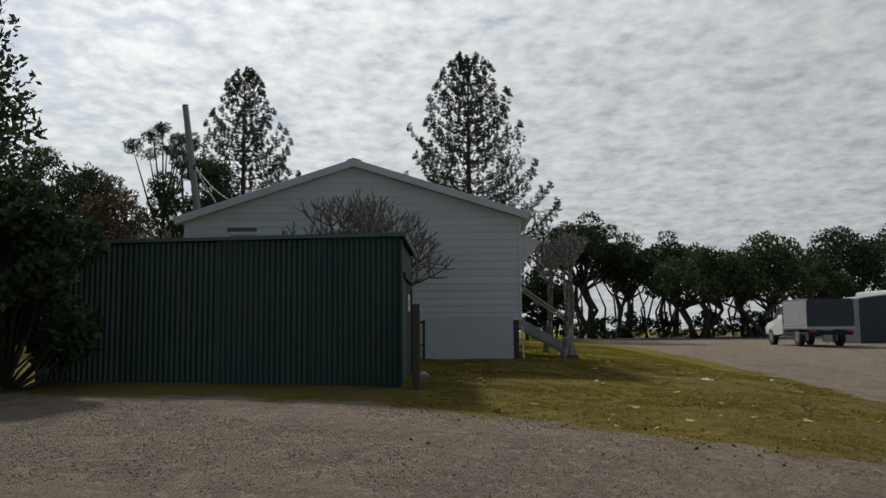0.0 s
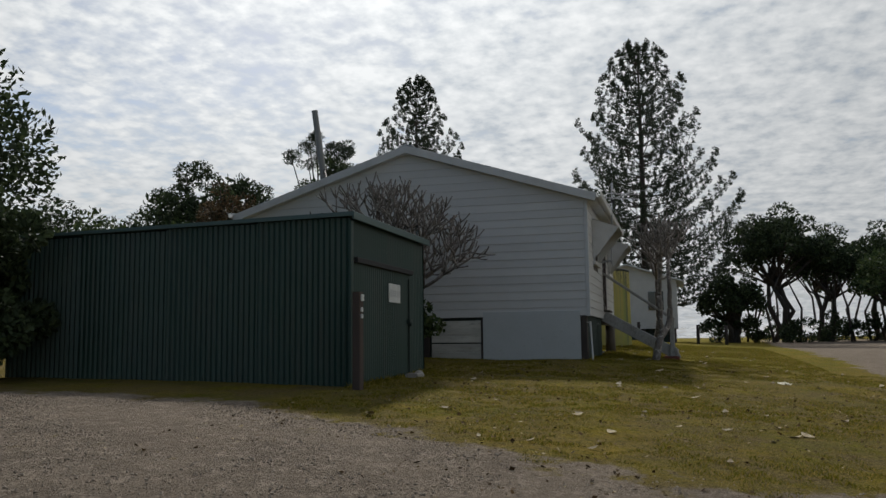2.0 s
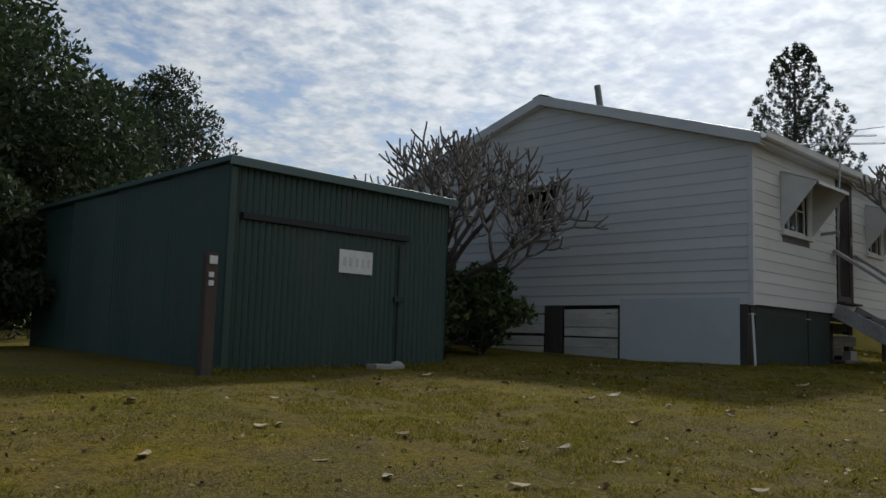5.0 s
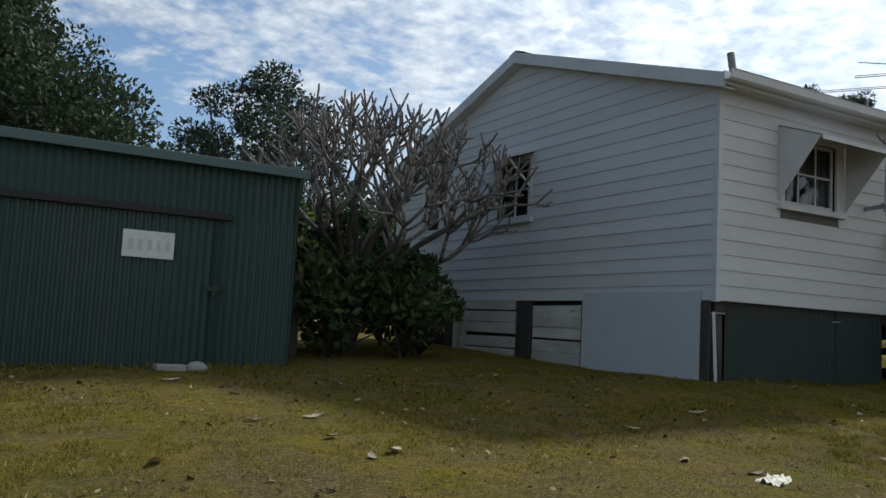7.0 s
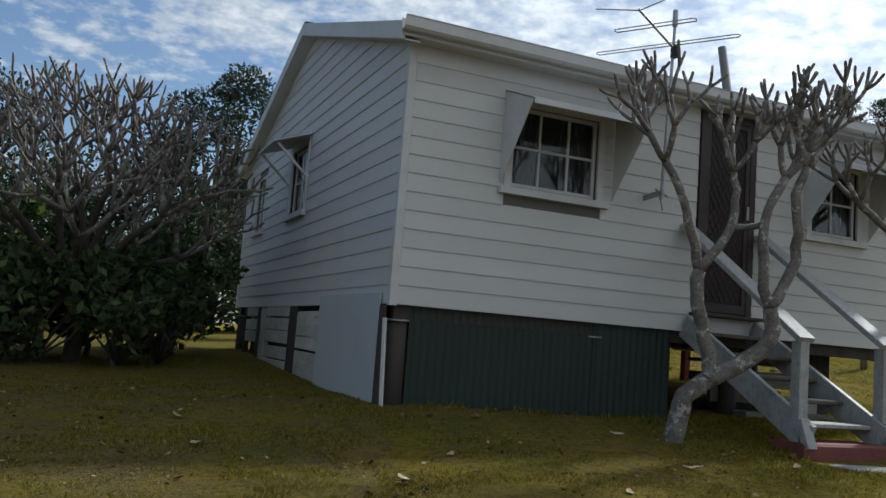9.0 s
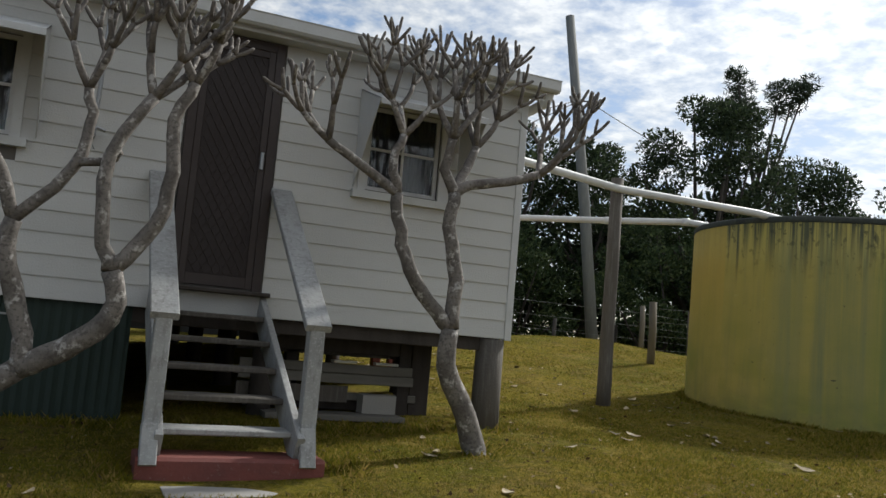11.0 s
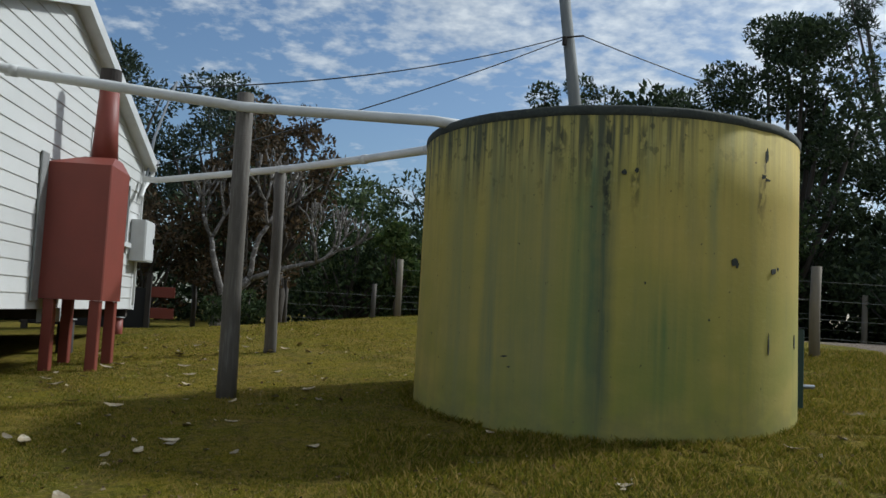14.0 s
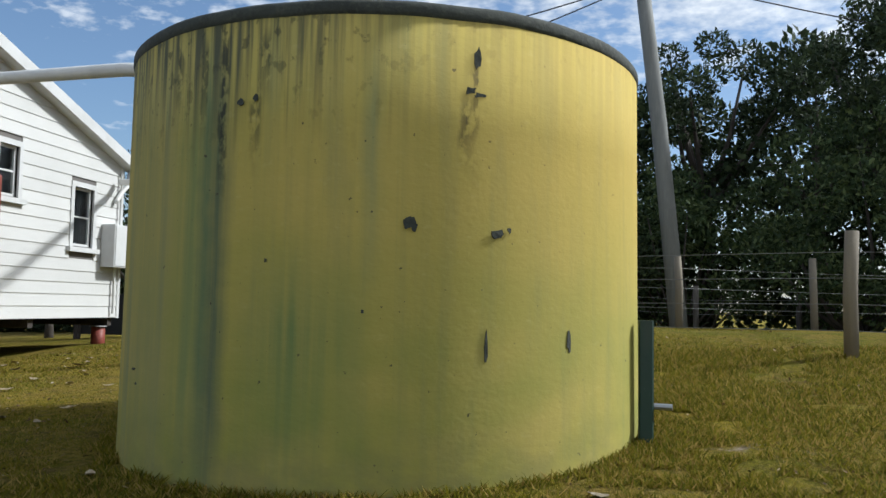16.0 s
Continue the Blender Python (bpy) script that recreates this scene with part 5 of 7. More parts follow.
for x, y, lean, top, r in ((8.46, 1.63, -0.02, 2.92, 0.082), (8.555, 4.96, 0.0, 2.74, 0.075)):
    post = thing("pipe_post", (x, y, ground(x, y)), "round grey timber post holding up the pipe", "post", "pipe posts")
    rnd = random.Random(int(x * 100))
    s = Shape()
    zz = [ground(x, y) - 0.15, 0.5, 1.1, 1.8, top]
    s.tube([(x + lean * i / 4 + rnd.uniform(-0.008, 0.008), y, z) for i, z in enumerate(zz)], [r * 1.12, r * 1.05, r, r * 0.97, r * 0.93], 14, True, 0.025, rnd)
    part("pole", s, M_TIMBER, post, smooth=True)
    s = Shape()
    s.tube([(x + lean - 0.1, y - 0.02, top - 0.12), (x + lean + 0.1, y - 0.02, top - 0.12)], [0.004, 0.004], 6)
    part("tie_wire", s, M_WIRE, post)

# ---------------------------------------------------------------- pole, cables and fences
PX, PY = 14.19, 11.89
pole = thing("power_pole", (PX, PY, 0.5), "tall grey timber power pole behind the tank", "power pole")
s = Shape()
s.tube([(14.82, 11.2, 0.2), (14.46, 11.6, 4.5), (13.92, 12.14, 9.68)], [0.16, 0.145, 0.12], 16)
part("shaft", s, M_POLE, pole, smooth=True)
s = Shape()
s.tube([(PX - 0.2, PY - 0.16, 7.25), (PX + 0.3, PY - 0.1, 7.35)], [0.02, 0.02], 6)
s.tube([(PX - 0.15, PY - 0.16, 7.08), (PX - 0.15, PY - 0.16, 7.27)], [0.06, 0.05], 8)
part("bracket", s, M_DARK_TIMBER, pole)


def sag(a, b, drop, n=14):
    a, b = Vector(a), Vector(b)
    return [a.lerp(b, i / n) - Vector((0, 0, 4 * drop * (i / n) * (1 - i / n))) for i in range(n + 1)]


for a, b, d in (((PX - 0.18, PY - 0.16, 7.26), (HX + 0.3, HY + 0.45, 4.5), 0.25), ((PX - 0.18, PY - 0.16, 7.2), (6.3, 7.6, 3.1), 0.15), ((PX + 0.3, PY - 0.1, 7.34), (34, 18, 6.4), 0.6)):
    cable = thing("cable", b, "thin black overhead service cable", "cable", "overhead cables")
    s = Shape()
    s.tube(sag(a, b, d), [0.013] * 15, 6)
    part("wire", s, M_CABLE, cable)


def fence(posts, heights, label, r=0.055, mat=M_TIMBER, top=1.12):
    fen = thing("wire_fence", (*posts[0], ground(*posts[0])), label, "fence", "wire fences")
    for i, (x, y) in enumerate(posts):
        rnd = random.Random(i + int(x * 7))
        g, hh = ground(x, y), top * rnd.uniform(0.95, 1.05)
        s = Shape()
        s.tube([(x, y, g - 0.15), (x + rnd.uniform(-0.02, 0.02), y, g + 0.6), (x + rnd.uniform(-0.03, 0.03), y, g + hh)], [r, r * 0.97, r * 0.93], 10, True, 0.03, rnd)
        part("post", s, mat, fen, smooth=True)
    for h in heights:
        s = Shape()
        pts = [(x, y, ground(x, y) + h) for x, y in posts]
        s.tube(pts, [0.0035] * len(pts), 5)
        part("wire", s, M_WIRE, fen)
    return fen


fence([(12.2, 5.6), (15.68, 4.4), (19.0, 3.4), (23, 1.9)], (0.25, 0.5, 0.75, 1.0), "round timber posts strung with plain fence wire", 0.07, M_FENCE, 1.15)
fence([(10.5, 9.6), (14.55, 9.0), (16.7, 9.9), (20.5, 10.6), (25, 11.0)], (0.3, 0.6, 0.9), "grey timber posts with slack fence wire", 0.06, M_FENCE, 1.12)
fence([(6.2, 13.2), (8.2, 13.3), (10.2, 13.6), (12.0, 14.0), (13.6, 14.1), (15.4, 14.2), (17.4, 14.0)], (0.35, 0.65, 0.95), "old timber and wire fence below the trees", 0.06, M_TIMBER, 1.25)

# ---------------------------------------------------------------- trees
def branch_path(rnd, p, d, length, lift, n=4, wob=0.12):
    pts = [Vector(p)]
    d = Vector(d).normalized()
    for i in range(n):
        d = (d + Vector((rnd.uniform(-wob, wob), rnd.uniform(-wob, wob), lift / n + rnd.uniform(-wob, wob) * 0.5))).normalized()
        pts.append(pts[-1] + d * (length / n))
    return pts, d


def fingers(shape, rnd, p, d, length, r, level, lift=0.55, spread=0.75):
    """forking, upturned frangipani wood that ends in blunt, thick tips."""
    pts, d = branch_path(rnd, p, d, length, lift)
    k = len(pts)
    if level == 0:
        radii = [r * (1.0 - 0.12 * i / (k - 1)) for i in range(k)]
        pts.append(pts[-1] + d * r * 0.9)
        radii.append(r * 0.45)
        shape.tube(pts, radii, 6, True, 0.05, rnd)
        return
    shape.tube(pts, [r * (1.0 - 0.2 * i / (k - 1)) for i in range(k)], 7, True, 0.06, rnd)
    n = 3 if rnd.random() < 0.42 else 2
    turn = rnd.uniform(0, 2 * math.pi)
    side = d.cross(Vector((0, 0, 1)))
    side = side.normalized() if side.length > 0.1 else Vector((1, 0, 0))
    other = d.cross(side)
    for i in range(n):
        a = turn + 2 * math.pi * i / n + rnd.uniform(-0.3, 0.3)
        out = d + (side * math.cos(a) + other * math.sin(a)) * spread * rnd.uniform(0.7, 1.2)
        fingers(shape, rnd, pts[-1], out, length * rnd.uniform(0.66, 0.9), r * 0.78, level - 1, lift, spread)


def frangipani(name, label, limbs, seed, category="tree", lift=0.55, trunk=None):
    """limbs: rows of (points, first radius, last radius, forks at the end, length of the first fork)."""
    root = limbs[0][0][0]
    tree = thing(name, root, label, category)
    wood, rnd = Shape(), random.Random(seed)
    for pts, r0, r1, levels, length in limbs:
        fine = []
        pts = [Vector(p) for p in pts]
        for i in range(len(pts) - 1):
            a, b = pts[max(i - 1, 0)], pts[min(i + 2, len(pts) - 1)]
            for q in (0, 0.33, 0.66):
                m0, m1 = (pts[i + 1] - a) * 0.5, (b - pts[i]) * 0.5
                fine.append(pts[i] * (2 * q**3 - 3 * q**2 + 1) + m0 * (q**3 - 2 * q**2 + q) + pts[i + 1] * (3 * q**2 - 2 * q**3) + m1 * (q**3 - q**2) + Vector((rnd.uniform(-1, 1), rnd.uniform(-1, 1), 0)) * 0.012)
        fine.append(pts[-1])
        k = len(fine)
        wood.tube(fine, [r0 + (r1 - r0) * i / (k - 1) for i in range(k)], 12, True, 0.07, rnd)
        if levels:
            d = fine[-1] - fine[-2]
            n = 3
            t = rnd.uniform(0, 6)
            for i in range(n):
                a = t + 2 * math.pi * i / n
                out = d.normalized() * 0.8 + Vector((math.cos(a), math.sin(a), 0.25)) * 0.8
                crown = Shape()
                fingers(crown, rnd, fine[-1], out, length, r1 * 0.85, levels - 1, lift)
                part("bough", crown, M_BARK, tree, smooth=True)
    part("trunk", wood, trunk or M_BARK, tree, smooth=True)
    return tree


frangipani("frangipani_tree", "bare grey frangipani with forked trunk before the house wall", [
    ([(2.03, -1.15, -0.2), (2.08, -1.2, 0.03), (2.11, -1.25, 0.28), (2.29, -1.3, 0.43)], 0.088, 0.068, 0, 0),
    ([(2.29, -1.3, 0.43), (2.28, -1.3, 0.62), (2.14, -1.3, 1.02), (2.15, -1.3, 1.29)], 0.062, 0.052, 0, 0),
    ([(2.15, -1.3, 1.29), (2.03, -1.32, 1.58), (1.93, -1.35, 1.82), (1.72, -1.35, 2.12)], 0.043, 0.033, 4, 0.30),
    ([(2.15, -1.3, 1.29), (2.42, -1.3, 1.64), (2.50, -1.3, 1.92), (2.46, -1.3, 2.15)], 0.040, 0.030, 3, 0.30),
    ([(2.29, -1.3, 0.43), (2.50, -1.38, 0.55), (2.74, -1.48, 0.76), (2.71, -1.5, 1.04)], 0.074, 0.06, 0, 0),
    ([(2.71, -1.5, 1.04), (2.62, -1.5, 1.29), (2.63, -1.5, 1.72), (2.83, -1.5, 2.12)], 0.048, 0.036, 4, 0.28),
    ([(2.44, -1.3, 1.68), (2.62, -1.4, 1.70), (2.68, -1.48, 1.76)], 0.028, 0.026, 0, 0),
    ([(2.71, -1.5, 1.04), (2.93, -1.5, 1.34), (2.985, -1.5, 1.68), (2.96, -1.5, 2.0), (3.06, -1.5, 2.25)], 0.050, 0.036, 4, 0.30)], 11)
frangipani("frangipani_tree", "bare grey frangipani with a leaning trunk at the house corner", [
    ([(5.42, -1.1, -0.2), (5.40, -1.1, 0.0), (5.31, -1.12, 0.24), (5.08, -1.18, 0.60), (5.08, -1.2, 0.88)], 0.098, 0.066, 0, 0),
    ([(5.08, -1.2, 0.88), (4.90, -1.2, 1.06), (4.72, -1.2, 1.28), (4.62, -1.2, 1.55), (4.57, -1.2, 1.82)], 0.056, 0.044, 0, 0),
    ([(4.57, -1.2, 1.82), (4.30, -1.2, 1.97), (4.02, -1.2, 2.12)], 0.038, 0.030, 3, 0.27),
    ([(4.57, -1.2, 1.82), (4.52, -1.2, 2.05), (4.58, -1.2, 2.25)], 0.037, 0.03, 4, 0.28),
    ([(5.08, -1.2, 0.88), (5.09, -1.2, 1.24), (5.01, -1.2, 1.63), (5.02, -1.2, 1.88)], 0.058, 0.047, 0, 0),
    ([(5.02, -1.2, 1.88), (4.93, -1.2, 2.05), (4.95, -1.25, 2.28)], 0.042, 0.034, 4, 0.30),
    ([(5.02, -1.2, 1.88), (5.16, -1.18, 1.97), (5.49, -1.15, 2.05), (5.78, -1.1, 2.16)], 0.042, 0.034, 4, 0.27),
    ([(5.02, -1.2, 1.88), (5.14, -1.1, 2.1), (5.24, -1.05, 2.3)], 0.04, 0.032, 4, 0.29)], 23)
dome = [([(-2.45, 4.0, -0.15), (-2.42, 3.95, 0.2), (-2.40, 3.8, 0.5)], 0.11, 0.09, 0, 0)]
rnd = random.Random(40)
for i in range(12):
    a = 2 * math.pi * i / 8 + rnd.uniform(-0.2, 0.2) if i < 8 else 2 * math.pi * i / 4 + 0.4
    out = rnd.uniform(0.75, 1.0) if i < 8 else 0.4
    rise = rnd.uniform(1.25, 1.7) if i < 8 else 1.95
    tip = Vector((-2.40 + out * math.cos(a), 3.4 + out * math.sin(a), rise))
    mid = Vector((-2.40, 3.8, 0.5)).lerp(tip, 0.5) + Vector((rnd.uniform(-0.12, 0.12), rnd.uniform(-0.12, 0.12), 0.14))
    dome.append(([(-2.40, 3.8, 0.5), mid, tip], 0.042, 0.034, 4, 0.47))
# trunk and limbs take the dark bark, a painted stand-in for the crown's shade
frangipani("frangipani_tree", "large bare dome-shaped frangipani between the shed and the house", dome, 37, lift=0.4, trunk=M_BARK_DARK)


def leaf_mesh(name, mat, parent, clumps, count, size, seed, slim=0.45, droop=0.0, fold=0.25, label=""):
    """many small folded leaves, gathered in clumps (x, y, z, radius)."""
    rg = np.random.default_rng(seed)
    c = np.array(clumps, float)
    wgt = c[:, 3] ** 2
    pick = rg.choice(len(c), count, p=wgt / wgt.sum())
    d = rg.normal(size=(count, 3))
    d /= np.linalg.norm(d, axis=1)[:, None]
    pos = c[pick, :3] + d * (c[pick, 3] * rg.uniform(0.55, 1.05, count) ** 0.8)[:, None] * np.array([1, 1, 0.82])
    ax = d * 0.8 + rg.normal(size=(count, 3)) * 0.7 + np.array([0, 0, 0.25 - droop])
    ax /= np.linalg.norm(ax, axis=1)[:, None]
    sd = np.cross(ax, rg.normal(size=(count, 3)))
    sd /= np.linalg.norm(sd, axis=1)[:, None] + 1e-9
    nm = np.cross(ax, sd)
    s = size * rg.uniform(0.6, 1.35, count)[:, None]
    a, b = pos - ax * s * 0.5, pos + ax * s * 0.5
    l, r = pos + sd * s * slim * 0.5 + nm * s * fold * 0.3, pos - sd * s * slim * 0.5 + nm * s * fold * 0.3
    v = np.stack([a, l, b, r], 1).reshape(-1, 3)
    k = np.arange(count)[:, None] * 4
    f = np.concatenate([k + [0, 1, 2], k + [0, 2, 3]], 1).reshape(-1)
    me = bpy.data.meshes.new(name)
    me.vertices.add(len(v))
    me.vertices.foreach_set("co", v.ravel())
    me.loops.add(len(f))
    me.loops.foreach_set("vertex_index", f.astype(np.int32))
    me.polygons.add(len(f) // 3)
    me.polygons.foreach_set("loop_start", np.arange(0, len(f), 3, dtype=np.int32))
    me.update(calc_edges=True)
    me.materials.append(mat)
    ob = new(name, me)
    if parent is not None:
        ob.parent = parent
        ob.matrix_parent_inverse = parent.matrix_basis.inverted()
    return tagged(ob, label) if label else ob


def broadleaf(name, label, base, height, radius, mat, seed, count=5000, leaf=0.14, trunk_share=0.3, clumps=34, bark=M_BARK_DARK, flat=1.0, lean=(0, 0), slim=0.45, trunk_r=None, group=""):
    """a tree: a tapered trunk, limbs to every clump, and leaves about the clumps, with gaps between."""
    x, y = base
    g = ground(x, y)
    rnd = random.Random(seed)
    tree = thing(name, (x, y, g), label, "tree" if "shrub" not in name else "shrub", group)
    r0 = trunk_r or max(0.05, height * 0.026)
    wood = Shape()
    fork = Vector((x + lean[0] * 0.5, y + lean[1] * 0.5, g + height * trunk_share))
    pts = [Vector((x, y, g - 0.2)), Vector((x + rnd.uniform(-0.1, 0.1), y, g + height * trunk_share * 0.5)), fork]
    wood.tube(pts, [r0 * 1.2, r0, r0 * 0.8], 10, True, 0.08, rnd)
    cs = []
    mid = g + height * (trunk_share + 1) / 2
    half = height * (1 - trunk_share) / 2
    for i in range(clumps):
        while True:
            u = Vector((rnd.uniform(-1, 1), rnd.uniform(-1, 1), rnd.uniform(-1, 1)))
            if 0.25 < u.length < 1:
                break
        taper = 1.0 - 0.35 * max(u.z, 0) ** 2
        c = Vector((x + lean[0] + u.x * radius * taper, y + lean[1] + u.y * radius * taper, mid + u.z * half * flat))
        cr = radius * rnd.uniform(0.2, 0.36)
        cs.append((c.x, c.y, c.z, cr))
        if i % 2 == 0:
            m = fork.lerp(c, 0.5) + Vector((rnd.uniform(-0.2, 0.2), rnd.uniform(-0.2, 0.2), -0.12 * radius))
            wood.tube([fork - Vector((0, 0, 0.15)), m, c], [r0 * 0.5, r0 * 0.3, r0 * 0.12], 6, True, 0.08, rnd)
    part("trunk", wood, bark, tree, smooth=True)
    leaf_mesh("crown", mat, tree, cs, count, leaf, seed + 500, slim)
    return tree


# shrubs between the shed and the house
for x, y, h, r, mat, k, n, label in ((-2.8, 3.5, 1.35, 0.8, M_LEAF_MID, 3, 1500, "open leafy green shrub below the bare frangipani"), (-1.95, 3.3, 1.3, 0.7, M_LEAF_MID, 4, 1500, "dark leafy shrub below the bare frangipani"), (-1.5, 3.7, 1.2, 0.5, M_LEAF_MID, 67, 700, "thin leafy shrub beside the gable boards"), (-3.15, 4.4, 1.9, 0.6, M_LEAF_BRIGHT, 5, 1700, "leafy shrub with bright new leaves by the shed"), (-2.3, 4.7, 2.0, 0.9, M_LEAF_DARK, 6, 3000, "dark spreading shrub behind the frangipani"), (-1.2, 5.6, 1.7, 0.8, M_LEAF_MID, 68, 2000, "leafy shrub near the sub-floor boards")):
    broadleaf("shrub", label, (x, y), h, r, mat, k, n, 0.13, 0.14, 40, slim=0.5, trunk_r=0.035)
# the great dark tree over the shed
broadleaf("broadleaf_tree", "large dense dark-leaved tree spreading over the shed", (-8.3, 12.3), 6.8, 4.3, M_LEAF_DARK, 7, 200000, 0.13, 0.04, 170, slim=0.5)
broadleaf("broadleaf_tree", "dense dark-leaved tree at the drive's edge", (-10.6, 10.2), 4.5, 2.2, M_LEAF_DARK, 9, 46000, 0.12, 0.02, 70, slim=0.5)
broadleaf("shrub", "dark low growth at the edge of the drive", (-8.8, 8.2), 2.3, 1.0, M_LEAF_DARK, 10, 14000, 0.115, 0.02, 34, slim=0.5)
for x, y, h, r, k in ((-8.2, 7.1, 2.5, 1.1, 16), (-7.6, 7.9, 2.6, 1.0, 12), (-8.6, 9.6, 3.4, 1.5, 14), (-9.9, 8.7, 3.6, 1.3, 15)):
    broadleaf("shrub", "dark evergreen growth below the great tree", (x, y), h, r, M_LEAF_DARK, k, 18000, 0.115, 0.02, 44, slim=0.5)
# trees behind the house, from the shed round to the tank
for i, (x, y, h, r, mat, n, leaf, share, label) in enumerate((
    (1.2, 22.0, 9.2, 2.6, M_NEEDLE, 14000, 0.16, 0.25, "fine-leaved grey-green she-oak far behind the garden"),
    (1.6, 12.5, 3.4, 1.5, M_LEAF_MID, 4500, 0.14, 0.15, "green bushy tree behind the garden"),
    (-2.6, 15.5, 4.2, 2.2, M_LEAF_DARK, 5000, 0.16, 0.1, "dark bushy tree behind the garden"),
    (4.6, 26.5, 9.6, 2.8, M_NEEDLE, 9000, 0.2, 0.25, "tall fine-leaved tree far behind the house"),
    (8.0, 12.6, 5.2, 1.3, M_LEAF_RED, 5200, 0.13, 0.3, "open rust-tinged tree behind the house"),
    (7.0, 12.6, 3.6, 1.5, M_LEAF_RED, 5000, 0.13, 0.12, "rust-tinged bushy tree at the garden's edge"),
    (5.4, 11.6, 3.0, 1.3, M_LEAF_RED, 4000, 0.13, 0.1, "rust-tinged shrubby tree at the garden's edge"),
    (9.6, 15.5, 4.4, 1.9, M_LEAF_MID, 7000, 0.14, 0.1, "green bushy tree by the back fence"),
    (11.3, 16.5, 3.6, 1.8, M_LEAF_MID, 6000, 0.15, 0.05, "green thicket by the back fence"),
    (12.8, 15.8, 3.4, 1.7, M_LEAF_DARK, 6000, 0.15, 0.05, "dark thicket by the back fence"),
    (16.2, 19.0, 8.2, 2.0, M_LEAF_DARK, 9000, 0.15, 0.45, "tall dark open-crowned tree behind the pole"),
    (18.8, 18.0, 7.6, 2.2, M_LEAF_DARK, 9000, 0.15, 0.4, "tall dark open-crowned tree behind the pole"),
    (15.4, 16.6, 4.2, 2.0, M_LEAF_MID, 7000, 0.15, 0.05, "green thicket below the pole"),
    (20.2, 13.6, 9.0, 2.3, M_LEAF_DARK, 26000, 0.14, 0.12, "large dense dark tree behind the tank"),
    (18.4, 13.2, 4.6, 2.0, M_LEAF_MID, 14000, 0.13, 0.03, "green bushy undergrowth behind the tank"),
    (24.6, 14.0, 7.3, 2.6, M_LEAF_DARK, 24000, 0.14, 0.1, "dense dark tree past the fence"),
        (28.5, 12.5, 7.0, 2.8, M_LEAF_DARK, 9000, 0.18, 0.08, "dense dark tree past the fence"),
    (22.0, 10.6, 3.2, 2.0, M_LEAF_DARK, 6000, 0.16, 0.03, "dark undergrowth past the fence"),
    (33.0, 9.0, 6.0, 3.0, M_LEAF_DARK, 7000, 0.22, 0.08, "dark tree past the fence"),
    (0.6, 19.0, 5.0, 2.6, M_LEAF_DARK, 5000, 0.18, 0.1, "dark tree behind the garden"),
    (9.0, 19.5, 5.0, 2.6, M_LEAF_DARK, 6000, 0.18, 0.05, "dark tree beyond the fence"),
    (13.2, 20.0, 5.6, 2.6, M_LEAF_DARK, 6000, 0.18, 0.05, "dark tree beyond the fence"))):
    broadleaf("broadleaf_tree", label, (x, y), h, r, mat, 100 + i, n, leaf, share, 40 if share < 0.35 else 24, slim=0.45)
frangipani("bare_garden_tree", "pale-barked leafless spreading tree behind the house", [
    ([(7.0, 11.0, 0.5), (7.15, 11.0, 1.0), (7.6, 11.0, 1.5)], 0.12, 0.08, 0, 0),
    ([(7.6, 11.0, 1.5), (8.3, 10.9, 1.75), (8.9, 10.8, 1.9)], 0.06, 0.04, 4, 0.5),
    ([(7.15, 11.0, 1.0), (6.9, 11.0, 1.8), (6.8, 11.1, 2.3)], 0.07, 0.045, 4, 0.5),
    ([(7.6, 11.0, 1.5), (7.7, 11.0, 2.2), (7.9, 11.0, 2.6)], 0.055, 0.04, 4, 0.5)], 71)
broadleaf("shrub", "small green sapling by the back fence", (10.6, 10.6), 2.0, 0.6, M_LEAF_BRIGHT, 91, 1500, 0.13, 0.35, 14, slim=0.5)
broadleaf("shrub", "low weedy shrub on the mound", (7.6, 9.6), 0.7, 0.6, M_LEAF_MID, 92, 1600, 0.10, 0.03, 14, slim=0.4)


def tufted(base, height, label, seed):
    """a thin she-oak: bare forking stems with separate fine tufts at the top."""
    x, y = base
    g = ground(x, y)
    rnd = random.Random(seed)
    tree = thing("she_oak", (x, y, g), label, "tree", "tall she-oaks")
    wood, cs = Shape(), []
    for i in range(9):
        a, r = rnd.uniform(0, 6.28), rnd.uniform(0.3, 1.7)
        tip = Vector((x + r * math.cos(a), y + r * math.sin(a), g + height * rnd.uniform(0.84, 0.97)))
        fork = Vector((x + rnd.uniform(-0.2, 0.2), y, g + height * rnd.uniform(0.45, 0.62)))
        limb = Shape().tube([fork, fork.lerp(tip, 0.5) + Vector((0, 0, -0.3)), tip], [0.07, 0.05, 0.025], 6, True, 0.1, rnd)
        part("limb", limb, M_BARK_DARK, tree, smooth=True)
        for _ in range(4):
            cs.append((tip.x + rnd.uniform(-0.45, 0.45), tip.y + rnd.uniform(-0.45, 0.45), tip.z + rnd.uniform(-0.1, 0.3), rnd.uniform(0.26, 0.45)))
    wood.tube([(x, y, g - 0.2), (x + 0.15, y, g + height * 0.35), (x, y, g + height * 0.62)], [0.16, 0.12, 0.08], 8, True, 0.08, rnd)
    part("trunk", wood, M_BARK_DARK, tree, smooth=True)
    leaf_mesh("crown", M_NEEDLE, tree, cs, 3600, 0.24, seed, 0.16)
    return tree


tufted((25.5, 17.0), 11.6, "tall thin she-oak with separate high tufts", 611)


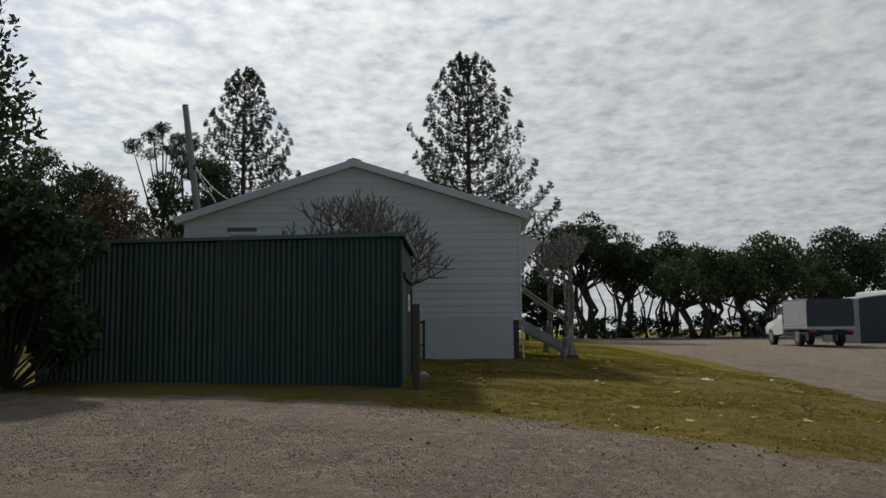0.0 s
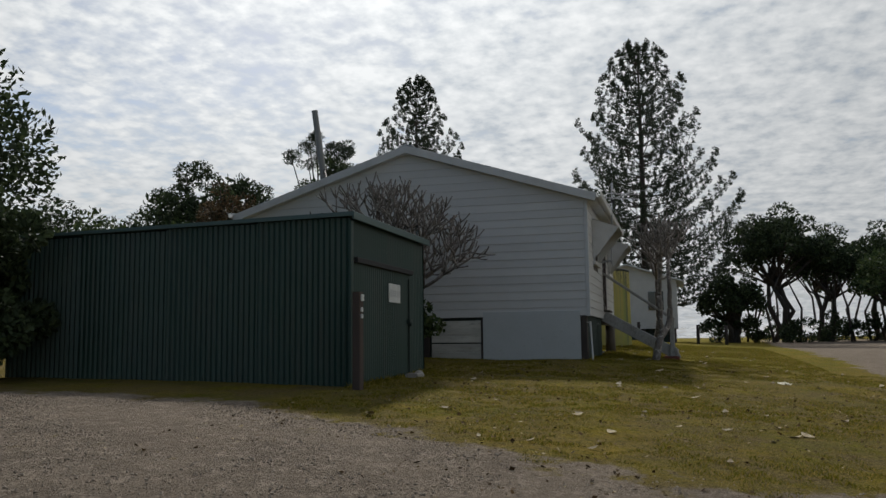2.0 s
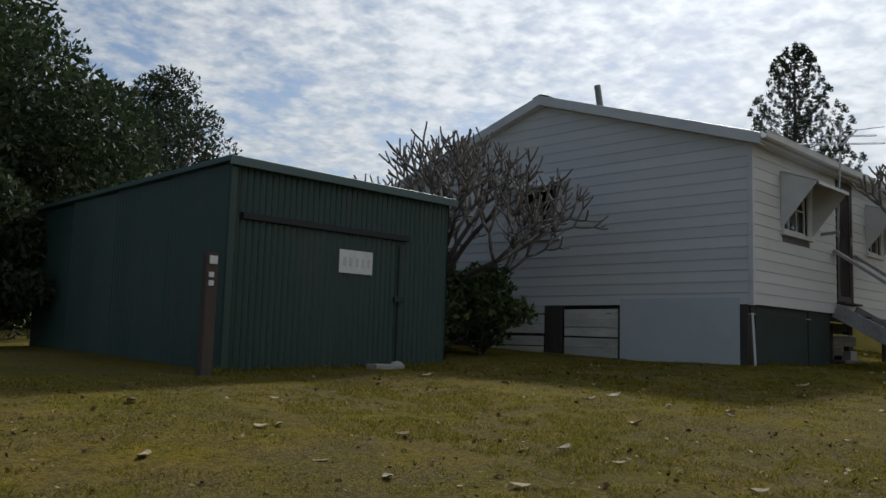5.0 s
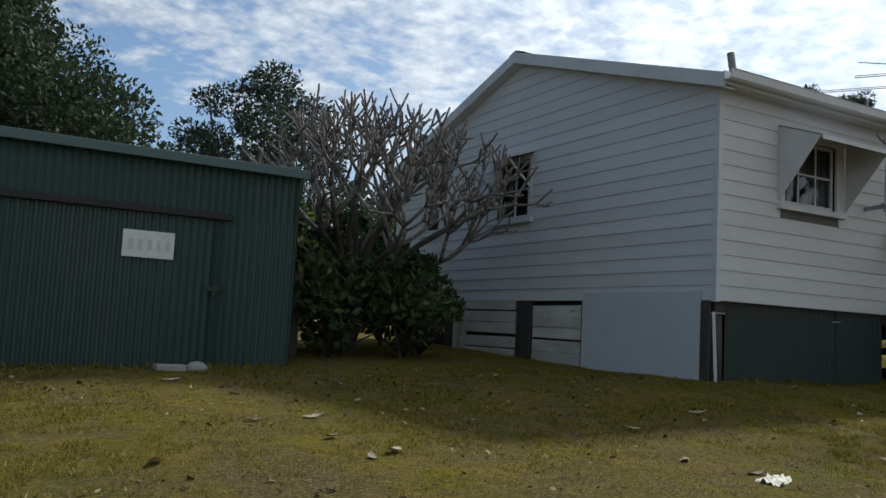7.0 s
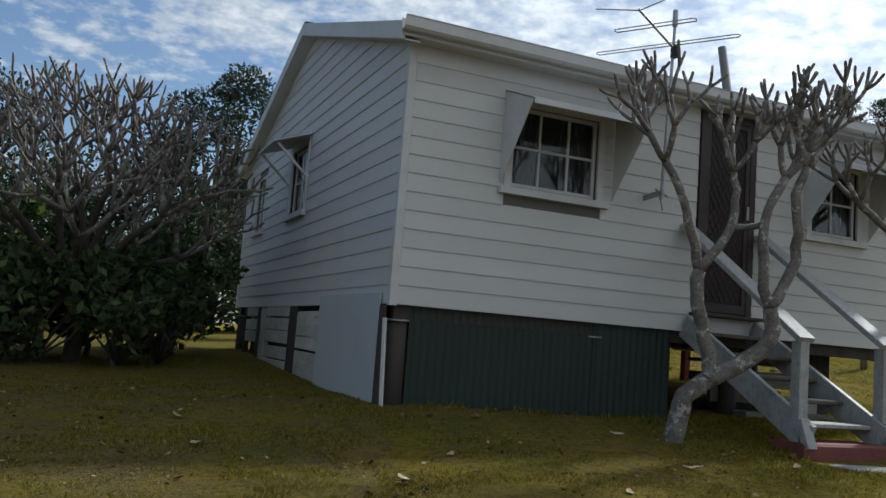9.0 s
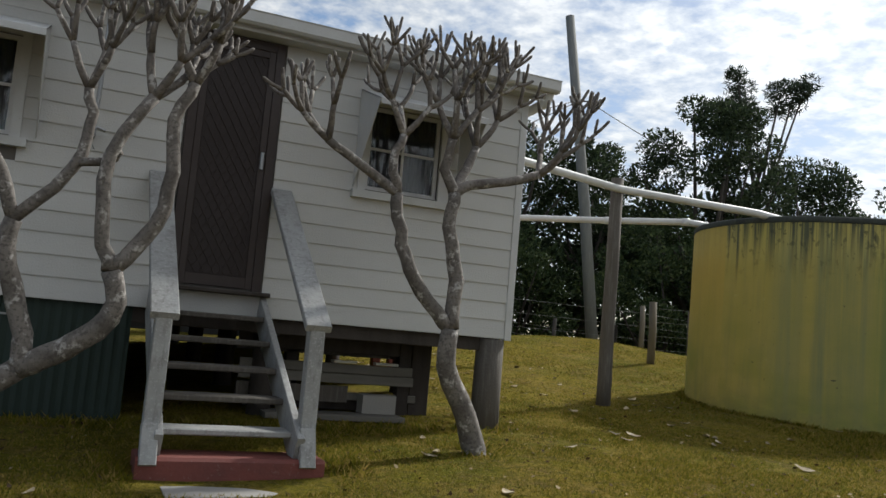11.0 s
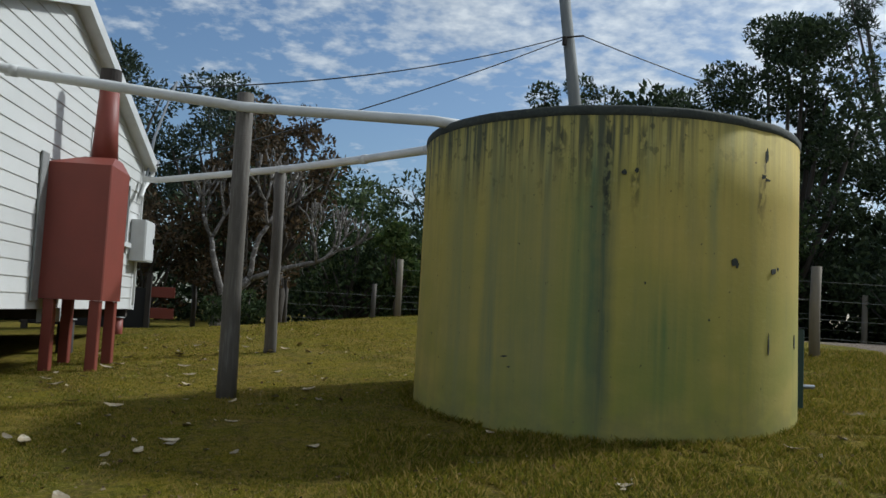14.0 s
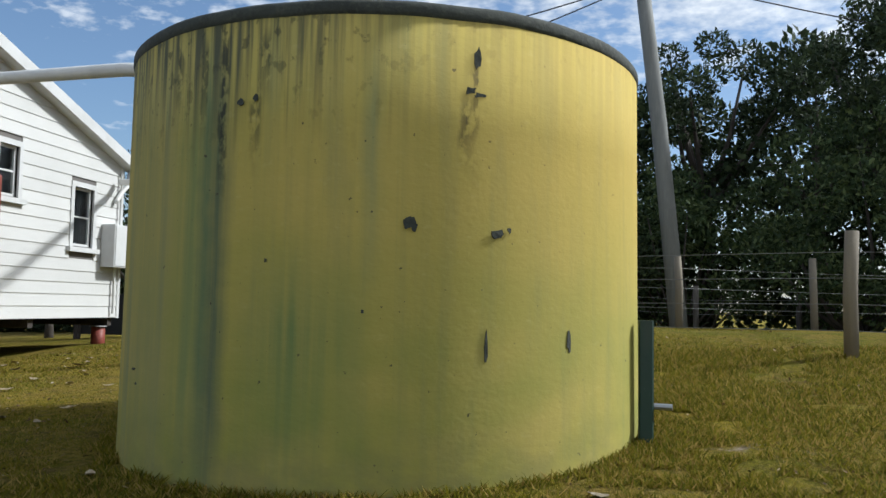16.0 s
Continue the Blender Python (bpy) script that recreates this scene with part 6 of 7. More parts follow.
def norfolk(base, height, spread, seed, label):
    """a Norfolk pine: a straight mast, whorls of limbs that sag and turn up, with upright brushes along them."""
    x, y = base
    g = ground(x, y)
    rnd = random.Random(seed)
    tree = thing("norfolk_pine", (x, y, g), label, "pine tree", "norfolk pines")
    wood = Shape()
    wood.tube([(x, y, g - 0.3), (x, y, g + height * 0.5), (x, y, g + height)], [0.36, 0.2, 0.03], 10)
    tufts = []
    z = g + height * 0.12
    while z < g + height - 0.25:
        q = (z - g) / height
        reach = spread * (1.01 - q) ** 0.76 * rnd.uniform(0.86, 1.06) + 0.12
        t = rnd.uniform(0, 6.28)
        for i in range(6):
            if rnd.random() < 0.06:
                continue
            a = t + 2 * math.pi * i / 6 + rnd.uniform(-0.2, 0.2)
            ln = reach * rnd.uniform(0.8, 1.08)
            d, e = Vector((math.cos(a), math.sin(a), 0)), Vector((-math.sin(a), math.cos(a), 0))
            up = 0.10 + 0.45 * q
            p = [Vector((x, y, z)) + d * (ln * k / 6) + Vector((0, 0, ln * (up * k / 6 + 0.22 * (k / 6) ** 3 - 0.10 * math.sin(math.pi * k / 6)))) for k in range(7)]
            wood.tube(p, [0.05 * (1 - 0.14 * k) for k in range(7)], 5)
            m = max(3, int(ln / 0.42))
            for k in range(m):
                f = 0.25 + 0.75 * (k + 1) / m
                j = min(int(f * 6), 5)
                c = p[j].lerp(p[j + 1], f * 6 - j)
                side = ln * 0.16 * (1.25 - f) + 0.12
                for sg in (-1, 1):
                    b = c + e * (sg * side * rnd.uniform(0.6, 1.2)) + d * 0.15
                    tufts.append((b.x, b.y, b.z + 0.10, rnd.uniform(0.11, 0.16)))
                    tufts.append((b.x, b.y, b.z + 0.34, rnd.uniform(0.07, 0.11)))
            tufts.append((p[-1].x, p[-1].y, p[-1].z + 0.2, 0.2))
            tufts.append((p[-1].x, p[-1].y, p[-1].z + 0.5, 0.14))
        z += height * 0.033 * rnd.uniform(0.88, 1.15)
    tufts.append((x, y, g + height, 0.25))
    part("trunk", wood, M_BARK_DARK, tree, smooth=True)
    leaf_mesh("foliage", M_NEEDLE, tree, tufts, 95000, 0.19, seed, 0.3)
    return tree


norfolk((42.6, 0.4), 20.6, 8.0, 201, "tall dark Norfolk pine with tiered upturned branches")
norfolk((47.7, 18.4), 21.4, 7.0, 202, "tall dark Norfolk pine farther off with tiered branches")
# wind-shaped coastal trees along the far side of the drive
def umbrella_tree(label, base, height, radius, under, mat, seed, count, leaf=0.26):
    """a coastal tree: crooked stems that fork low and carry a domed crown, open below."""
    x, y = base
    g = ground(x, y)
    rnd = random.Random(seed)
    tree = thing("coastal_tree", (x, y, g), label, "tree", "coastal trees")
    wood, cs = Shape(), []
    for i in range(46):
        r, a = math.sqrt(rnd.random()), rnd.uniform(0, 6.28)
        top = under + (height - under) * math.sqrt(max(0.0, 1 - r * r)) * rnd.uniform(0.25, 0.92)
        cs.append((x + 0.9 * radius * r * math.cos(a), y + 0.9 * radius * r * math.sin(a), g + top, (height - under) * rnd.uniform(0.16, 0.27)))
    for j in range(4):
        foot = Vector((x + rnd.uniform(-0.5, 0.5), y + rnd.uniform(-0.6, 0.6), g - 0.2))
        knee = Vector((x + rnd.uniform(-0.6, 0.6), y + rnd.uniform(-0.3, 0.3) * radius, g + under * rnd.uniform(0.35, 0.55)))
        fork = knee + Vector((rnd.uniform(-0.4, 0.4), rnd.uniform(-0.25, 0.25) * radius, under * 0.3))
        wood.tube([foot, knee, fork], [0.2, 0.16, 0.12], 8, True, 0.1, rnd)
        for c in cs[j::4][:8]:
            tip = Vector(c[:3])
            bend = fork.lerp(tip, 0.5) + Vector((rnd.uniform(-0.3, 0.3), rnd.uniform(-0.4, 0.4), rnd.uniform(-0.3, 0.15)))
            wood.tube([fork, bend, tip], [0.1, 0.07, 0.03], 6, True, 0.1, rnd)
    part("trunk", wood, M_BARK_DARK, tree, smooth=True)
    leaf_mesh("crown", mat, tree, cs, count, leaf, seed + 500, 0.5)
    return tree


for i, (x, y, h, r, under, n, mat, label) in enumerate((
    (45, -8.3, 9.3, 3.6, 5.0, 12000, M_LEAF_DARK, "dark umbrella-crowned coastal tree on bare trunks"),
    (47, -11.6, 8.2, 2.6, 4.2, 9000, M_LEAF_DARK, "dark wind-shaped coastal tree"),
    (49, -15.6, 8.3, 3.2, 4.4, 9000, M_LEAF_DARK, "dark round-topped coastal tree"),
    (41, -15.6, 6.6, 3.4, 2.9, 9000, M_LEAF_MID, "green spreading coastal tree with forked trunks"),
    (40, -19.6, 7.3, 3.8, 2.8, 11000, M_LEAF_MID, "green spreading coastal tree with forked trunks"),
    (42, -24.2, 5.6, 2.8, 2.7, 6000, M_LEAF_MID, "low green spreading coastal tree"),
    (46, -28.5, 9.2, 3.8, 3.6, 11000, M_LEAF_DARK, "dark rounded coastal tree"),
    (46, -34.5, 9.0, 4.0, 3.4, 9000, M_LEAF_DARK, "dark rounded coastal tree"),
    (43, -5.2, 4.6, 2.2, 2.0, 5000, M_LEAF_DARK, "low dark coastal shrub tree"),
    (48, -41.0, 8.4, 4.0, 3.0, 7000, M_LEAF_DARK, "dark rounded coastal tree"))):
    umbrella_tree(label, (x, y), h, r, under, mat, 300 + i, n)
rnd = random.Random(8)
for i in range(44):
    x, y = 44 + rnd.uniform(-2, 4), -4.5 - i * 0.8 + rnd.uniform(-0.4, 0.4)
    g = ground(x, y)
    s = Shape()
    h = rnd.uniform(3.2, 4.6)
    s.tube([(x, y, g - 0.2), (x + rnd.uniform(-0.3, 0.3), y + rnd.uniform(-0.5, 0.5), g + h * 0.5), (x + rnd.uniform(-0.6, 0.6), y + rnd.uniform(-1, 1), g + h)], [0.09, 0.075, 0.04], 7, True, 0.1, rnd)
    if i % 2:
        s.tube([(x, y, g + h * 0.3), (x, y + rnd.uniform(-0.8, 0.8), g + h * 0.7), (x, y + rnd.uniform(-1.4, 1.4), g + h * 1.05)], [0.08, 0.07, 0.04], 6, True, 0.1, rnd)
    tr = thing("dead_sapling", (x, y, g), "thin dark crooked leafless coastal sapling", "tree", "coastal saplings")
    part("stem", s, M_BARK_DARK, tr, smooth=True)
    if i % 3 == 0:
        broadleaf("coastal_shrub", "low dark shrub under the coastal trees", (x - 1, y), rnd.uniform(1.2, 2.2), 1.3, M_LEAF_DARK, 400 + i, 1500, 0.2, 0.05, 14, group="coastal shrubs")

rnd = random.Random(56)
scrub = []
for k in range(70):
    y = -4 - 36 * rnd.random()
    scrub.append((45 + rnd.uniform(-2, 5), y, 0.2 + 2.2 * rnd.random() ** 2.2, rnd.uniform(0.4, 0.8)))
tagged(leaf_mesh("coastal_scrub", M_LEAF_DARK, None, scrub, 9000, 0.22, 57, 0.5), "dark tangled scrub under the coastal trees", "scrub", kind="stuff")
rnd = random.Random(55)
wood_rows = []
for k in range(520):
    t = rnd.random()
    if t < 0.55:
        u = rnd.random()
        x, y, top = 14 + 26 * u, 17.5 - 9.5 * u * u + rnd.uniform(0, 3.5), 6.4 + 1.6 * math.sin(u * 9)
    else:
        u = rnd.random()
        x, y, top = -14 + 30 * u, 21 + rnd.uniform(0, 4), 4.2 + 1.2 * math.sin(u * 13)
    z = ground(x, y) + rnd.uniform(0.2, top) * (0.55 + 0.45 * rnd.random())
    wood_rows.append((x, y, z, rnd.uniform(0.7, 1.25)))
tagged(leaf_mesh("woodland", M_LEAF_DARK, None, wood_rows, 120000, 0.26, 556, 0.5), "dense dark woodland closing in the back of the block", "woods", kind="stuff")

# ---------------------------------------------------------------- neighbouring cottage and parked vehicles
cott = thing("neighbour_cottage", (32, 0.8, 0), "small cream weatherboard cottage farther along the drive", "house")
s = Shape()
s.box((30.5, -1.6, 0.9), (36, 3.6, 3.5))
part("wall", s, M_COTTAGE, cott)
for i in range(15):
    s = Shape()
    z = 0.9 + i * 0.172
    s.plate([(30.5, -1.62, z), (30.478, -1.62, z), (30.492, -1.62, z + 0.172), (30.5, -1.62, z + 0.172)], (0, 5.24, 0))
    part("weatherboard", s, M_COTTAGE, cott)
s = Shape()
s.plate([(30.2, -2.0, 3.45), (30.2, 1.0, 4.45), (30.2, 4.0, 3.45), (30.2, 4.0, 3.38), (30.2, 1.0, 4.38), (30.2, -2.0, 3.38)], (6.1, 0, 0))
part("roof", s, M_ROOF, cott)
s = Shape()
s.plate([(30.5, -1.6, 3.5), (30.5, 1.0, 4.37), (30.5, 3.6, 3.5)], (0.1, 0, 0))
part("gable", s, M_COTTAGE, cott)
for y in (-0.9, 1.4):
    s = Shape()
    s.box((30.44, y, 1.9), (30.49, y + 0.8, 2.9), 0.01)
    w = part("window", s, M_CAR_GLASS, cott)
for y in (-1.4, 0.2, 1.8, 3.4):
    s = Shape()
    s.tube([(30.7, y, -0.2), (30.7, y, 0.9)], [0.12, 0.12], 10)
    part("stump", s, M_DARK_TIMBER, cott)
s = Shape()
s.box((30.9, -1.2, 0.1), (35.6, 3.2, 0.89))
part("sub_floor", s, M_DARK_SKIRT, cott)
fence([(29.6, -4.0), (29.6, -2.6), (29.4, -1.2), (29.3, 0.4), (29.3, 2.0)], (0.4, 0.8), "short dark posts before the neighbouring cottage", 0.09, M_DARK_TIMBER, 1.0)


def vehicle_frame(x, y, yaw):
    return pose(x, y, ground(x, y), 0, 0, yaw)


def wheel(parent, m, x, y, r):
    s = Shape()
    s.tube([m @ Vector((x, y - 0.11, r)), m @ Vector((x, y - 0.09, r)), m @ Vector((x, y + 0.09, r)), m @ Vector((x, y + 0.11, r))], [r * 0.9, r, r, r * 0.9], 20)
    w = part("wheel", s, M_BLACK, parent)
    s = Shape()
    for q in (-0.115, 0.115):
        s.tube([m @ Vector((x, y + q * 0.9, r)), m @ Vector((x, y + q, r))], [r * 0.58, r * 0.55], 16)
    part("rim", s, M_STEEL, w)


def lofted(m, sections, width):
    """a body from side sections: (x, bottom z, top z, half width at the bottom, half width at the top)."""
    s = Shape()
    for x, z0, z1, w0, w1 in sections:
        s.v += [tuple(m @ Vector(p)) for p in ((x, -w0, z0), (x, -w0 * 1.02, (z0 + z1) / 2), (x, -w1, z1 - 0.04), (x, -w1 * 0.93, z1), (x, w1 * 0.93, z1), (x, w1, z1 - 0.04), (x, w0 * 1.02, (z0 + z1) / 2), (x, w0, z0))]
    k = len(sections)
    s.f = [(i * 8 + j, i * 8 + (j + 1) % 8, i * 8 + 8 + (j + 1) % 8, i * 8 + 8 + j) for i in range(k - 1) for j in range(8)] + [tuple(range(8)), tuple(range(8 * k - 1, 8 * k - 9, -1))]
    return s


m = vehicle_frame(17.0, -13.25, -2)
ute = thing("utility_truck", m.translation, "white tray-back utility with a dark canvas canopy, parked", "car")
part("chassis", lofted(m, [(-2.5, 0.45, 0.62, 0.85, 0.85), (2.5, 0.45, 0.62, 0.85, 0.85)], 1.7), M_BLACK, ute)
part("cab", lofted(m, [(0.25, 0.55, 1.05, 0.86, 0.86), (0.3, 0.5, 1.7, 0.88, 0.74), (0.9, 0.45, 1.76, 0.88, 0.72), (1.35, 0.45, 1.3, 0.88, 0.78), (1.6, 0.45, 1.08, 0.88, 0.82), (2.5, 0.5, 0.98, 0.86, 0.78), (2.62, 0.5, 0.85, 0.8, 0.72)], 1.7), M_CAR, ute)
s = Shape()
for q in (-1, 1):
    s.plate([m @ Vector((0.42, q * 0.852, 1.12)), m @ Vector((1.42, q * 0.868, 1.12)), m @ Vector((1.05, q * 0.765, 1.62)), m @ Vector((0.45, q * 0.765, 1.66))], (m.to_3x3() @ Vector((0, q * 0.02, 0))))
part("side_window", s, M_CAR_GLASS, ute)
part("canopy", lofted(m, [(-2.55, 0.78, 1.86, 0.9, 0.88), (-1.2, 0.78, 1.9, 0.9, 0.88), (0.18, 0.78, 1.88, 0.9, 0.88)], 1.8), M_CANVAS, ute, "dark canvas canopy over the tray")
s = Shape()
s.box((-2.56, 0.903, 0.80), (-0.02, 0.925, 1.80), 0.01, m)
part("side_flap", s, M_CANVAS_PALE, ute)
s = Shape()
s.box((-2.6, -0.92, 0.66), (0.2, 0.92, 0.779), 0.01, m)
part("tray", s, M_STEEL, ute)
for x, y in ((1.75, -0.78), (1.75, 0.78), (-1.35, -0.78), (-1.35, 0.78)):
    wheel(ute, m, x, y, 0.37)
for q in (-0.7, 0.7):
    s = Shape()
    s.box((-2.63, q - 0.12, 0.55), (-2.6, q + 0.12, 0.65), 0.005, m)
    part("tail_lamp", s, M_LAMP_RED, ute)
m = vehicle_frame(23.6, -20.6, -2)
van = thing("caravan", m.translation, "white caravan parked beyond the utility", "caravan")
part("shell", lofted(m, [(-2.6, 0.7, 2.0, 1.1, 1.05), (-2.3, 0.5, 2.5, 1.15, 1.1), (2.2, 0.5, 2.55, 1.15, 1.1), (2.7, 0.8, 2.1, 1.1, 1.05)], 2.3), M_CAR, van)
for q in (1, -1):
    s = Shape()
    s.box((-1.6, q * 1.16 - 0.01, 1.3), (-0.4, q * 1.16 + 0.01, 1.9), 0.008, m)
    part("window", s, M_CAR_GLASS, van)
for y in (-1.0, 1.0):
    wheel(van, m, 0.2, y, 0.34)
m = vehicle_frame(22.6, -18.3, -2)
tent = thing("awning_tent", m.translation, "grey canvas caravan awning with dark side walls", "tent")
s = Shape()
s.plate([m @ Vector(p) for p in ((-2.2, 1.1, 2.05), (2.2, 1.1, 2.05), (2.2, -1.1, 2.35), (-2.2, -1.1, 2.35))], (0, 0, 0.03))
part("roof", s, M_CANVAS_PALE, tent)
for a, b in ((-2.2, -0.5), (-0.5, 0.9), (0.9, 2.2)):
    s = Shape()
    s.plate([m @ Vector(p) for p in ((a + 0.02, 1.1, 0.02), (b - 0.02, 1.1, 0.02), (b - 0.02, 1.1, 2.04), (a + 0.02, 1.1, 2.04))], (m.to_3x3() @ Vector((0, -0.02, 0))))
    part("wall_panel", s, M_CANVAS, tent)
s = Shape()
s.plate([m @ Vector(p) for p in ((-2.2, 1.08, 0.02), (-2.2, -1.1, 0.02), (-2.2, -1.1, 2.33), (-2.2, 1.08, 2.05))], (m.to_3x3() @ Vector((0.02, 0, 0))))
part("end_wall", s, M_CANVAS, tent)
for x in (-2.2, -0.5, 0.9, 2.2):
    s = Shape()
    s.tube([m @ Vector((x, 1.13, 0.0)), m @ Vector((x, 1.13, 2.06))], [0.02, 0.02], 8)
    part("pole", s, M_STEEL, tent)

# ---------------------------------------------------------------- on the ground
def curled_leaf(size, rnd):
    s = Shape()
    n = 6
    for i in range(n + 1):
        t = i / n
        w = size * 0.26 * math.sin(math.pi * min(max(t, 0.04), 0.96)) ** 0.7
        z = 0.22 * size * (t - 0.5) ** 2 * 2 + 0.008
        for q, lift in ((-1, 0.10), (0, 0.0), (1, 0.10)):
            s.v.append(((t - 0.5) * size, q * w, z + lift * w * rnd.uniform(0.6, 2.2)))
    for i in range(n):
        for j in (0, 1):
            a = i * 3 + j
            s.f.append((a, a + 1, a + 4, a + 3))
    k = len(s.v)
    s.v += [(x, y, z - 0.004) for x, y, z in s.v]
    s.f += [tuple(k + i for i in reversed(f)) for f in s.f]
    return s


rnd = random.Random(77)
leaf_forms = [curled_leaf(0.16, rnd) for _ in range(5)]
leaf_mesh_data = []
for f in leaf_forms:
    ob = link("fallen_leaf", f, M_DRY_LEAF)
    leaf_mesh_data.append(ob.data)
    bpy.data.objects.remove(ob)
spots = []
for _ in range(60):
    spots.append((rnd.uniform(6.4, 9.3), rnd.uniform(-0.8, 6.5)))
for _ in range(55):
    spots.append((rnd.uniform(-10.5, 0.5), rnd.uniform(-4.8, 1.6)))
for _ in range(26):
    spots.append((rnd.uniform(-0.5, 11), rnd.uniform(-3.6, -0.4)))
for _ in range(16):
    spots.append((rnd.uniform(8, 15), rnd.uniform(-2.5, 0.2)))
spots += [(1.46, -2.15), (-10.2, -2.0), (-8.66, -2.62), (7.44, -0.33), (7.6, 0.26), (7.75, 2.3), (7.75, 3.54), (8.0, 2.25), (8.14, 1.39), (8.55, 1.3), (7.22, -0.53), (-8.52, -2.74), (-9.37, -1.11), (-9.06, -2.4)]
for x, y in spots:
    if math.hypot(x - TX, y - TY) < TR + 0.1 or (SX0 < x < SX1 and y > SY0) or (2.9 < x < 4.2 and -1.8 < y < 0.2):
        continue
    ob = new("fallen_leaf", rnd.choice(leaf_mesh_data))
    sc = rnd.uniform(0.35, 0.95)
    ob.matrix_basis = pose(x, y, ground(x, y) + 0.012, rnd.uniform(-12, 12), rnd.uniform(-12, 12), rnd.uniform(0, 360)) @ Matrix.Diagonal((sc, sc, sc, 1))
    tagged(ob, "dry curled pale leaf fallen on the lawn", "leaf", "fallen leaves")
s = Shape()
n = 14
for j in range(n + 1):
    for i in range(n + 1):
        u, v = i / n - 0.5, j / n - 0.5
        s.v.append((u * 0.34, v * 0.2, 0.035 + 0.06 * noise.noise(Vector((u * 7, v * 7, 3))) - 0.09 * (u * u + v * v)))
s.f = [(j * (n + 1) + i, j * (n + 1) + i + 1, (j + 1) * (n + 1) + i + 1, (j + 1) * (n + 1) + i) for j in range(n) for i in range(n)]
k = len(s.v)
s.v += [(x, y, z - 0.006) for x, y, z in s.v]
s.f += [tuple(k + i for i in reversed(f)) for f in s.f]
rag = link("crumpled_litter", s, M_PAPER, None, True)
rag.matrix_basis = pose(-3.01, -3.15, ground(-3.01, -3.15) + 0.012, 0, 0, 20) @ Matrix.Diagonal((0.72, 0.72, 0.6, 1))
tagged(rag, "pale crumpled palm husk lying on the lawn", "litter")


def blades(name, label, areas, seed, height, mat):
    """short lawn blades, scattered over stretches of the lawn (x0, x1, y0, y1, count)."""
    rg = np.random.default_rng(seed)
    rows = []
    for x0, x1, y0, y1, count in areas:
        rows.append(np.stack([rg.uniform(x0, x1, count), rg.uniform(y0, y1, count)], 1))
    xy = np.concatenate(rows)
    keep = np.array([gravelly(x, y) < 0.42 + 0.4 * noise.noise(Vector((x * 2, y * 2, 1))) and noise.noise(Vector((x * 1.3, y * 1.3, 2))) + noise.noise(Vector((x * 5, y * 5, 7))) > (-0.45 if x > 2 else -0.05) and math.hypot(x - TX, y - TY) > TR + 0.01 and not (SX0 < x < SX1 and y > SY0) and not (2.95 < x < 4.12 and -2.0 < y < -1.3) for x, y in xy])
    xy = xy[keep]
    k = len(xy)
    z = np.array([ground(x, y) for x, y in xy]) - 0.004
    a = rg.uniform(0, 2 * np.pi, k)
    h = height * rg.uniform(0.5, 1.5, k)
    w = h * 0.11 + 0.0018
    lean = rg.normal(size=(k, 2)) * h[:, None] * 0.7
    p = np.column_stack([xy, z])
    q = np.column_stack([np.cos(a) * w, np.sin(a) * w, 0 * a])
    tip = p + np.column_stack([lean, h])
    v = np.stack([p - q, p + q, tip], 1).reshape(-1, 3)
    f = np.arange(3 * k, dtype=np.int32)
    me = bpy.data.meshes.new(name)
    me.vertices.add(len(v))
    me.vertices.foreach_set("co", v.ravel())
    me.loops.add(len(f))
    me.loops.foreach_set("vertex_index", f)
    me.polygons.add(k)
    me.polygons.foreach_set("loop_start", np.arange(0, 3 * k, 3, dtype=np.int32))
    me.update(calc_edges=True)
    me.materials.append(mat)
    return tagged(new(name, me), label, "grass", kind="stuff")


blades("lawn_grass", "short dry green and straw lawn grass", [(-12, 0, -5.6, 2.2, 260000), (0, 15.5, -4.4, 1.0, 280000), (6, 15.5, 1.0, 8.5, 110000), (-4, 0, 2, 5, 20000)], 1, 0.021, M_GRASS_BLADE)
ring = [(TX + (TR + 0.02) * math.cos(a) - 0.12, TX + (TR + 0.02) * math.cos(a) + 0.12, TY + (TR + 0.02) * math.sin(a) - 0.12, TY + (TR + 0.02) * math.sin(a) + 0.12, 140) for a in np.linspace(0, 2 * math.pi, 70)]
def litter(name, label, areas, seed, mat):
    """crumbs of dead leaf and bark lying at all angles in the grass (x0, x1, y0, y1, count)."""
    rg = np.random.default_rng(seed)
    xy = np.concatenate([np.stack([rg.uniform(a, b, n), rg.uniform(c, d, n)], 1) for a, b, c, d, n in areas])
    xy = np.array([q for q in xy if noise.noise(Vector((q[0] * 0.9, q[1] * 0.9, 11))) > -0.15 and math.hypot(q[0] - TX, q[1] - TY) > TR + 0.03 and not (SX0 < q[0] < SX1 and q[1] > SY0) and not (2.95 < q[0] < 4.12 and -2.0 < q[1] < 0)])
    k = len(xy)
    p = np.column_stack([xy, [ground(x, y) + 0.012 for x, y in xy]])
    r = 0.006 + 0.02 * rg.random(k) ** 2.5
    a = rg.uniform(0, 6.28, k)
    u = np.column_stack([np.cos(a), np.sin(a), rg.normal(size=k) * 0.35]) * r[:, None]
    w = np.column_stack([-np.sin(a), np.cos(a), rg.normal(size=k) * 0.5]) * (r * rg.uniform(0.25, 0.8, k))[:, None]
    v = np.stack([p - u, p - w, p + u, p + w], 1).reshape(-1, 3)
    me = bpy.data.meshes.new(name)
    me.from_pydata(v.tolist(), [], [(4 * i, 4 * i + 1, 4 * i + 2, 4 * i + 3) for i in range(k)])
    me.materials.append(mat)
    return tagged(new(name, me), label, "leaf litter", kind="stuff")


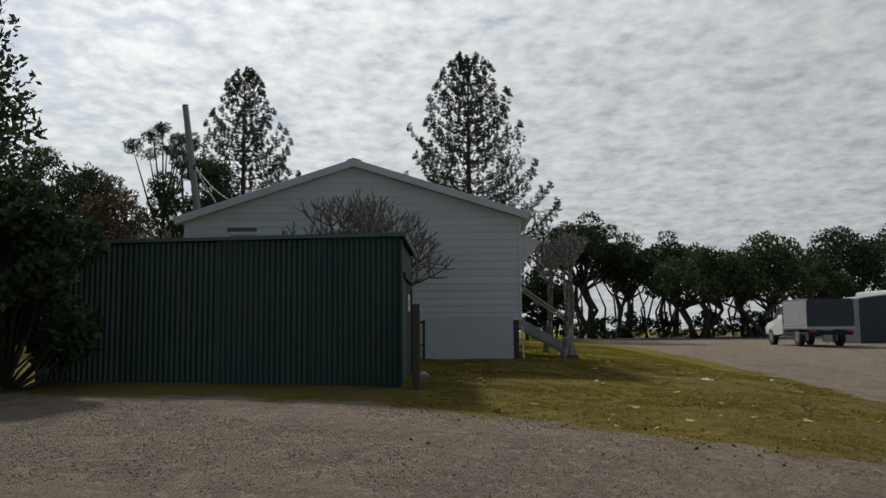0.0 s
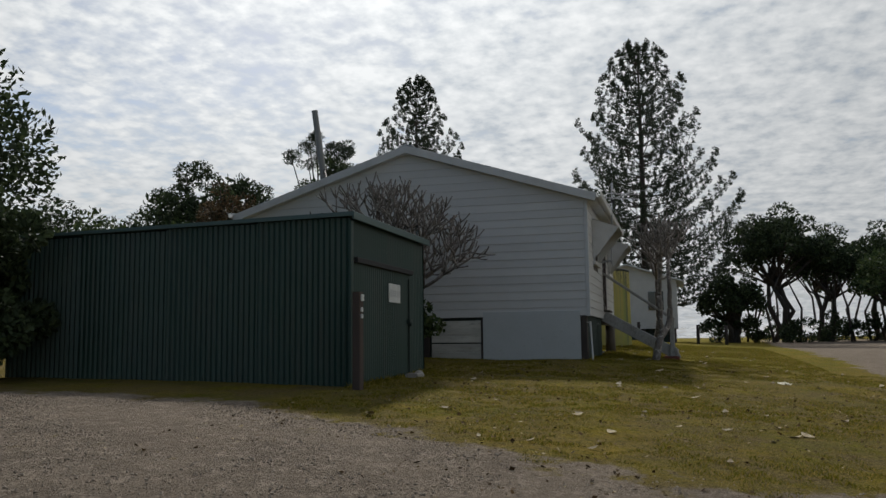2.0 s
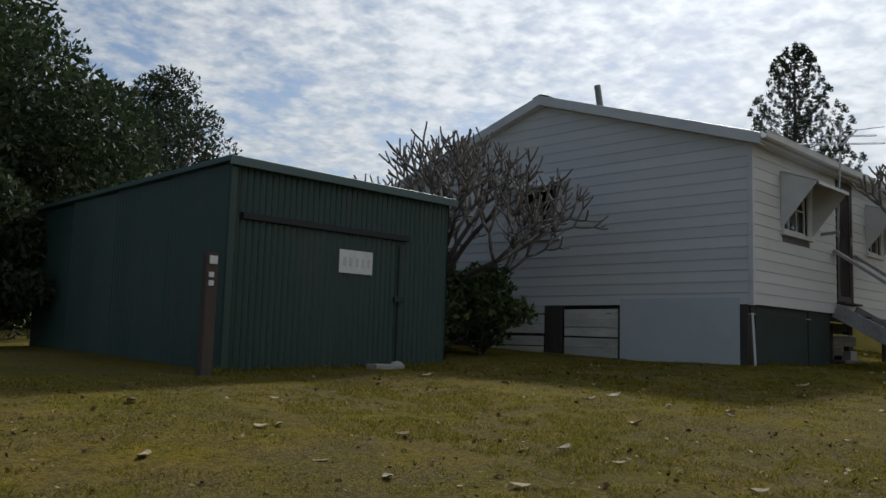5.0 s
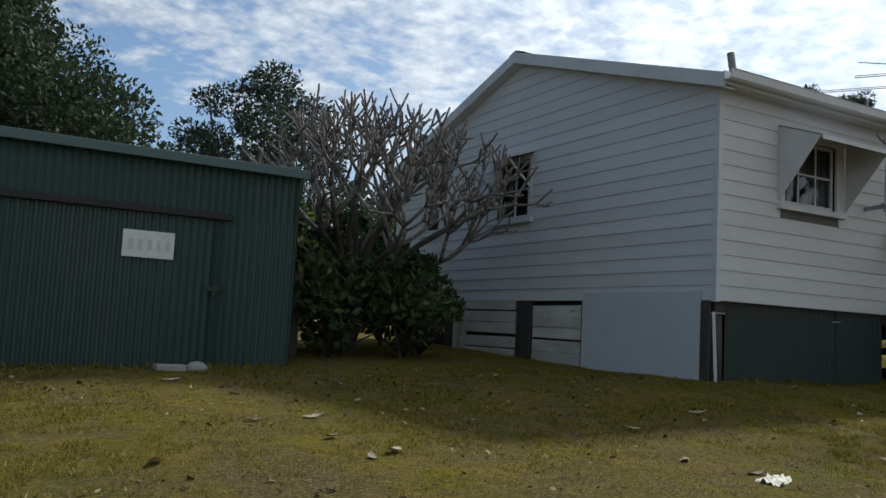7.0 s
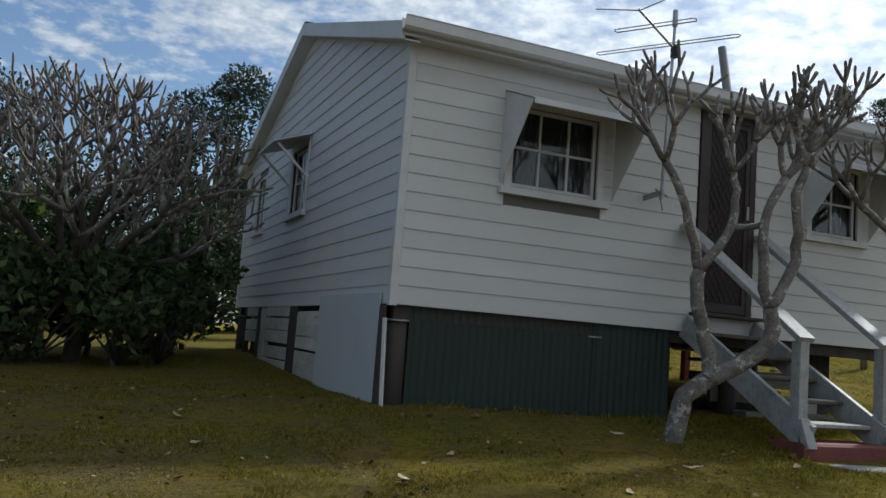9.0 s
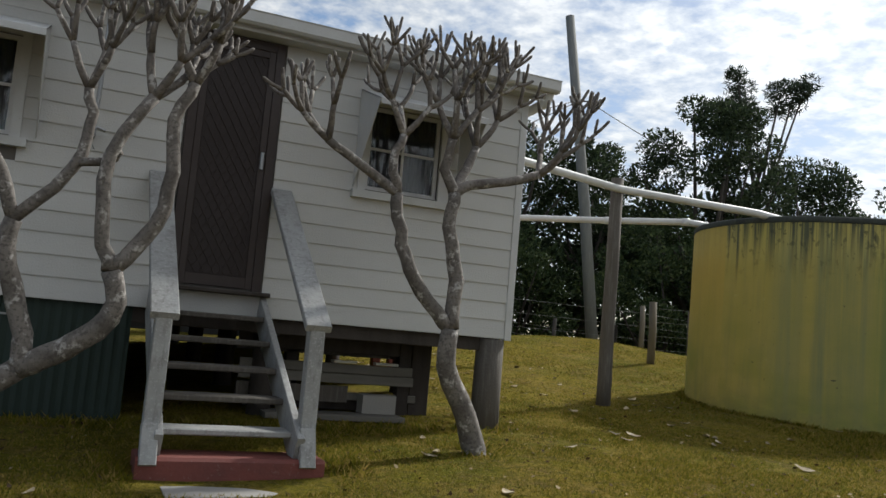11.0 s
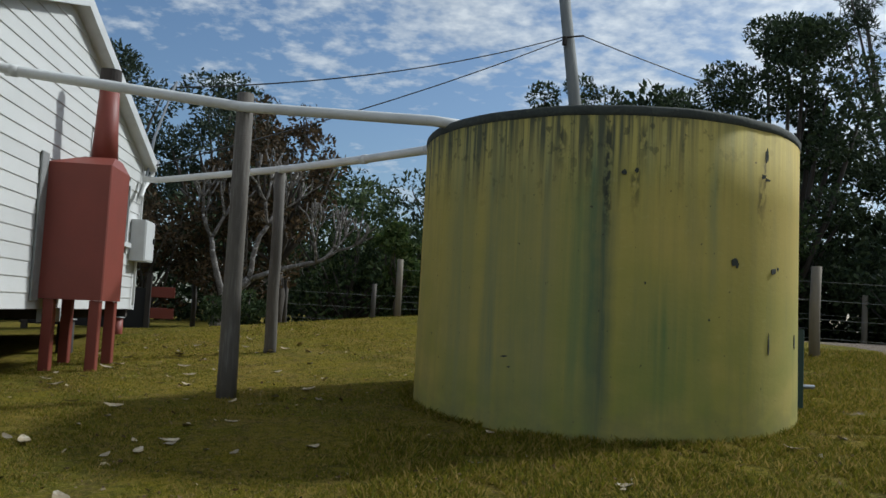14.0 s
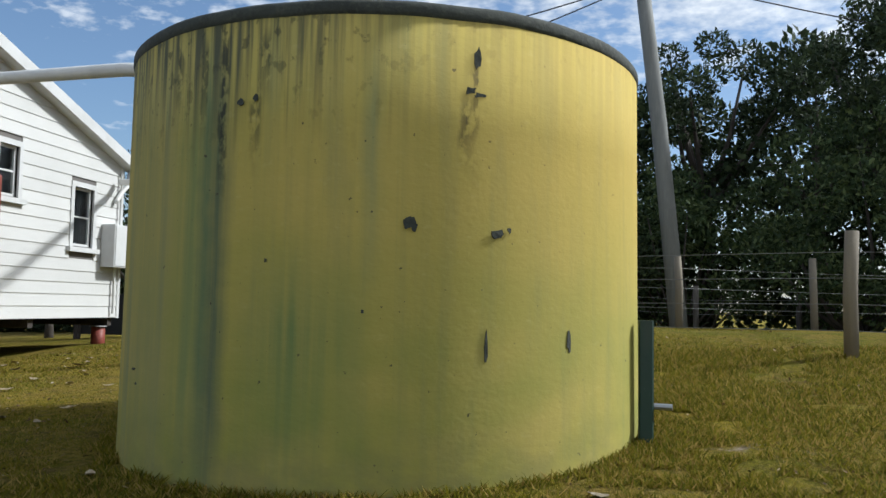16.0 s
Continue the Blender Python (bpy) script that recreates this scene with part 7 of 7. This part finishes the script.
litter("leaf_litter", "crumbs of dead brown leaf and bark in the lawn", [(-12, 0, -5.2, 2.0, 9000), (0, 15.5, -4.2, 1.0, 6000), (6.2, 15.5, 1.0, 8.0, 3500)], 8, M_LITTER)
blades("tank_edge_grass", "longer unmown grass round the foot of the tank", ring, 2, 0.045, M_GRASS_BLADE)
blades("wall_edge_grass", "longer grass at the foot of the walls and steps", [(0.2, 6.3, -0.35, 0.1, 3000), (-7.3, -3.8, 2.0, 2.2, 700), (2.7, 4.4, -1.75, -1.2, 1500), (5.1, 5.7, -1.3, -0.7, 250), (13.2, 14.2, 1.2, 3.0, 3000)], 3, 0.05, M_GRASS_BLADE)


blades("rough_grass", "coarse unmown tufts on the lawn beside the tank", [(13.3, 17.0, -1.5, 5.0, 52000), (9.5, 14.5, -2.2, 0.0, 26000), (13.3, 14.1, 0.2, 2.8, 9000)], 6, 0.042, M_GRASS_BLADE)

# loose stones on the gravel
rg = np.random.default_rng(4)
pts, faces = [], []
octa = np.array([(1, 0, 0), (0, 1, 0), (-1, 0, 0), (0, -1, 0), (0, 0, 0.7), (0, 0, -0.7)])
tri = ((0, 1, 4), (1, 2, 4), (2, 3, 4), (3, 0, 4), (1, 0, 5), (2, 1, 5), (3, 2, 5), (0, 3, 5))
for x, y in zip(rg.uniform(-14.5, -9.2, 30000), rg.uniform(-3.5, 6.0, 30000)):
    if gravelly(x, y) < 0.55 + 0.3 * noise.noise(Vector((x * 2, y * 2, 4))):
        continue
    r = 0.003 + 0.011 * rg.random() ** 3
    k = len(pts)
    a = rg.uniform(0, 6.28)
    c, d = math.cos(a), math.sin(a)
    for ox, oy, oz in octa * rg.uniform(0.6, 1.3, (6, 1)):
        pts.append((x + r * (c * ox - d * oy), y + r * (d * ox + c * oy), ground(x, y) + r * (0.35 + oz)))
    faces += [tuple(k + i for i in f) for f in tri]
me = bpy.data.meshes.new("gravel_stones")
me.from_pydata(pts, [], faces)
me.materials.append(material("pale_gravel_stone", (0.27, 0.225, 0.175), 0.9, vary=[(60, 0.5, 0.65, (0.14, 0.115, 0.09), 0.7), (35, 0.5, 0.7, (0.38, 0.33, 0.27), 0.7)]))
tagged(new("gravel_stones", me), "loose pale and grey stones on the gravel drive", "gravel", kind="stuff")
